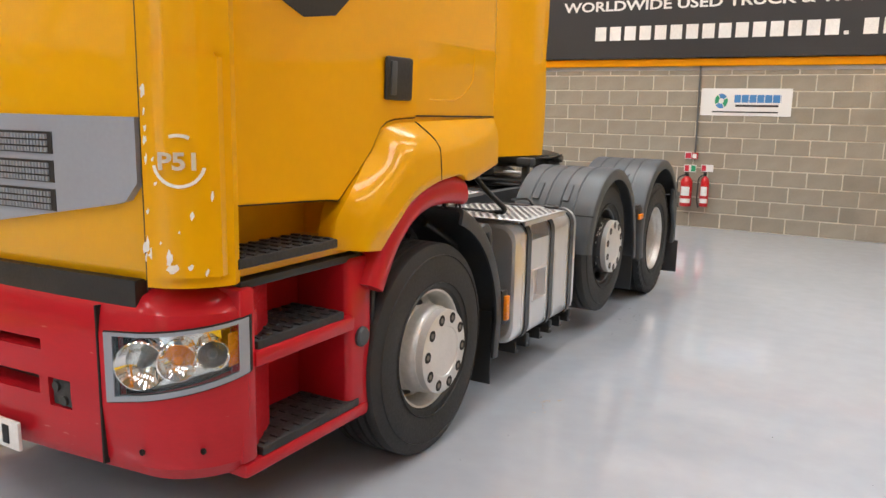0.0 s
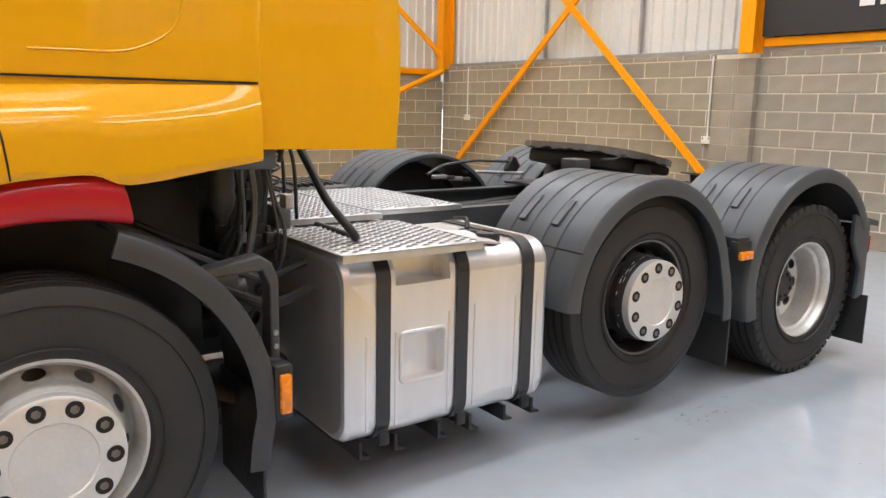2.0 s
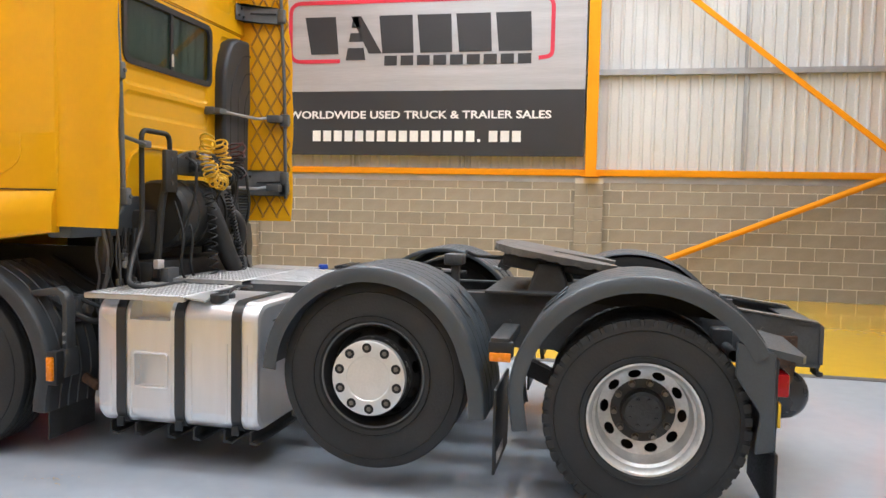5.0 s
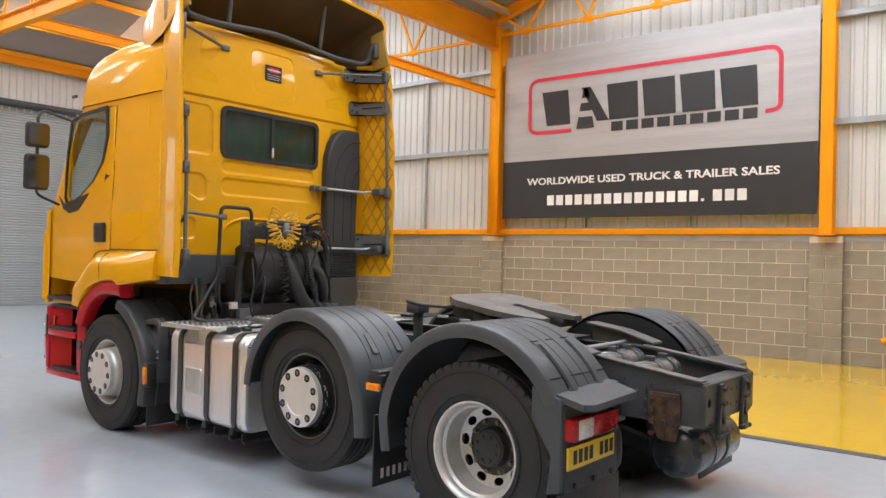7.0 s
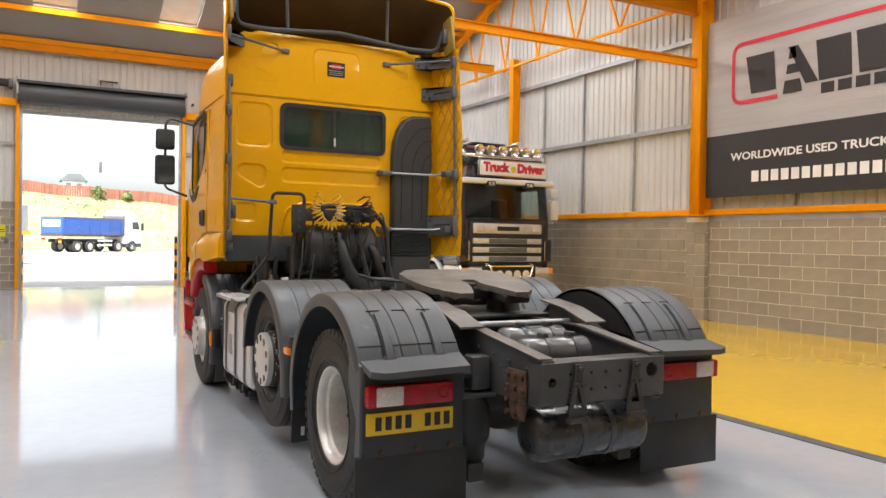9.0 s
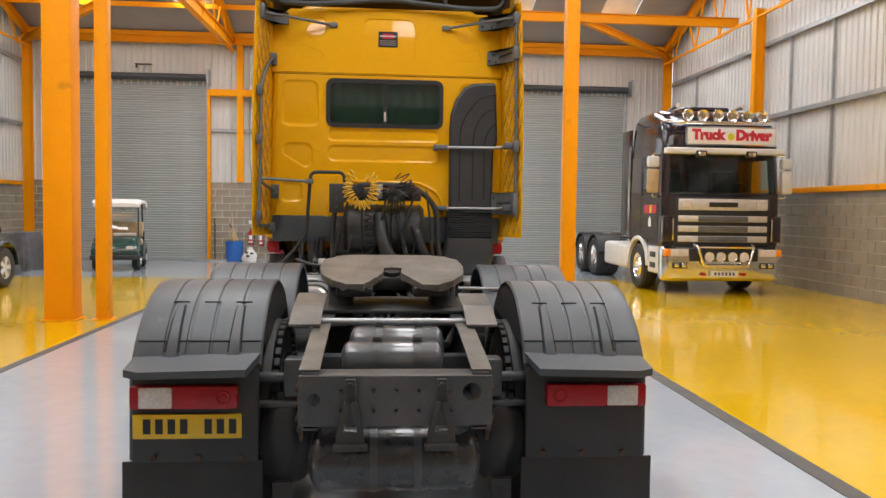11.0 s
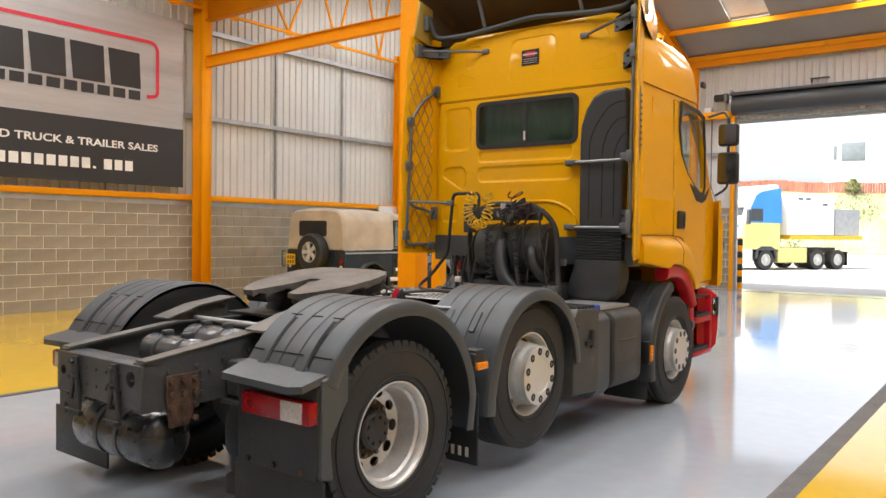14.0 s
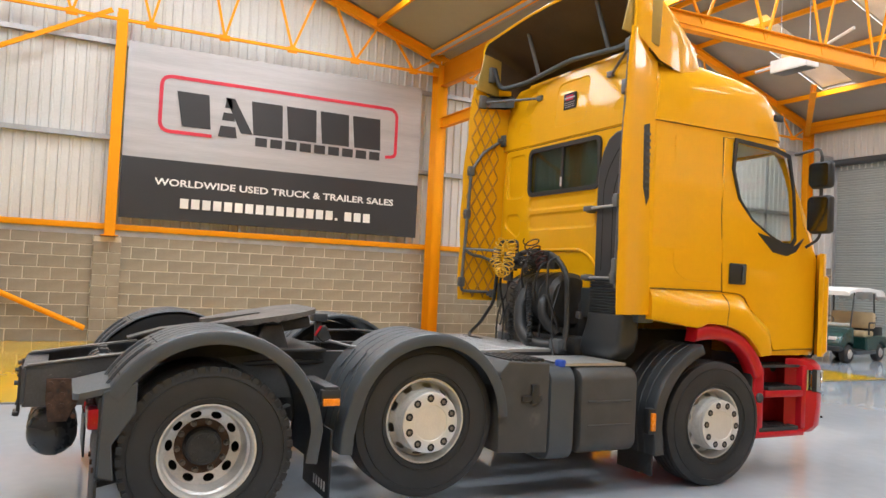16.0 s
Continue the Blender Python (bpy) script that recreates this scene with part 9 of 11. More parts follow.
for k in range(4):
    x = BX - 0.36 + 0.24 * k
    lp = part("bar_lamp", lathe([(0.001, -0.07), (0.07, -0.05), (0.105, 0.0), (0.1, 0.02), (0.08, 0.0), (0.04, -0.03), (0.001, -0.04)], "y", (x, BF + 0.25, 0.80), 22), CHROME, bb, "round chrome driving lamp")
    part("lamp_glass", lathe([(0.001, 0.025), (0.06, 0.02), (0.09, 0.01)], "y", (x, BF + 0.25, 0.80), 18), LENSWHITE, lp)
npl = part("number_plate", bx(-0.28, 0.28, -0.155, -0.14, 0.40, 0.51, 0.004), INKWHITE, BT, "white number plate")
for k in range(6):
    part("plate_bar", bx(-0.22 + 0.076 * k, -0.18 + 0.076 * k, -0.158, -0.154, 0.425, 0.485), INK, npl)
for s in (1, -1):
    part("marker", bx(s * 0.42 - 0.05, s * 0.42 + 0.05, -0.145, -0.12, 0.42, 0.47), LENSRED, BT)
b = tube([swm.to_translation() * 0 + Vector((BX - 0.6 + 0.22 * math.cos(a * math.pi / 10), BF - 0.58 - 0.07 * math.sin(a * math.pi / 10), 2.14 + 0.2 * math.sin(a * math.pi / 10))) for a in range(20)], 0.015, 6, closed=True)
part("steering_wheel", b, BLACK, bcab)
part("cross_member", bx(-0.45, 0.45, 6.9, 7.0, 0.70, 0.98, 0.01), CHASSIS, BT)
part("fifth_wheel", bx(-0.45, 0.45, 5.2, 6.1, 1.05, 1.14, 0.03), GREASE, BT, "greased coupling plate")
part("deck_plate", bx(-0.9, 0.9, 2.3, 3.3, 0.99, 1.02), ALU, BT, "bright deck plate")

# off-roader with a canvas top, facing the front wall
OX, OR = 4.90, -1.04                       # its middle and the back of its tub
OFF = thing("off_roader", (OX, OR - 1.9, 0), "dark blue-black off-roader with beige canvas top and spare wheel", "car")


def ob_(d0, d1, y0, y1, z0, z1, bev=0.0, seg=2):
    return box(OX + d0, OX + d1, OR - y1, OR - y0, z0, z1, bev, seg)


arch_cut = [cyl("x", (0, OR - 0.83, 0.42), 0.50, OX - 2, OX - 0.62, 24), cyl("x", (0, OR - 0.83, 0.42), 0.50, OX + 0.62, OX + 2, 24)]
tub = part("tub", boolean(ob_(-0.90, 0.90, 0.0, 1.52, 0.56, 1.22, 0.03, 3), arch_cut), TEAL, OFF, "dark blue-black rear tub", 30)
part("capping", prism(rrect(OX - 0.91, OX + 0.91, OR - 1.52, OR + 0.01, 0.04), "z", 1.205, 1.235, 0.008, 1), STEEL, OFF, "galvanised capping")
part("door_body", ob_(-0.90, 0.90, 1.53, 2.47, 0.56, 1.24, 0.02), TEAL, OFF, "dark blue-black doors")
acut = [cyl("x", (0, OR - 3.19, 0.42), 0.48, OX - 2, OX - 0.60, 24), cyl("x", (0, OR - 3.19, 0.42), 0.48, OX + 0.60, OX + 2, 24)]
part("front_wings", boolean(ob_(-0.90, 0.90, 2.50, 3.72, 0.60, 1.10, 0.05, 3), acut), TEAL, OFF, "dark blue-black front wings", 30)
part("bonnet", ob_(-0.66, 0.66, 2.48, 3.68, 1.08, 1.22, 0.045, 3), TEAL, OFF, "dark blue-black bonnet")
part("front_grille", ob_(-0.5, 0.5, 3.71, 3.76, 0.68, 1.06, 0.015), BLACK, OFF, "black front grille")
part("front_bumper", ob_(-0.88, 0.88, 3.76, 3.92, 0.48, 0.64, 0.02), BLACK, OFF, "black front bumper")
part("rear_bumper", ob_(-0.82, 0.82, -0.06, 0.05, 0.46, 0.60, 0.02), BLACK, OFF, "black rear crossmember")
part("tail_door", ob_(-0.47, 0.47, -0.02, 0.02, 0.62, 1.2, 0.015), BLACK, OFF, "black rear door panel")
CV = [(-0.89, 1.23), (-0.885, 1.55), (-0.86, 1.82), (-0.80, 2.0), (-0.66, 2.08), (-0.3, 2.115), (0.3, 2.115), (0.66, 2.08), (0.80, 2.0), (0.86, 1.82), (0.885, 1.55), (0.89, 1.23)]
rows = []
for k, (y, dz, sc) in enumerate(((-0.02, -0.06, 0.96), (0.02, -0.01, 0.99), (0.07, 0.0, 1.0), (0.5, -0.025, 1.0), (0.95, 0.0, 1.0), (1.5, -0.02, 1.0), (2.0, -0.05, 0.99), (2.30, -0.09, 0.98))):
    rows.append([(OX + x * sc, OR - y, z + (dz if z > 1.5 else 0)) for x, z in CV])
cvs = loft(rows)
cw = [prism([(OR - 1.60, 1.32), (OR - 1.60, 1.82), (OR - 2.16, 1.80), (OR - 2.30, 1.32)], "x", OX - 2, OX + 2), loft([[(OX + x * 0.93, OR - y, z + (dz - 0.05 if z > 1.5 else 0.02)) for x, z in CV] for y, dz in ((0.06, 0), (2.5, -0.09))])]
cv_ = part("canvas_top", boolean(cvs, cw), CANVAS, OFF, "creased beige canvas top", 45)
part("back_window", prism(rrect(OX - 0.36, OX + 0.50, 1.50, 1.84, 0.05), "y", OR + 0.02, OR + 0.03), BLACK, cv_, "dark window in the canvas")
for s in (1, -1):
    x = OX + s * 0.875
    part("door_window", prism([(OR - 1.58, 1.30), (OR - 1.60, 1.84), (OR - 2.16, 1.82), (OR - 2.32, 1.30)], "x", x - 0.005, x + 0.005), SIDEGLASS, OFF, "door window")
    part("door_frame", prism([(OR - 1.55, 1.25), (OR - 1.57, 1.88), (OR - 2.18, 1.86), (OR - 2.36, 1.25)], "x", x - 0.015, x + 0.02, holes=([(OR - 1.60, 1.30), (OR - 1.62, 1.83), (OR - 2.15, 1.81), (OR - 2.30, 1.30)],)), BLACK, OFF, "black door frame")
    part("belt_strip", prism([(OR - 0.0, 1.13), (OR - 0.0, 1.165), (OR - 2.46, 1.165), (OR - 2.46, 1.13)], "x", OX + s * 0.9, OX + s * 0.915), STEEL, OFF, "bright waist strip")
    part("side_print", prism([(OR - 1.62, 0.72), (OR - 1.62, 0.80), (OR - 2.2, 0.80), (OR - 2.2, 0.72)], "x", OX + s * 0.9, OX + s * 0.904), INKWHITE, OFF, "pale printed stripe")
    part("door_gap", prism(rrect(OR - 2.475, OR - 1.52, 0.60, 1.235, 0.02), "x", OX + s * 0.898, OX + s * 0.903, holes=(rrect(OR - 2.467, OR - 1.53, 0.61, 1.23, 0.02),)), SEAM, OFF)
    part("door_handle", prism(rrect(OR - 1.72, OR - 1.60, 0.98, 1.04, 0.01), "x", OX + s * 0.9, OX + s * 0.93), BLACK, OFF)
    part("sill", box(*sorted((OX + s * 0.80, OX + s * 0.915)), OR - 2.62, OR - 1.36, 0.50, 0.59, 0.01), PEARL, OFF, "white sill")
    part("side_step", box(*sorted((OX + s * 0.82, OX + s * 1.0)), OR - 2.4, OR - 1.45, 0.36, 0.40, 0.012), STEEL, OFF, "grey tubular side step")
    for ya in (0.83, 3.19):
        n = 12
        o_ = [(OR - ya + 0.56 * math.cos(math.pi * k / n), 0.42 + 0.54 * math.sin(math.pi * k / n)) for k in range(n + 1)]
        i_ = [(OR - ya + 0.49 * math.cos(math.pi * k / n), 0.42 + 0.48 * math.sin(math.pi * k / n)) for k in range(n, -1, -1)]
        part("arch_flare", prism(o_ + i_, "x", *sorted((OX + s * 0.88, OX + s * 0.97)), 0.01, 2), TEAL, OFF, "dark wheel arch flare")
        road_wheel(OFF, (OX + s * 0.82, OR - ya, 0.40), 0.40, 0.26, s, RIMS, 0.225, spokes=5)
        part("mud_flap", box(*sorted((OX + s * 0.68, OX + s * 0.95)), OR - ya + 0.50, OR - ya + 0.52, 0.16, 0.58, 0.004), BLACK, OFF, "black mud flap")
    part("tail_lamp", cyl("y", (OX + s * 0.80, 0, 0.98), 0.045, OR, OR + 0.035, 16, 0.01), LENSRED, OFF, "round red tail lamp")
    part("tail_lamp", cyl("y", (OX + s * 0.80, 0, 0.84), 0.045, OR, OR + 0.035, 16, 0.01), LENSWHITE, OFF, "round pale lamp")
    part("wing_mirror", box(*sorted((OX + s * 0.93, OX + s * 1.10)), OR - 2.48, OR - 2.42, 1.30, 1.52, 0.02), BLACK, OFF, "black wing mirror")
    part("tub_corner", box(*sorted((OX + s * 0.60, OX + s * 0.905)), OR - 0.04, OR + 0.012, 0.62, 1.20, 0.006), BLACK, OFF, "black rear corner panel")
    part("white_corner", box(*sorted((OX + s * 0.86, OX + s * 0.912)), OR - 0.30, OR - 0.01, 0.58, 0.70, 0.006), PEARL, OFF, "white corner capping")
part("screen_frame", loft([[(OX + x, OR - y, z) for x, y, z in ((-0.72, 2.46, 1.25), (0.72, 2.46, 1.25), (0.72, 2.42, 1.25), (-0.72, 2.42, 1.25))], [(OX + x, OR - y, z) for x, y, z in ((-0.70, 2.30, 1.90), (0.70, 2.30, 1.90), (0.70, 2.26, 1.90), (-0.70, 2.26, 1.90))]]), DARKGLASS, OFF, "windscreen")
for s in (1, -1):
    part("screen_post", tube([(OX + s * 0.74, OR - 2.45, 1.22), (OX + s * 0.72, OR - 2.28, 1.93)], 0.03, 6), BLACK, OFF, "black windscreen post")
part("raised_intake", tube(bent([(OX - 0.93, OR - 2.75, 1.10), (OX - 0.90, OR - 2.62, 1.25), (OX - 0.86, OR - 2.36, 2.02), (OX - 0.86, OR - 2.5, 2.12)], 0.08), 0.045, 10), BLACK, OFF, "black raised air intake")
part("chassis_rail", merge(ob_(-0.45, -0.33, 0.0, 3.7, 0.42, 0.58), ob_(0.33, 0.45, 0.0, 3.7, 0.42, 0.58)), GRIMY, OFF)
part("axle", merge(cyl("x", (0, OR - 0.83, 0.40), 0.06, OX - 0.75, OX + 0.75, 12), cyl("y", (OX, 0, 0.40), 0.13, OR - 1.0, OR - 0.66, 14)), GRIMY, OFF)
part("axle", cyl("x", (0, OR - 3.19, 0.40), 0.06, OX - 0.75, OX + 0.75, 12), GRIMY, OFF)
# spare wheel on the back: built about its own axle, then turned to face backwards
sp = road_wheel(OFF, (0, 0, 0), 0.40, 0.25, 1, RIMS, 0.225, spokes=5)
for o in [sp] + list(sp.children):
    for v in o.data.vertices:
        w = v.co + ORIGIN[OFF.name]
        v.co = Vector((OX - 0.10 - w.y, OR + 0.17 + w.x, 1.16 + w.z)) - ORIGIN[OFF.name]
    o.data.update()
part("plate_holder", box(OX + 0.62, OX + 0.92, OR + 0.03, OR + 0.045, 0.86, 1.10, 0.004), PLATEY, OFF, "yellow rear number plate")
for k in range(3):
    for j in range(2):
        part("plate_bar", box(OX + 0.66 + 0.08 * k, OX + 0.70 + 0.08 * k, OR + 0.045, OR + 0.048, 0.89 + 0.1 * j, 0.96 + 0.1 * j), INK, OFF)
part("ladder", tube(bent([(OX + 0.93, OR + 0.05, 1.16), (OX + 1.0, OR + 0.08, 1.16), (OX + 1.0, OR + 0.08, 0.82), (OX + 0.93, OR + 0.05, 0.82)], 0.03), 0.012, 6), BLACK, OFF, "black lamp guard")
part("tow_hitch", merge(ob_(-0.08, 0.08, -0.16, 0.0, 0.40, 0.52, 0.01), cyl("z", (OX, OR + 0.16, 0), 0.025, 0.44, 0.58, 12, 0.008)), GRIMY, OFF)

# golf cart, facing the rear wall
GX, GY = 3.50, -8.80
CART = thing("golf_cart", (GX, GY - 0.85, 0), "dark green golf cart with white canopy and beige seat", "golf cart")


def gb(d0, d1, y0, y1, z0, z1, bev=0.0, seg=2):
    return box(GX + d0, GX + d1, GY - y1, GY - y0, z0, z1, bev, seg)


cowl = [(GY + 0.52, 0.42), (GY + 0.50, 0.56), (GY + 0.30, 0.70), (GY - 0.10, 0.86), (GY - 0.24, 0.88), (GY - 0.26, 0.30), (GY + 0.35, 0.32)]
wc = [cyl("x", (0, GY, 0.22), 0.30, GX - 2, GX - 0.32, 20), cyl("x", (0, GY, 0.22), 0.30, GX + 0.32, GX + 2, 20)]
part("front_cowl", boolean(prism(cowl, "x", GX - 0.56, GX + 0.56, 0.05, 3), wc), CARTGREEN, CART, "dark green front cowl", 30)
part("front_bumper", gb(-0.58, 0.58, -0.56, -0.36, 0.30, 0.42, 0.03), BLACK, CART, "black front bumper")
part("floor_pan", gb(-0.56, 0.56, 0.22, 0.98, 0.26, 0.31, 0.01), BLACK, CART, "black floor pan")
wc = [cyl("x", (0, GY - 1.72, 0.22), 0.30, GX - 2, GX - 0.32, 20), cyl("x", (0, GY - 1.72, 0.22), 0.30, GX + 0.32, GX + 2, 20)]
part("rear_body", boolean(prism([(GY - 0.92, 0.27), (GY - 0.86, 0.62), (GY - 1.60, 0.66), (GY - 2.10, 0.62), (GY - 2.16, 0.36), (GY - 1.9, 0.30)], "x", GX - 0.58, GX + 0.58, 0.04, 3), wc), CARTGREEN, CART, "dark green rear body", 30)
for s in (1, -1):
    part("rocker", gb(*sorted((s * 0.52, s * 0.60)), 0.30, 1.42, 0.20, 0.29, 0.02), PLASTIC, CART, "grey sill")
    for yy in (0.0, 1.72):
        road_wheel(CART, (GX + s * 0.48, GY - yy, 0.225), 0.225, 0.19, s, CAPS, 0.125, dish=-0.01, seg=24)
    part("roof_post", tube(bent([(GX + s * 0.52, GY - 0.10, 0.84), (GX + s * 0.50, GY - 0.32, 1.72)], 0.05), 0.018, 8), BLACK, CART, "black roof post")
    part("roof_post", tube([(GX + s * 0.52, GY - 1.48, 0.66), (GX + s * 0.50, GY - 1.42, 1.72)], 0.022, 8), BLACK, CART, "black roof post")
    part("arm_rest", tube(bent([(GX + s * 0.56, GY - 1.36, 0.98), (GX + s * 0.58, GY - 1.0, 0.98), (GX + s * 0.58, GY - 1.0, 0.68)], 0.06), 0.02, 8), BLACK, CART)
    part("head_lamp", gb(s * 0.36 - 0.09, s * 0.36 + 0.09, -0.50, -0.40, 0.56, 0.64, 0.02), LENSWHITE, CART, "pale head lamp")
part("seat", gb(-0.54, 0.54, 0.84, 1.38, 0.62, 0.77, 0.05, 3), SEATBEIGE, CART, "beige vinyl seat")
part("backrest", gb(-0.54, 0.54, 1.34, 1.50, 0.82, 1.24, 0.06, 3), SEATBEIGE, CART, "beige vinyl backrest")
part("windscreen", loft([[(GX + x, GY - y, z) for x, y, z in ((-0.52, 0.12, 0.88), (0.52, 0.12, 0.88), (0.52, 0.13, 0.88), (-0.52, 0.13, 0.88))], [(GX + x, GY - y, z) for x, y, z in ((-0.50, 0.32, 1.70), (0.50, 0.32, 1.70), (0.50, 0.33, 1.70), (-0.50, 0.33, 1.70))]]), CLEAR, CART, "clear folding windscreen")
rows = []
for y, z, hw in ((-0.06, 1.74, 0.54), (0.0, 1.80, 0.58), (0.4, 1.85, 0.60), (1.2, 1.85, 0.60), (1.66, 1.82, 0.59)):
    rows.append([(GX - hw, GY - y, z - 0.10), (GX - hw, GY - y, z - 0.03), (GX - hw * 0.8, GY - y, z), (GX + hw * 0.8, GY - y, z), (GX + hw, GY - y, z - 0.03), (GX + hw, GY - y, z - 0.10)])
can = part("canopy", loft(rows), CARTWHITE, CART, "white moulded canopy")
rows = []
for k in range(25):
    u = -0.6 + 1.2 * k / 24
    dip = 0.05 * abs(math.sin(k * math.pi / 4))
    rows.append([(GX + u, GY - 1.62, 1.82), (GX + u, GY - 1.80, 1.74), (GX + u, GY - 1.96 - dip * 0.4, 1.52 + dip), (GX + u, GY - 1.94 - dip * 0.4, 1.52 + dip), (GX + u, GY - 1.78, 1.71), (GX + u, GY - 1.62, 1.78)])
part("canopy_valance", loft(rows), CARTWHITE, can, "scalloped white cloth valance")
for s in (1, -1):
    rows = []
    for k in range(21):
        y = 1.3 + 0.5 * k / 20
        dip = 0.04 * abs(math.sin(k * math.pi / 5))
        rows.append([(GX + s * 0.600, GY - y, 1.75), (GX + s * 0.604, GY - y, 1.75), (GX + s * 0.612, GY - y, 1.62 + dip), (GX + s * 0.608, GY - y, 1.62 + dip)])
    part("side_valance", loft(rows), CARTWHITE, can)
b = tube([(GX + 0.25 + 0.17 * math.cos(a * math.pi / 10), GY - 0.52 - 0.09 * math.sin(a * math.pi / 10), 0.98 + 0.14 * math.sin(a * math.pi / 10)) for a in range(20)], 0.013, 6, closed=True)
merge(b, tube([(GX + 0.25, GY - 0.2, 0.80), (GX + 0.25, GY - 0.52, 0.98)], 0.02, 8))
part("steering_wheel", b, BLACK, CART, "black steering wheel")
part("dash_papers", gb(-0.45, 0.10, 0.16, 0.30, 0.88, 0.96, 0.02), PEARL, CART, "white papers on the dash")
part("bag_well", gb(-0.45, 0.45, 1.70, 2.12, 0.62, 0.86, 0.03), BLACK, CART, "black bag well")
part("rear_handle", tube(bent([(GX - 0.45, GY - 1.5, 1.08), (GX - 0.45, GY - 1.75, 1.1), (GX + 0.45, GY - 1.75, 1.1), (GX + 0.45, GY - 1.5, 1.08)], 0.05), 0.018, 8), BLACK, CART)
CART.rotation_euler = (0, 0, radians(12))

# clutter by the wall beyond the off-roader
def draped(name, x0, x1, y0, y1, h, label, category):
    """A sheet drawn over something square: soft folds at the foot."""
    rows = []
    n = 40
    for k in range(6):
        t = k / 5
        ring = []
        for i in range(n):
            a = 2 * math.pi * i / n
            cx, cy = (x0 + x1) / 2, (y0 + y1) / 2
            e = 0.25
            ux, uy = math.copysign(abs(math.cos(a)) ** e, math.cos(a)), math.copysign(abs(math.sin(a)) ** e, math.sin(a))
            k2 = (1 + 0.10 * (1 - t)) * (1 + 0.05 * (1 - t) * math.sin(7 * a + 1) + 0.03 * (1 - t) * math.sin(13 * a)) * (0.93 if k == 5 else 1)
            ring.append((cx + (x1 - x0) / 2 * ux * k2, cy + (y1 - y0) / 2 * uy * k2, h * t * (1 if k < 5 else 1.02)))
        rows.append(ring)
    return solid(name, loft(rows), COVER, label, category, sharp=60)


draped("covered_bench", 5.1, 6.6, -7.3, -6.5, 0.72, "workbench under a dark grey dust sheet", "bench")
draped("covered_machine", 5.3, 6.8, -9.3, -8.2, 0.95, "machine under a dark grey dust sheet", "machine")
for k, (x, y, z, w, d, h) in enumerate(((5.55, -6.9, 0.735, 0.5, 0.4, 0.12), (6.1, -6.85, 0.735, 0.42, 0.36, 0.25))):
    cb = thing("carton", (x, y, z), "orange-brown cardboard carton on the covered bench", "box", "cartons")
    part("box_body", box(x - w / 2, x + w / 2, y - d / 2, y + d / 2, z, z + h, 0.006), CARTON, cb)
    part("tape", box(x - w / 2 - 0.002, x + w / 2 + 0.002, y - 0.025, y + 0.025, z + h - 0.06, z + h + 0.002), SEATBEIGE, cb, "strip of brown tape")
for k, (x, y, r, h, mt, lab) in enumerate(((5.3, -6.85, 0.06, 0.22, PEARL, "white plastic container on the covered bench"), (5.42, -6.7, 0.045, 0.30, GREYPIPE, "dark grey bottle on the covered bench"), (5.5, -6.62, 0.04, 0.30, STEEL, "pale bottle standing among cartons"))):
    z = 0.74 if k == 0 else 0.74
    bt = thing("bottle", (x, y, z), lab, "bottle", "bottles on the bench")
    part("bottle_body", lathe([(0.001, z), (r, z), (r, z + h * 0.7), (r * 0.45, z + h * 0.85), (r * 0.45, z + h), (0.001, z + h)], "z", (x, y, 0), 16), mt, bt)
    part("cap", cyl("z", (x, y, 0), r * 0.5, z + h, z + h + 0.025, 12, 0.004), BLACK, bt)
nb = thing("notice_board", (XL - 0.14, -6.4, 1.1), "pale board with papers fixed to the block wall", "board")
part("board_panel", box(XL - 0.16, XL - 0.105, -7.0, -5.7, 1.1, 2.35, 0.006), PEARL, nb)
for y0, z0, w, h in ((-6.9, 1.75, 0.4, 0.35), (-6.35, 1.6, 0.35, 0.5), (-5.95, 1.3, 0.2, 0.6)):
    part("notice", box(XL - 0.165, XL - 0.158, y0, y0 + w, z0, z0 + h), INKGREY if w > 0.38 else SIGNW, nb)

# ---- the front wall's piers ----
bin_ = thing("blue_bin", (1.05, -12.72, 0), "scuffed blue plastic drum used as a bin", "bin")
part("drum", lathe([(0.001, 0.0), (0.24, 0.0), (0.255, 0.03), (0.262, 0.2), (0.268, 0.24), (0.262, 0.28), (0.268, 0.52), (0.278, 0.56), (0.268, 0.62), (0.25, 0.62), (0.245, 0.05), (0.001, 0.04)], "z", (1.05, -12.72, 0), 32), BLUEPLAST, bin_)
br = thing("broom", (1.1, -12.75, 0.05), "wooden broom standing head up in the blue drum", "broom")
part("handle", tube([(1.02, -12.66, 0.05), (1.16, -12.92, 1.52)], 0.014, 8), WOOD, br)
part("head", prism([(0.94, 0.62), (1.2, 0.66), (1.12, 0.98), (1.07, 1.0)], "y", -12.87, -12.82, 0.01, 1), WOOD, br, "broad pale brush head")
part("grip", tube(bent([(1.14, -12.84, 1.05), (1.22, -12.86, 1.10), (1.20, -12.88, 1.16)], 0.03), 0.018, 8), BLACK, br)
random.seed(12)
rows = []
for k in range(8):
    t = k / 7
    rr = (0.20, 0.235, 0.24, 0.22, 0.18, 0.12, 0.09, 0.10)[k]
    rows.append([(0.56 + 0.02 * math.sin(k) + rr * (1 + 0.10 * math.sin(5 * a + k) + random.uniform(-0.05, 0.05)) * math.cos(a), -12.62 + rr * 0.8 * (1 + 0.08 * math.sin(4 * a + 2 * k)) * math.sin(a), 0.44 * t) for a in [2 * math.pi * i / 20 for i in range(20)]])
bag = solid("sack", loft(rows), SACK, "crumpled white plastic sack with dark print", "sack", sharp=60)
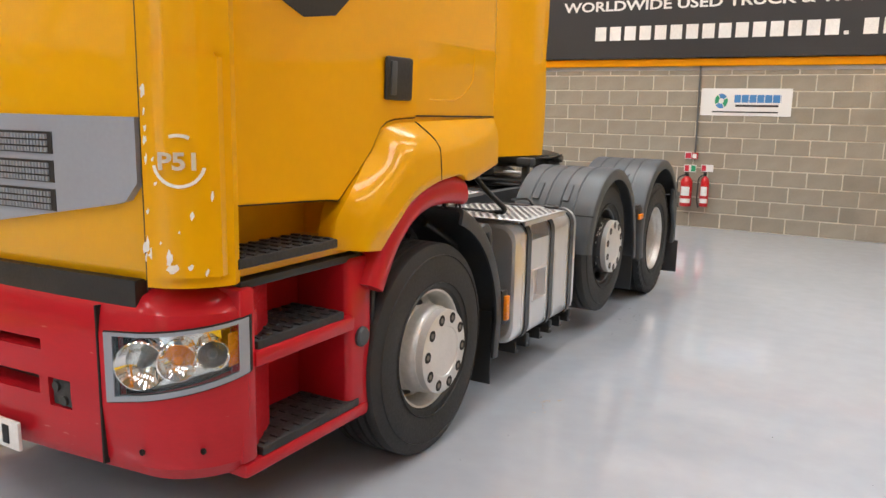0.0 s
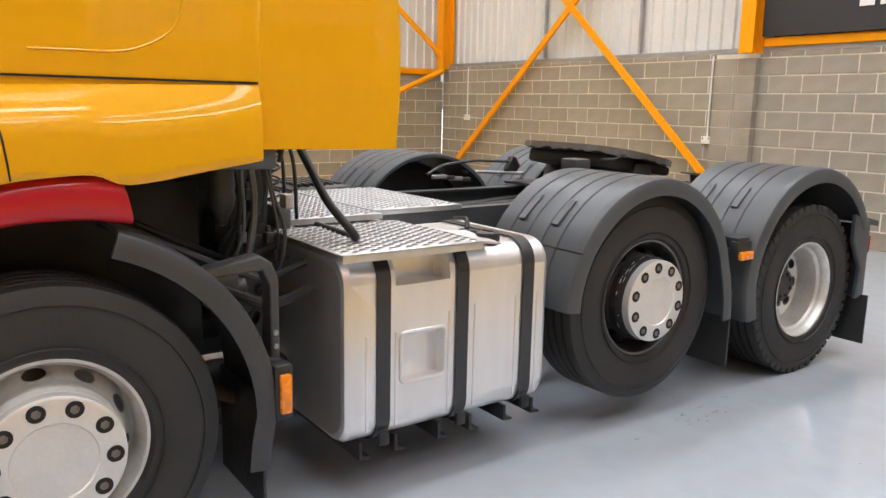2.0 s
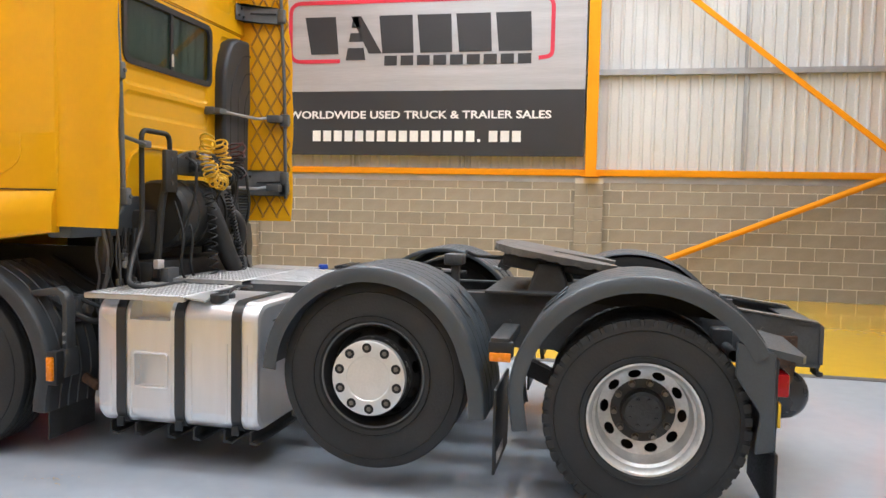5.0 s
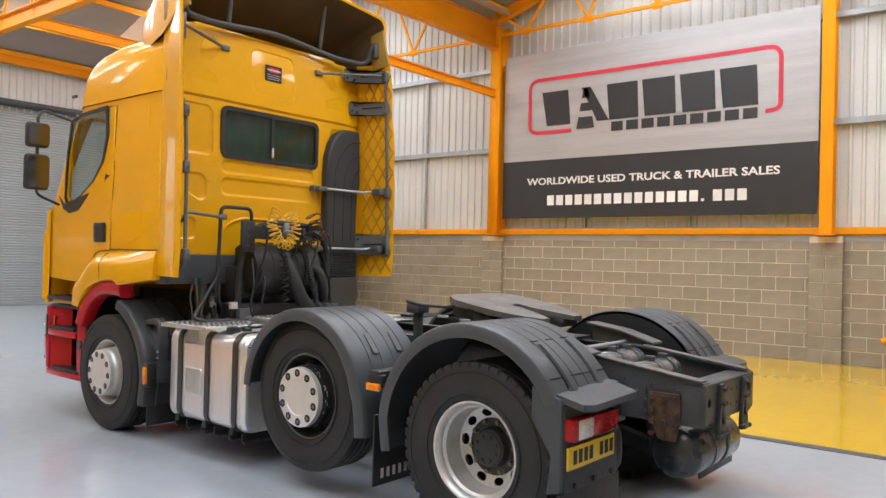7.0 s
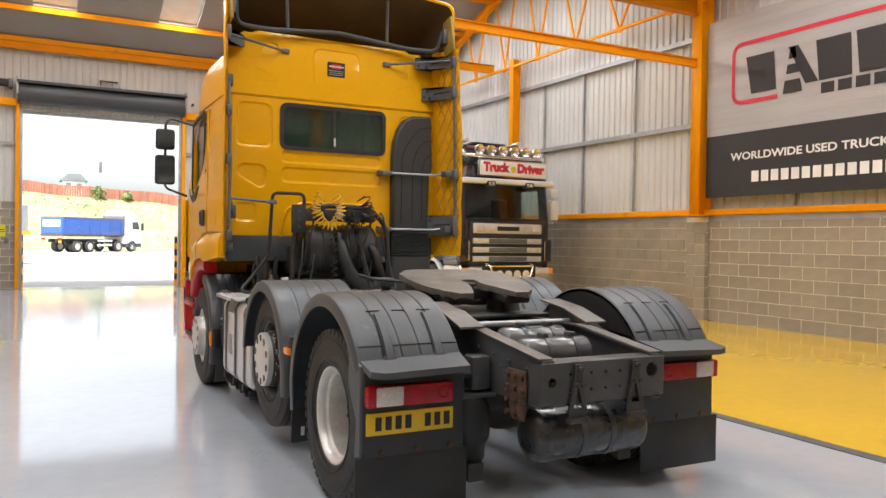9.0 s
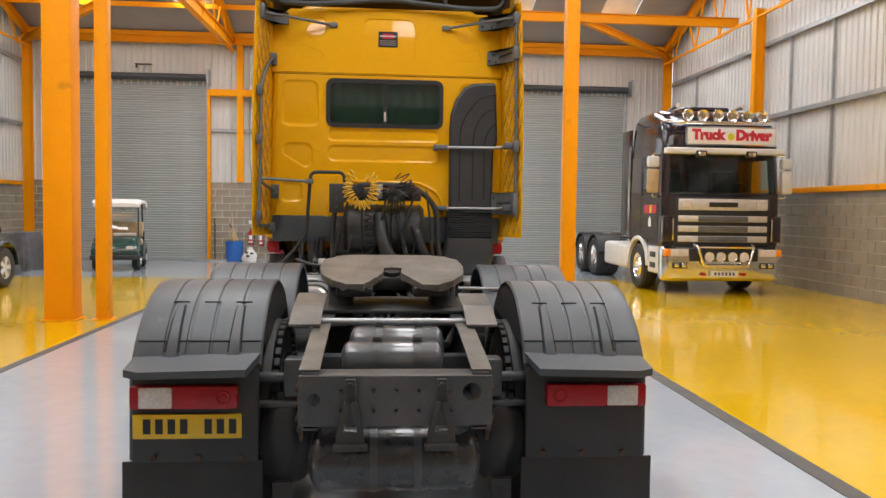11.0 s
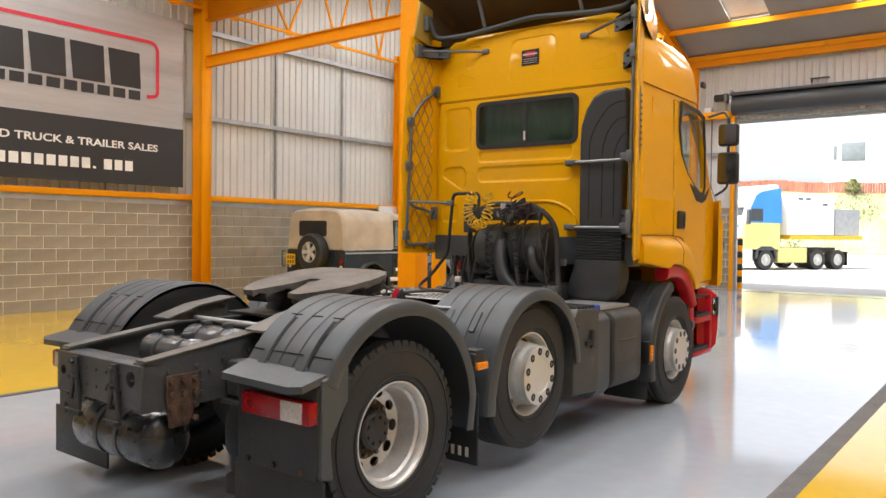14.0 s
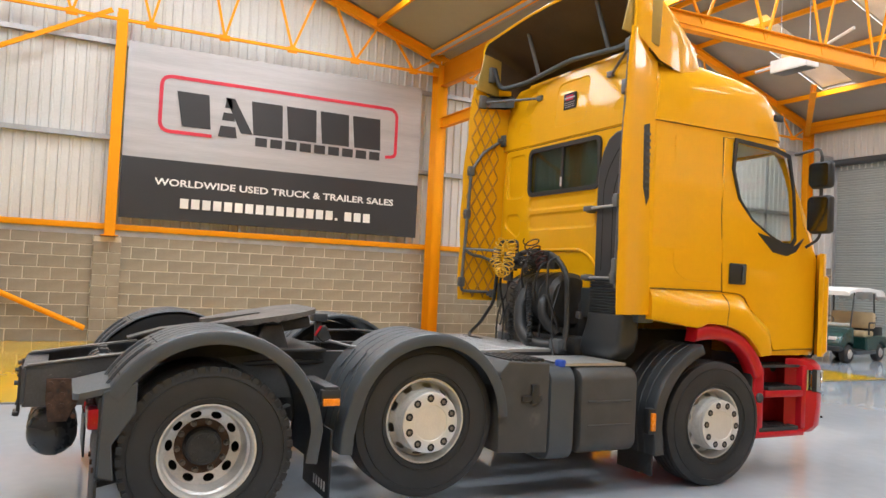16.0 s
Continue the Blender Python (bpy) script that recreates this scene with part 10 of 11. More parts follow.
for k, (dx, z) in enumerate(((-0.1, 0.26), (0.02, 0.17), (0.06, 0.28))):
    pr = new("sack_print", finish("sack_print", prism(rrect(0.56 + dx - 0.05, 0.56 + dx + 0.05, z - 0.03, z + 0.03, 0.02), "y", -12.415 - 0.008 * k, -12.405 - 0.008 * k), INKGREY))
    pr.parent = bag


def extinguisher(at, facing, r=0.075, h=0.46):
    """A hung extinguisher; facing is +1 or -1 along y."""
    x, y, z = at
    e = thing("fire_extinguisher", (x, y, z), "red fire extinguisher hung on the block wall", "fire extinguisher", "fire extinguishers")
    part("cylinder", lathe([(0.001, z), (r * 0.9, z), (r, z + 0.02), (r, z + h * 0.80), (r * 0.85, z + h * 0.90), (r * 0.3, z + h), (0.001, z + h)], "z", (x, y, 0), 24), REDCAN, e)
    part("valve", merge(cyl("z", (x, y, 0), r * 0.28, z + h, z + h + 0.04, 12, 0.004), box(x - 0.015, x + 0.015, y - 0.02, y + facing * 0.09 if facing > 0 else y + 0.02, z + h + 0.04, z + h + 0.06)), BLACK, e, "black valve and lever") if facing > 0 else part("valve", merge(cyl("z", (x, y, 0), r * 0.28, z + h, z + h + 0.04, 12, 0.004), box(x - 0.015, x + 0.015, y - 0.09, y + 0.02, z + h + 0.04, z + h + 0.06)), BLACK, e, "black valve and lever")
    part("hose", tube(bent([(x, y, z + h + 0.03), (x - r * 1.5, y + facing * 0.02, z + h - 0.02), (x - r * 1.6, y + facing * 0.02, z + 0.1), (x - r * 1.1, y + facing * 0.04, z - 0.02)], 0.06), 0.011, 6), BLACK, e, "black hose")
    ya, yb = sorted((y + facing * r * 0.6, y + facing * (r + 0.003)))
    lab = lathe([(r + 0.002, z + h * 0.12), (r + 0.002, z + h * 0.26)], "z", (x, y, 0), 24, gap=lambda i, k: not (2 <= (k * 1 if facing > 0 else (k + 12) % 24) <= 9))
    part("label", lab, INKWHITE, e, "white label")
    lab = lathe([(r + 0.002, z + h * 0.36), (r + 0.002, z + h * 0.66)], "z", (x, y, 0), 24, gap=lambda i, k: not (3 <= (k * 1 if facing > 0 else (k + 12) % 24) <= 8))
    part("label", lab, INKWHITE, e, "printed label")
    part("bracket", box(x - 0.03, x + 0.03, *sorted((y - facing * r * 0.9, y - facing * (r + 0.05))), z + h * 0.55, z + h * 0.75), BLACK, e)
    return e


def wall_sign(x0, x1, y, facing, z0, z1, base, marks, label, category="sign"):
    e = thing("wall_sign", ((x0 + x1) / 2, y, z0), label, category, "wall signs")
    part("board", box(x0, x1, *sorted((y, y + facing * 0.008)), z0, z1, 0.002, 1), base, e)
    for a0, a1, c0, c1, mt in marks:
        part("mark", box(x0 + (x1 - x0) * a0, x0 + (x1 - x0) * a1, *sorted((y + facing * 0.008, y + facing * 0.0105)), z0 + (z1 - z0) * c0, z0 + (z1 - z0) * c1), mt, e)
    return e


WF = YF + 0.001                                   # face of the piers towards the hall
extinguisher((0.60, WF + 0.11, 0.50), 1)
extinguisher((0.28, WF + 0.10, 0.46), 1, 0.06, 0.5)
for x in (0.59, 0.26):
    wall_sign(x - 0.09, x + 0.09, WF + 0.004, 1, 1.16, 1.27, SIGNW, ((0.06, 0.42, 0.1, 0.9, INKRED),), "small red and white safety sign above extinguisher")
wall_sign(0.03, 0.20, WF + 0.004, 1, 1.47, 1.80, SIGNY, ((0.1, 0.9, 0.55, 0.62, INK), (0.1, 0.9, 0.4, 0.46, INK)), "yellow plastic notice on the block pier")
wall_sign(-6.46, -6.28, WF + 0.004, 1, 1.45, 1.77, SIGNY, ((0.1, 0.9, 0.55, 0.62, INK), (0.1, 0.9, 0.4, 0.46, INK)), "yellow plastic notice on the block pier")
sw = thing("switch_box", (0.0, WF, 1.3), "small grey door switch box on the pier", "switch box")
part("casing", box(-0.04, 0.06, WF, WF + 0.07, 1.28, 1.44, 0.01), GREYPIPE, sw)
part("button", cyl("y", (0.01, 0, 1.38), 0.018, WF + 0.07, WF + 0.085, 12, 0.003), REDCAN, sw)
sw = thing("switch_box", (-6.5, WF, 1.1), "small grey door switch box on the pier", "switch box")
part("casing", box(-6.56, -6.45, WF, WF + 0.07, 1.08, 1.26, 0.01), GREYPIPE, sw)
part("button", cyl("y", (-6.5, 0, 1.2), 0.018, WF + 0.07, WF + 0.085, 12, 0.003), REDCAN, sw)
for x, z0, z1, dx in ((0.585, 1.27, 5.34, 0.05), (0.25, 1.27, 5.34, 0.14), (0.40, 2.1, 5.34, 0.0), (-6.42, 1.27, 5.34, -0.05)):
    solid("conduit", tube(bent([(x, WF + 0.03, z0), (x, WF + 0.03, 2.7), (x + dx, WF + 0.06, 3.1), (x + dx, WF + 0.06, z1)], 0.1), 0.012, 6), GREYPIPE, "thin grey cable running up the pier", "cable", "cables")
for x in (0.53, -6.32):
    jb = thing("junction_box", (x, WF - 0.02, 5.3), "white junction box on the orange door beam", "junction box", "junction boxes")
    part("casing", box(x - 0.11, x + 0.11, WF - 0.06, WF + 0.09, 5.30, 5.52, 0.012), SIGNW, jb)
    part("gland", cyl("z", (x, WF + 0.02, 0), 0.02, 5.25, 5.31, 10), BLACK, jb)
for x in (0.12, -6.62):
    dm = thing("door_motor", (x, WF + 0.08, 5.55), "black drive motor of the roller door", "motor", "door motors")
    part("motor_body", cyl("x", (0, WF + 0.22, 5.76), 0.11, x - 0.16, x + 0.16, 20, 0.02), BLACK, dm)
    part("gearbox", box(x - 0.24, x - 0.14, WF - 0.06, WF + 0.32, 5.62, 5.88, 0.02), GREYPIPE, dm)
    part("chain", tube([(x + 0.15, WF + 0.22, 5.7), (x + 0.17, WF + 0.2, 4.4)], 0.008, 5), STEEL, dm)
lp = thing("leaning_post", (1.72, -12.9, 0), "thin dark post leaning on the door jamb", "post")
part("shaft", tube([(1.66, -12.80, 0.01), (1.70, -12.96, 1.32)], 0.022, 8), GRIMY, lp)
solid("foot_rail", box(1.2, 2.3, -12.62, -12.57, 0.0, 0.05, 0.006), STEEL, "loose steel rail lying on the floor", "rail")

# bollard with black and yellow hoops, outside the open door
for xb in (-0.32, -4.68):
    bo = thing("bollard", (xb, -13.75, 0), "black and yellow hooped steel bollard", "bollard", "bollards")
    for k in range(8):
        part("hoop", cyl("z", (xb, -13.75, 0), 0.085, 0.19 * k, 0.19 * (k + 1), 20, 0.002), INK if k % 2 else ORANGE, bo)
    part("cap", lathe([(0.085, 1.52), (0.07, 1.56), (0.001, 1.575)], "z", (xb, -13.75, 0), 20), ORANGE, bo)

# ---- rear wall ----
RW = YB - 0.002
sg = wall_sign(-3.02, -1.78, RW, -1, 1.67, 2.06, SIGNW, (), "white company sign board with blue and green emblem")
sy = RW - 0.0105
part("name_bar", box(-2.55, -1.92, sy, sy + 0.002, 1.86, 1.97), SIGNB, sg, "blue bar of print")
for k in range(6):
    part("name_gap", box(-2.46 + 0.105 * k, -2.45 + 0.105 * k, sy - 0.001, sy + 0.002, 1.86, 1.97), SIGNW, sg)
part("small_print", box(-2.53, -1.95, sy, sy + 0.002, 1.80, 1.83), INKGREY, sg)
part("small_print", box(-2.85, -1.95, sy, sy + 0.002, 1.715, 1.735), INKGREY, sg)
for a0, mt in ((35, SIGNB), (125, SIGNG), (215, SIGNB), (305, SIGNG)):
    pts_ = [(-2.73 + 0.09 * math.cos(radians(a0 + 80 * k / 8)), 1.88 + 0.105 * math.sin(radians(a0 + 80 * k / 8))) for k in range(9)]
    pts_ += [(-2.73 + 0.035 * math.cos(radians(a0 + 80 * k / 8)), 1.88 + 0.04 * math.sin(radians(a0 + 80 * k / 8))) for k in range(8, -1, -1)]
    part("emblem", prism(pts_, "y", sy, sy + 0.002), mt, sg, "blue and green ring emblem")
extinguisher((-3.11, RW - 0.12, 0.32), -1, 0.085, 0.45)
extinguisher((-2.85, RW - 0.10, 0.33), -1, 0.062, 0.45)
wall_sign(-3.19, -3.01, RW - 0.001, -1, 0.825, 0.935, SIGNW, ((0.06, 0.4, 0.1, 0.9, INKRED), (0.6, 0.95, 0.1, 0.9, SIGNG)), "small red and white safety sign above extinguisher")
wall_sign(-2.94, -2.765, RW - 0.001, -1, 0.84, 0.945, SIGNW, ((0.06, 0.4, 0.1, 0.9, INKRED),), "small red and white safety sign above extinguisher")
wall_sign(-3.19, -3.09, RW - 0.001, -1, 1.02, 1.12, SIGNW, ((0.1, 0.9, 0.1, 0.9, INKRED),), "small red fire alarm sign beside call point")
cp = thing("call_point", (-3.04, RW, 1.02), "red break-glass fire call point on block wall", "alarm")
part("casing", box(-3.085, -2.995, RW - 0.05, RW, 1.02, 1.115, 0.008), REDCAN, cp)
part("glass_window", box(-3.07, -3.01, RW - 0.053, RW - 0.049, 1.035, 1.10), SIGNW, cp)
solid("conduit", tube([(-3.04, RW - 0.018, 1.115), (-3.06, RW - 0.018, 2.56)], 0.014, 8), GREYPIPE, "thin grey conduit running down the wall", "cable", "cables")


def socket(x, z, top, rail):
    so = thing("wall_socket", (x, RW, z), "white twin socket box on the block wall", "socket", "sockets")
    part("back_box", box(x - 0.075, x + 0.075, RW - 0.05, RW, z, z + 0.1, 0.008), SIGNW, so)
    for k in (-1, 1):
        part("switch", box(x + k * 0.05 - 0.008, x + k * 0.05 + 0.008, RW - 0.055, RW - 0.05, z + 0.06, z + 0.085), INKRED if k > 0 else INKGREY, so)
    solid("conduit", tube([(x, RW - 0.018, z + 0.1), (x, RW - 0.018, top)], 0.012, 8), SIGNW, "white plastic conduit feeding a wall socket", "cable", "cables")


socket(-6.6, 1.12, 2.30, 0)
socket(-12.1, 1.30, 2.30, 0)

# hung heater and small boxes under the roof
ht = thing("unit_heater", (2.95, -6.9, 6.85), "white unit heater hung from the roof on rods", "heater")
part("casing", box(2.45, 3.45, -7.15, -6.70, 6.86, 7.16, 0.02), CARTWHITE, ht)
part("grille", box(2.5, 3.4, -7.1, -6.75, 6.845, 6.865, 0.004), GREYPIPE, ht, "dark louvred underside")
for x in (2.55, 3.35):
    part("rod", tube([(x, -6.93, 7.14), (x, -6.93, 9.1)], 0.01, 6), STEEL, ht)
part("flue", tube([(1.2, -6.6, 7.35), (2.6, -6.93, 7.12), (4.4, -7.3, 7.2)], 0.035, 8), CARTWHITE, ht, "thin white pipe")
for x, y in ((-2.6, YF + 0.13), (3.9, YF + 0.13)):
    hk = thing("wall_bracket", (x, YF, 6.05), "small dark steel bracket high on cladding", "bracket", "wall brackets")
    part("arm", box(x - 0.25, x + 0.25, YF - 0.02, YF + 0.10, 6.08, 6.11, 0.004), GRIMY, hk)
    part("hanger", box(x + 0.2, x + 0.23, YF - 0.02, YF + 0.10, 5.98, 6.08, 0.004), GRIMY, hk)

# ---- outside, beyond the open door ----
GRASS = material("dry_grass", (0.24, 0.26, 0.13), 0.95, vary=0.35, size=0.35, grain=6, bump=0.8, stain=(0.40, 0.38, 0.18), amount=0.4, spots=0.5)
FENCE = material("red_brown_boards", (0.24, 0.085, 0.05), 0.8, vary=0.2, size=2, grain=20, bump=0.4, pieces=0.25, by_island=True)
TBLUE = material("tipper_blue", (0.025, 0.085, 0.34), 0.35, vary=0.12, size=2, coat=0.3, stain=(0.16, 0.17, 0.22), amount=0.2, spots=1.5)
LBLUE = material("light_blue_paint", (0.03, 0.26, 0.66), 0.3, vary=0.05, coat=0.4)
LYELLOW = material("pale_yellow_paint", (0.72, 0.62, 0.22), 0.35, vary=0.05, coat=0.3)
VWHITE = material("white_vehicle_paint", (0.80, 0.80, 0.79), 0.3, vary=0.04, coat=0.3)
SLATE = material("blue_grey_slate", (0.13, 0.15, 0.17), 0.7, vary=0.12, size=2)
LEAF = material("green_leaf", (0.15, 0.20, 0.06), 0.6, vary=0.35, size=1.2, grain=10, bump=0.2, pieces=0.3, by_island=True)
random.seed(21)


def hill_z(x, y):
    crest = 5.85 + 0.055 * x - 0.0006 * x * x
    t = min(1, max(0, (-70.0 - y) / 8.0))
    s = t * t * (3 - 2 * t)
    return -0.02 + crest * s + max(0, -78 - y) * 0.02 + 0.12 * s * math.sin(x * 0.7 + y * 0.4) * math.cos(x * 0.23)


b = bmesh.new()
xs = [-90 + 3 * k for k in range(61)]
ys = [-69.5 - 1.0 * k for k in range(12)] + [-84 - 6 * k for k in range(8)]
vs = [[b.verts.new((x, y, hill_z(x, y) - (0.08 if j == 0 else 0))) for x in xs] for j, y in enumerate(ys)]
for r0, r1 in zip(vs, vs[1:]):
    for i in range(len(xs) - 1):
        b.faces.new((r0[i], r0[i + 1], r1[i + 1], r1[i]))
solid("grass_bank", b, GRASS, "sunlit grassy bank rising behind the yard", "bank", kind="structure")
tuft = bmesh.new()
for k in range(6000):
    x, y = random.uniform(-24, 24), random.uniform(-77.5, -70.2)
    h = random.uniform(0.08, 0.26)
    z = hill_z(x, y)
    dx, dy = random.uniform(-0.2, 0.2), random.uniform(-0.1, 0.2)
    p = [tuft.verts.new(q) for q in ((x - 0.05, y, z - 0.05), (x + 0.05, y + 0.05, z - 0.05), (x + dx * 0.5, y + dy * 0.5, z + h))]
    tuft.faces.new(p)
solid("grass_tufts", tuft, GRASS, "tufts of long dry grass on the bank", "grass", kind="stuff")
fn = bmesh.new()
for k in range(300):
    x = -34 + 0.24 * k
    y = -78.0 + 0.02 * math.sin(k)
    z = hill_z(x, y)
    box(x, x + 0.225, y - 0.012, y + 0.012, z - 0.1, z + 1.12 + random.uniform(-0.04, 0.04), bm=fn)
tagged(solid("board_fence", fn, FENCE, "red-brown board fence along the bank", "fence"), kind="structure")


def shrub(x, y, r, h, label):
    z = hill_z(x, y) if y < -69 else 0
    t = thing("shrub", (x, y, z), label, "shrub", "shrubs on the bank")
    st = bmesh.new()
    for k in range(5):
        a = k * 1.3
        tube([(x, y, z - 0.05), (x + 0.2 * r * math.cos(a), y + 0.2 * r * math.sin(a), z + h * 0.4), (x + 0.6 * r * math.cos(a), y + 0.6 * r * math.sin(a), z + h * 0.8)], lambda u: 0.05 * (1 - u) + 0.012, 5, bm=st)
    part("trunk", st, WOOD, t)
    lv = bmesh.new()
    for k in range(420):
        a, u, w = random.uniform(0, 6.28), random.random() ** 0.5, random.uniform(0.12, 1.0)
        rr = r * u * math.sin(math.pi * min(1, w * 0.85 + 0.1)) * (1 + 0.3 * math.sin(3 * a + x))
        c = Vector((x + rr * math.cos(a), y + rr * math.sin(a), z + h * w))
        d1 = Vector((random.uniform(-1, 1), random.uniform(-1, 1), random.uniform(-1, 1))).normalized() * random.uniform(0.08, 0.17)
        d2 = d1.cross(Vector((random.uniform(-1, 1), random.uniform(-1, 1), 1))).normalized() * d1.length * 0.6
        lv.faces.new([lv.verts.new(p) for p in (c - d1, c + d2, c + d1, c - d2)])
    part("crown", lv, LEAF, t, "loose green leaves")


shrub(-6.3, -77.2, 0.8, 1.3, "loose green shrub growing against the fence")
shrub(7.5, -77.3, 1.0, 1.5, "loose green shrub growing against the fence")
shrub(-9.2, -77.4, 0.6, 1.0, "loose green shrub growing against the fence")
shrub(1.6, -72.0, 0.9, 1.2, "loose green shrub low on the bank")
shrub(10.8, -66.0, 2.4, 5.2, "tall loose green bush beside the yard")
shrub(14.5, -64.0, 2.6, 6.0, "tall loose green bush beside the yard")

hs = thing("house", (-4.6, -96, 6.0), "pale distant house with grey pitched roof", "house", "houses behind the bank")
part("wall", box(-5.9, -3.3, -98, -95, 5.5, 8.2), VWHITE, hs)
part("roof", prism([(-6.2, 8.18), (-3.0, 8.18), (-3.9, 9.1), (-5.3, 9.1)], "y", -98.3, -94.7, 0.03, 1), SLATE, hs, "grey pitched roof")
for x in (-5.5, -4.3):
    part("window", box(x, x + 0.6, -95.0, -94.95, 7.2, 7.9), SLATE, hs)
hs = thing("house", (10.5, -97, 6.5), "large white gabled house with grey panel", "house", "houses behind the bank")
part("wall", prism([(5.5, 5.5), (13.8, 5.5), (13.8, 12.5), (9.6, 15.0), (5.5, 12.5)], "y", -100, -95), VWHITE, hs)
part("gable_panel", box(9.25, 11.9, -95.02, -94.93, 11.0, 13.3, 0.01), SLATE, hs, "blue-grey panel in the gable")
part("side_panel", box(12.4, 12.8, -95.02, -94.93, 11.2, 13.0, 0.01), SLATE, hs, "blue-grey panel in the gable")
pole = thing("yard_lamp", (-6.8, -82, 6.0), "thin grey lamp post on the bank", "lamp post")
part("post", tube([(-6.8, -82, 5.4), (-6.8, -82, 9.2)], 0.06, 8), STEEL, pole)
part("lamp_head", box(-6.95, -6.65, -82.2, -81.8, 8.5, 9.7, 0.03), GREYPIPE, pole)
rl = thing("yard_railing", (-13, -68.6, 0), "grey steel railing along the yard edge", "railing")
for k in range(24):
    x = -22 + 1.9 * k
    part("post", box(x - 0.04, x + 0.04, -68.64, -68.56, -0.02, 2.05), STEEL, rl)
for z in (0.25, 1.1, 2.0):
    part("rail", box(-22, 21.7, -68.62, -68.58, z, z + 0.05), STEEL, rl)
mb = bmesh.new()
for k in range(220):
    x = -21.5 + 0.195 * k
    box(x - 0.008, x + 0.008, -68.606, -68.594, 0.25, 2.0, bm=mb)
tagged(part("mesh_wires", mb, STEEL, rl, "thin vertical wires"), kind="stuff")


def truck_wheels(t, x, ys, r, w, mat_):
    for y in ys:
        for s in (1, -1):
            road_wheel(t, (s * x, y, r), r, w, s, mat_, r * 0.58, seg=24, dish=0.06)


def window_band(t, cab, hw, y0, z0, z1, back):
    part("windscreen", loft([[(-hw, y0 + 0.012, z0), (hw, y0 + 0.012, z0), (hw, y0, z0), (-hw, y0, z0)], [(-hw * 0.97, y0 - 0.13, z1), (hw * 0.97, y0 - 0.13, z1), (hw * 0.97, y0 - 0.145, z1), (-hw * 0.97, y0 - 0.145, z1)]]), DARKSTEEL, cab, "dark windscreen")


# tipper
TIP = thing("tipper_lorry", (0, 0, 0), "blue eight-wheel tipper lorry with white cab", "lorry", "lorries in the yard")
tc_ = part("cab", loft([[(x, y, z) for x, y in rrect(-hw, hw, -1.05, f, 0.15, 4)] for z, f, hw in ((0.75, 1.2, 1.2), (1.9, 1.22, 1.23), (2.2, 1.15, 1.22), (2.95, 0.98, 1.18), (3.15, 0.85, 1.12), (3.75, 0.3, 1.0), (3.8, 0.1, 0.95))]), VWHITE, TIP, "white lorry cab", 30)
window_band(TIP, tc_, 1.08, 1.21, 2.05, 2.85, 0)
for s in (1, -1):
    a, c = sorted((s * 1.19, s * 1.225))
    part("side_window", prism([(0.9, 2.1), (0.78, 2.8), (0.0, 2.8), (0.0, 2.1)], "x", a, c), DARKSTEEL, tc_, "dark side window")
    part("mirror", box(*sorted((s * 1.3, s * 1.5)), 1.05, 1.2, 2.0, 2.7, 0.04), BLACK, TIP)
    part("step", box(*sorted((s * 0.9, s * 1.22)), -0.9, 1.2, 0.42, 0.8, 0.04), DARKSTEEL, TIP)
    part("side_guard", box(*sorted((s * 1.15, s * 1.22)), -4.2, -2.5, 0.55, 0.7, 0.01), VWHITE, TIP, "white side guard rail")
    part("side_guard", box(*sorted((s * 1.15, s * 1.22)), -4.2, -2.5, 0.95, 1.1, 0.01), VWHITE, TIP, "white side guard rail")
    part("frame_rail", box(s * 0.42 - 0.05, s * 0.42 + 0.05, -8.0, 1.0, 0.85, 1.15), GRIMY, TIP)
    for k in range(6):
        y = -1.4 - 1.25 * k
        part("body_rib", box(*sorted((s * 1.24, s * 1.29)), y - 0.06, y + 0.06, 1.55, 2.75, 0.01), TBLUE, TIP)
    part("tail_lamp", box(*sorted((s * 0.75, s * 1.15)), -8.12, -8.05, 1.05, 1.22, 0.01), LENSRED, TIP, "red tail lamp")
    part("plate", box(*sorted((s * 0.8, s * 1.1)), -8.13, -8.06, 0.82, 0.98), PLATEY, TIP, "yellow plate")
tb = box(-1.25, 1.25, -8.05, -1.2, 1.45, 2.95, 0.04)
tbody = part("tipping_body", boolean(tb, [box(-1.17, 1.17, -7.95, -1.3, 1.6, 4)]), TBLUE, TIP, "blue steel tipping body")
part("body_rim", prism(rrect(-1.29, 1.29, -8.09, -1.16, 0.04), "z", 2.93, 3.05, 0.01, 1, holes=(rrect(-1.17, 1.17, -7.95, -1.3, 0.04),)), GREYPIPE, tbody, "grey top rim")
part("body_floor_rail", box(-1.27, 1.27, -8.07, -1.2, 1.38, 1.55, 0.02), RUST, tbody, "worn brown bottom rail")
part("tailgate", box(-1.2, 1.2, -8.11, -8.05, 1.6, 2.9, 0.02), TBLUE, TIP, "blue tailgate")
part("tail_panel", box(-0.95, 0.95, -8.125, -8.10, 2.2, 2.75, 0.01), VWHITE, TIP, "white printed tail panel")
for k in range(8):
    part("panel_bar", box(-0.85 + 0.215 * k, -0.71 + 0.215 * k, -8.13, -8.12, 2.3, 2.6), RUST if k % 2 else INKGREY, TIP)
part("head_board", box(-1.22, 1.22, -1.2, -0.95, 1.45, 3.35, 0.03), GREYPIPE, TIP, "grey headboard")
truck_wheels(TIP, 1.08, (0.0, -1.75), 0.52, 0.32, RIMS)
truck_wheels(TIP, 0.98, (-5.1, -6.5), 0.52, 0.55, RIMS)
TIP.location, TIP.rotation_euler = (-7.75, -66.8, -0.012), (0, 0, radians(132))

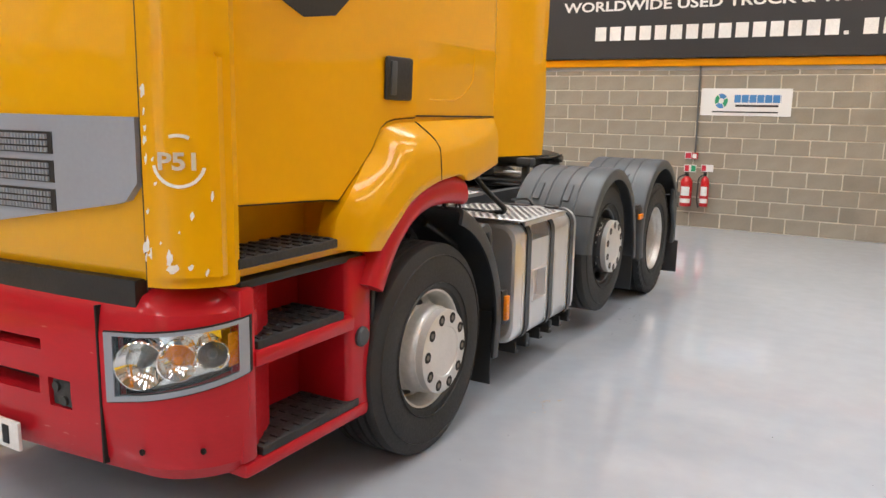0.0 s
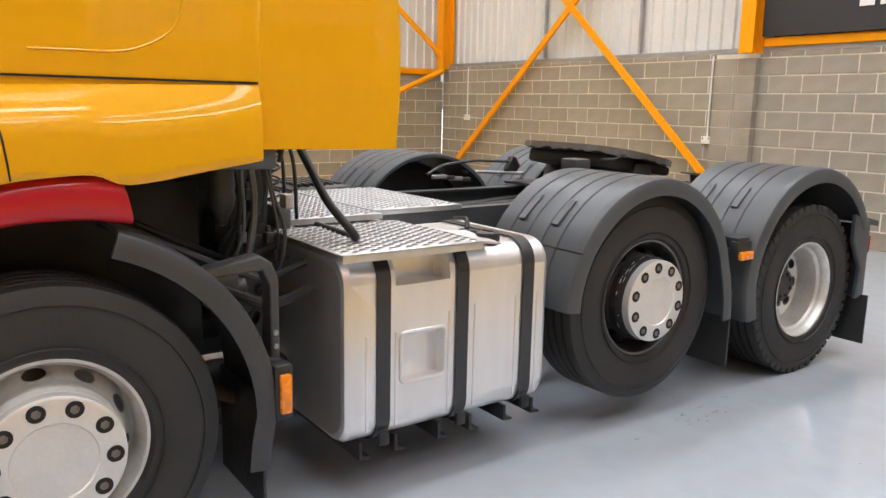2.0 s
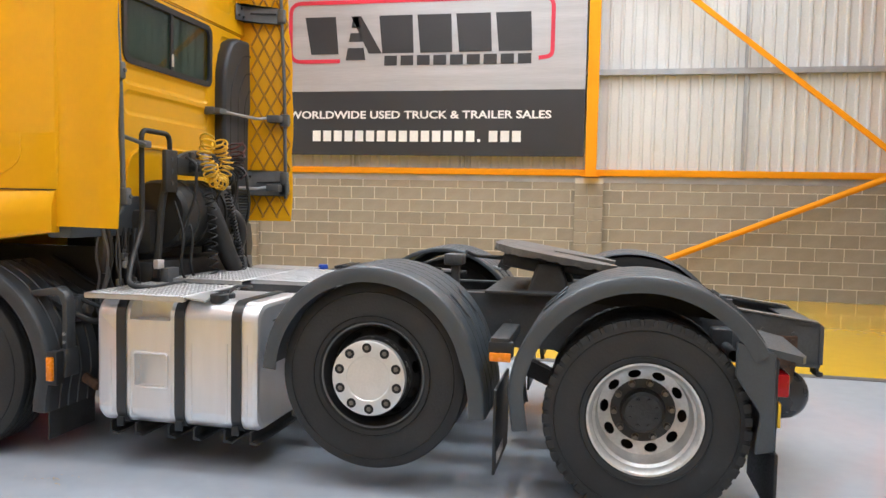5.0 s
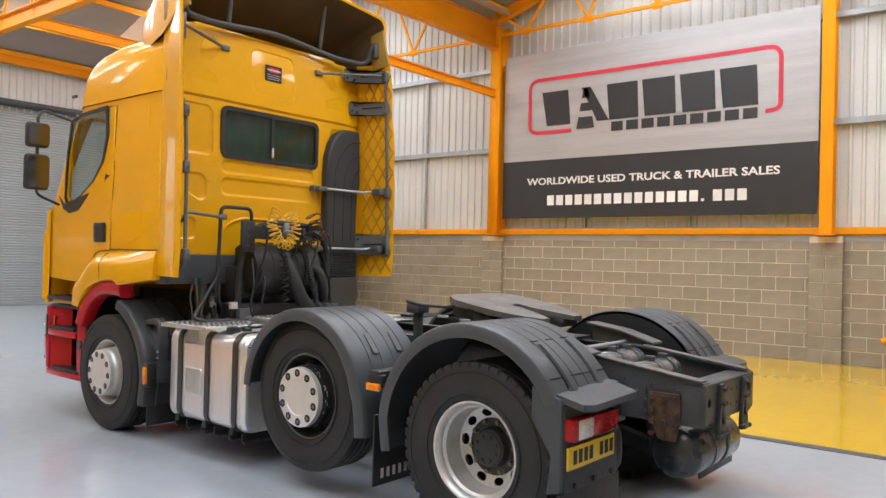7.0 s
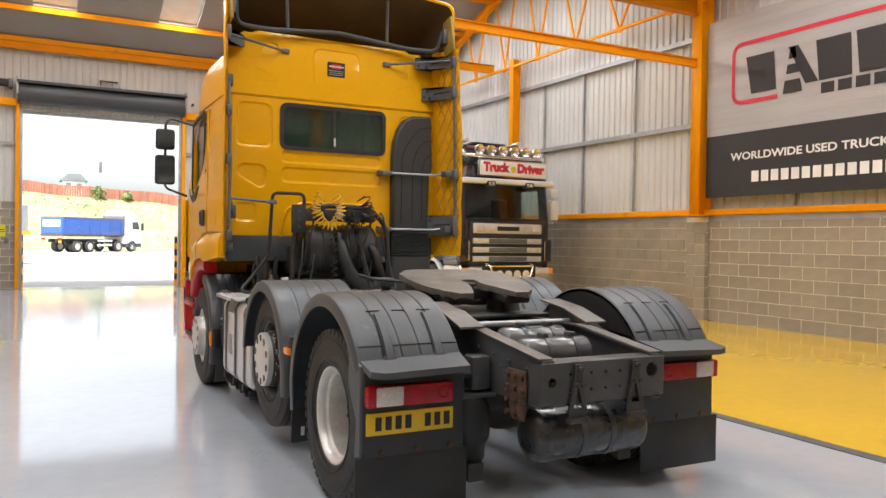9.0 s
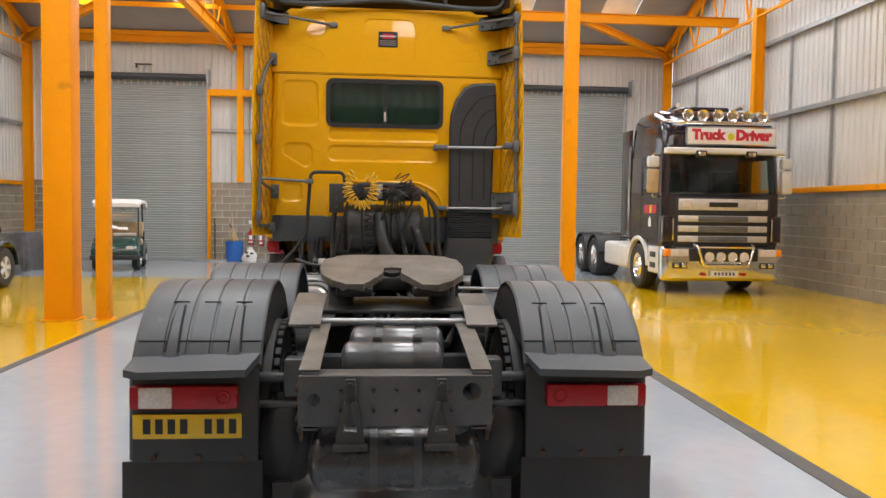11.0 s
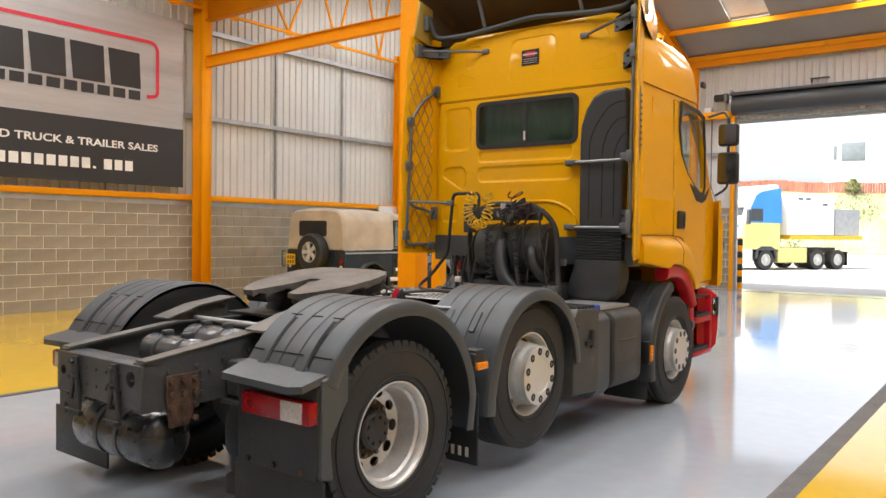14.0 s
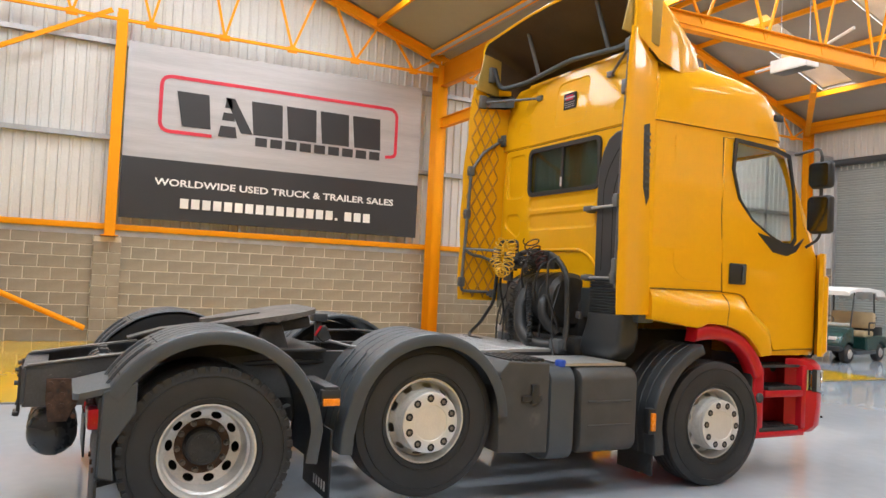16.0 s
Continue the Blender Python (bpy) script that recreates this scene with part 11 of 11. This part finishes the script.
# parked tractor with a load
TRA = thing("parked_tractor_truck", (0, 0, 0), "blue and pale yellow tractor truck with white load", "lorry", "lorries in the yard")
RINGS = ((1.0, 1.36, 1.22), (1.1, 1.42, 1.24), (2.28, 1.42, 1.24))
low = part("cab_lower", loft([[(x, y, z) for x, y in rrect(-hw, hw, -0.95, f, 0.2, 4)] for z, f, hw in RINGS]), LYELLOW, TRA, "pale yellow lower cab", 30)
upc = part("cab_upper", loft([[(x, y, z) for x, y in rrect(-hw, hw, -0.95, f, 0.2, 4)] for z, f, hw in ((2.28, 1.42, 1.24), (3.1, 1.22, 1.2), (3.3, 1.1, 1.18), (3.75, 0.8, 1.15), (4.05, 0.2, 1.1), (4.15, -0.5, 1.05))]), VWHITE, TRA, "white upper cab with light blue sides", 30)
window_band(TRA, upc, 1.08, 1.40, 2.2, 3.0, 0)
part("white_visor", box(-1.2, 1.2, 1.15, 1.42, 3.05, 3.28, 0.03), VWHITE, TRA, "white visor")
part("grille", box(-0.75, 0.75, 1.425, 1.45, 1.55, 1.95, 0.02), BLACK, TRA, "black grille")
for k in range(4):
    part("grille_bar", box(-0.7, 0.7, 1.44, 1.46, 1.60 + 0.09 * k, 1.63 + 0.09 * k, 0.01), CHROME, TRA)
part("white_front", box(-1.0, 1.0, 1.412, 1.432, 1.03, 2.05, 0.02), VWHITE, TRA, "white front panel")
part("blue_band", box(-1.0, 1.0, 1.42, 1.46, 2.05, 2.2, 0.02), LBLUE, TRA, "light blue band")
part("bumper", loft([[(x, y, z) for x, y in rrect(-hw, hw, 0.75, f, 0.18, 4)] for z, f, hw in ((0.3, 1.38, 1.2), (0.4, 1.5, 1.25), (0.95, 1.5, 1.25), (1.02, 1.42, 1.22))]), VWHITE, TRA, "white bumper")
for s in (1, -1):
    part("headlight", box(*sorted((s * 0.75, s * 1.18)), 1.44, 1.53, 0.68, 0.92, 0.02), LENSWHITE, TRA, "pale headlight")
    a, c = sorted((s * 1.21, s * 1.245))
    part("side_window", prism([(1.05, 2.35), (0.92, 2.95), (0.25, 2.95), (0.25, 2.35)], "x", a, c), DARKSTEEL, upc, "dark side window")
    blue_ = prism([(-0.94, 2.28), (1.12, 2.28), (1.10, 2.42), (0.98, 2.98), (0.62, 3.6), (0.30, 3.78), (-0.94, 4.0)], "x", *sorted((s * 1.238, s * 1.252)), holes=([(1.05, 2.35), (0.92, 2.95), (0.25, 2.95), (0.25, 2.35)],))
    for v in blue_.verts:
        v.co.x -= s * max(0.0, (v.co.z - 2.28)) * 0.055
    part("blue_side", blue_, LBLUE, upc, "light blue side of the cab")
    part("mirror", box(*sorted((s * 1.3, s * 1.5)), 1.2, 1.35, 2.2, 2.9, 0.04), DARKSTEEL, TRA)
    part("side_skirt", box(*sorted((s * 0.95, s * 1.24)), -2.6, -0.75, 0.35, 1.1, 0.04), LYELLOW, TRA, "pale side skirt")
    part("front_guard", prism([(0.68, 0.55), (0.6, 1.0), (0.3, 1.15), (-0.3, 1.15), (-0.6, 1.0), (-0.7, 0.55), (-0.58, 0.55), (-0.45, 0.95), (0.45, 0.95), (0.56, 0.55)], "x", *sorted((s * 0.9, s * 1.25)), 0.01, 1), DARKSTEEL, TRA, "grey mudguard")
    part("frame_rail", box(s * 0.42 - 0.05, s * 0.42 + 0.05, -5.3, 0.8, 0.8, 1.1), GRIMY, TRA)
    part("rear_flap", box(*sorted((s * 0.7, s * 1.22)), -5.32, -5.28, 0.2, 0.9), BLACK, TRA)
truck_wheels(TRA, 1.07, (0.0,), 0.5, 0.32, CAPS)
truck_wheels(TRA, 1.0, (-3.3, -4.65), 0.5, 0.5, CAPS)
part("bed_frame", box(-1.1, 1.1, -6.5, -1.6, 1.50, 1.72, 0.03), PLATEY, TRA, "yellow trailer bed")
part("load_box", box(-1.2, 1.2, -4.4, -1.35, 1.73, 3.75, 0.03), VWHITE, TRA, "white box load")
for y0, z0 in ((-2.3, 3.45), (-2.8, 3.45), (-3.9, 3.2)):
    part("vent", box(-1.215, -1.195, y0, y0 + 0.3, z0, z0 + 0.1), GREYPIPE, TRA, "grey vent")
part("tail_load", box(-1.15, 1.15, -6.2, -4.5, 1.73, 3.05, 0.04), STEEL, TRA, "grey box load")
TRA.location, TRA.rotation_euler = (3.87, -29.05, -0.012), (0, 0, radians(-31))

# ---- marks on the grey floor: a brown stain, black tyre scuffs and specks ----
STAIN = material("brown_floor_stain", (0.36, 0.27, 0.155), 0.5, vary=0.3, size=40)
SCUFFED = material("black_scuff", (0.05, 0.05, 0.05), 0.6, vary=0.2, size=30)
random.seed(77)


def flakes(spots, bm):
    """Thin flat ragged marks: middle, length, width and turn of each."""
    for x, y, l, w, turn in spots:
        ring = []
        for k in range(9):
            a = 2 * math.pi * k / 9
            g = random.uniform(0.55, 1.15)
            u, v = l * g * math.cos(a), w * g * math.sin(a)
            ring.append(bm.verts.new((x + u * math.cos(turn) - v * math.sin(turn), y + u * math.sin(turn) + v * math.cos(turn), 0.0015)))
        bm.faces.new(ring)
    return bm


brown = [(-2.12 + random.gauss(0, 0.035), 4.19 + random.gauss(0, 0.075), random.uniform(0.008, 0.030), random.uniform(0.002, 0.005), 1.2 + random.gauss(0, 0.5)) for k in range(16)]
black = [(-2.24 + random.gauss(0, 0.05), 6.36 + random.gauss(0, 0.14), random.uniform(0.006, 0.035), random.uniform(0.0015, 0.003), 1.45 + random.gauss(0, 0.35)) for k in range(18)]
black += [(random.uniform(-2.2, 2.5), random.uniform(3.0, 11.5), random.uniform(0.003, 0.008), random.uniform(0.002, 0.004), random.uniform(0, 3)) for k in range(45)]
for name, spots, mat_, text in (("floor_stain", brown, STAIN, "flaky brown stain on the grey floor"), ("scuff_marks", black, SCUFFED, "black scuffs and specks on the grey floor")):
    ob = new(name, finish(name, flakes(spots, bmesh.new()), mat_))
    ob.parent = hall_floor
    tagged(ob, text, kind="stuff")
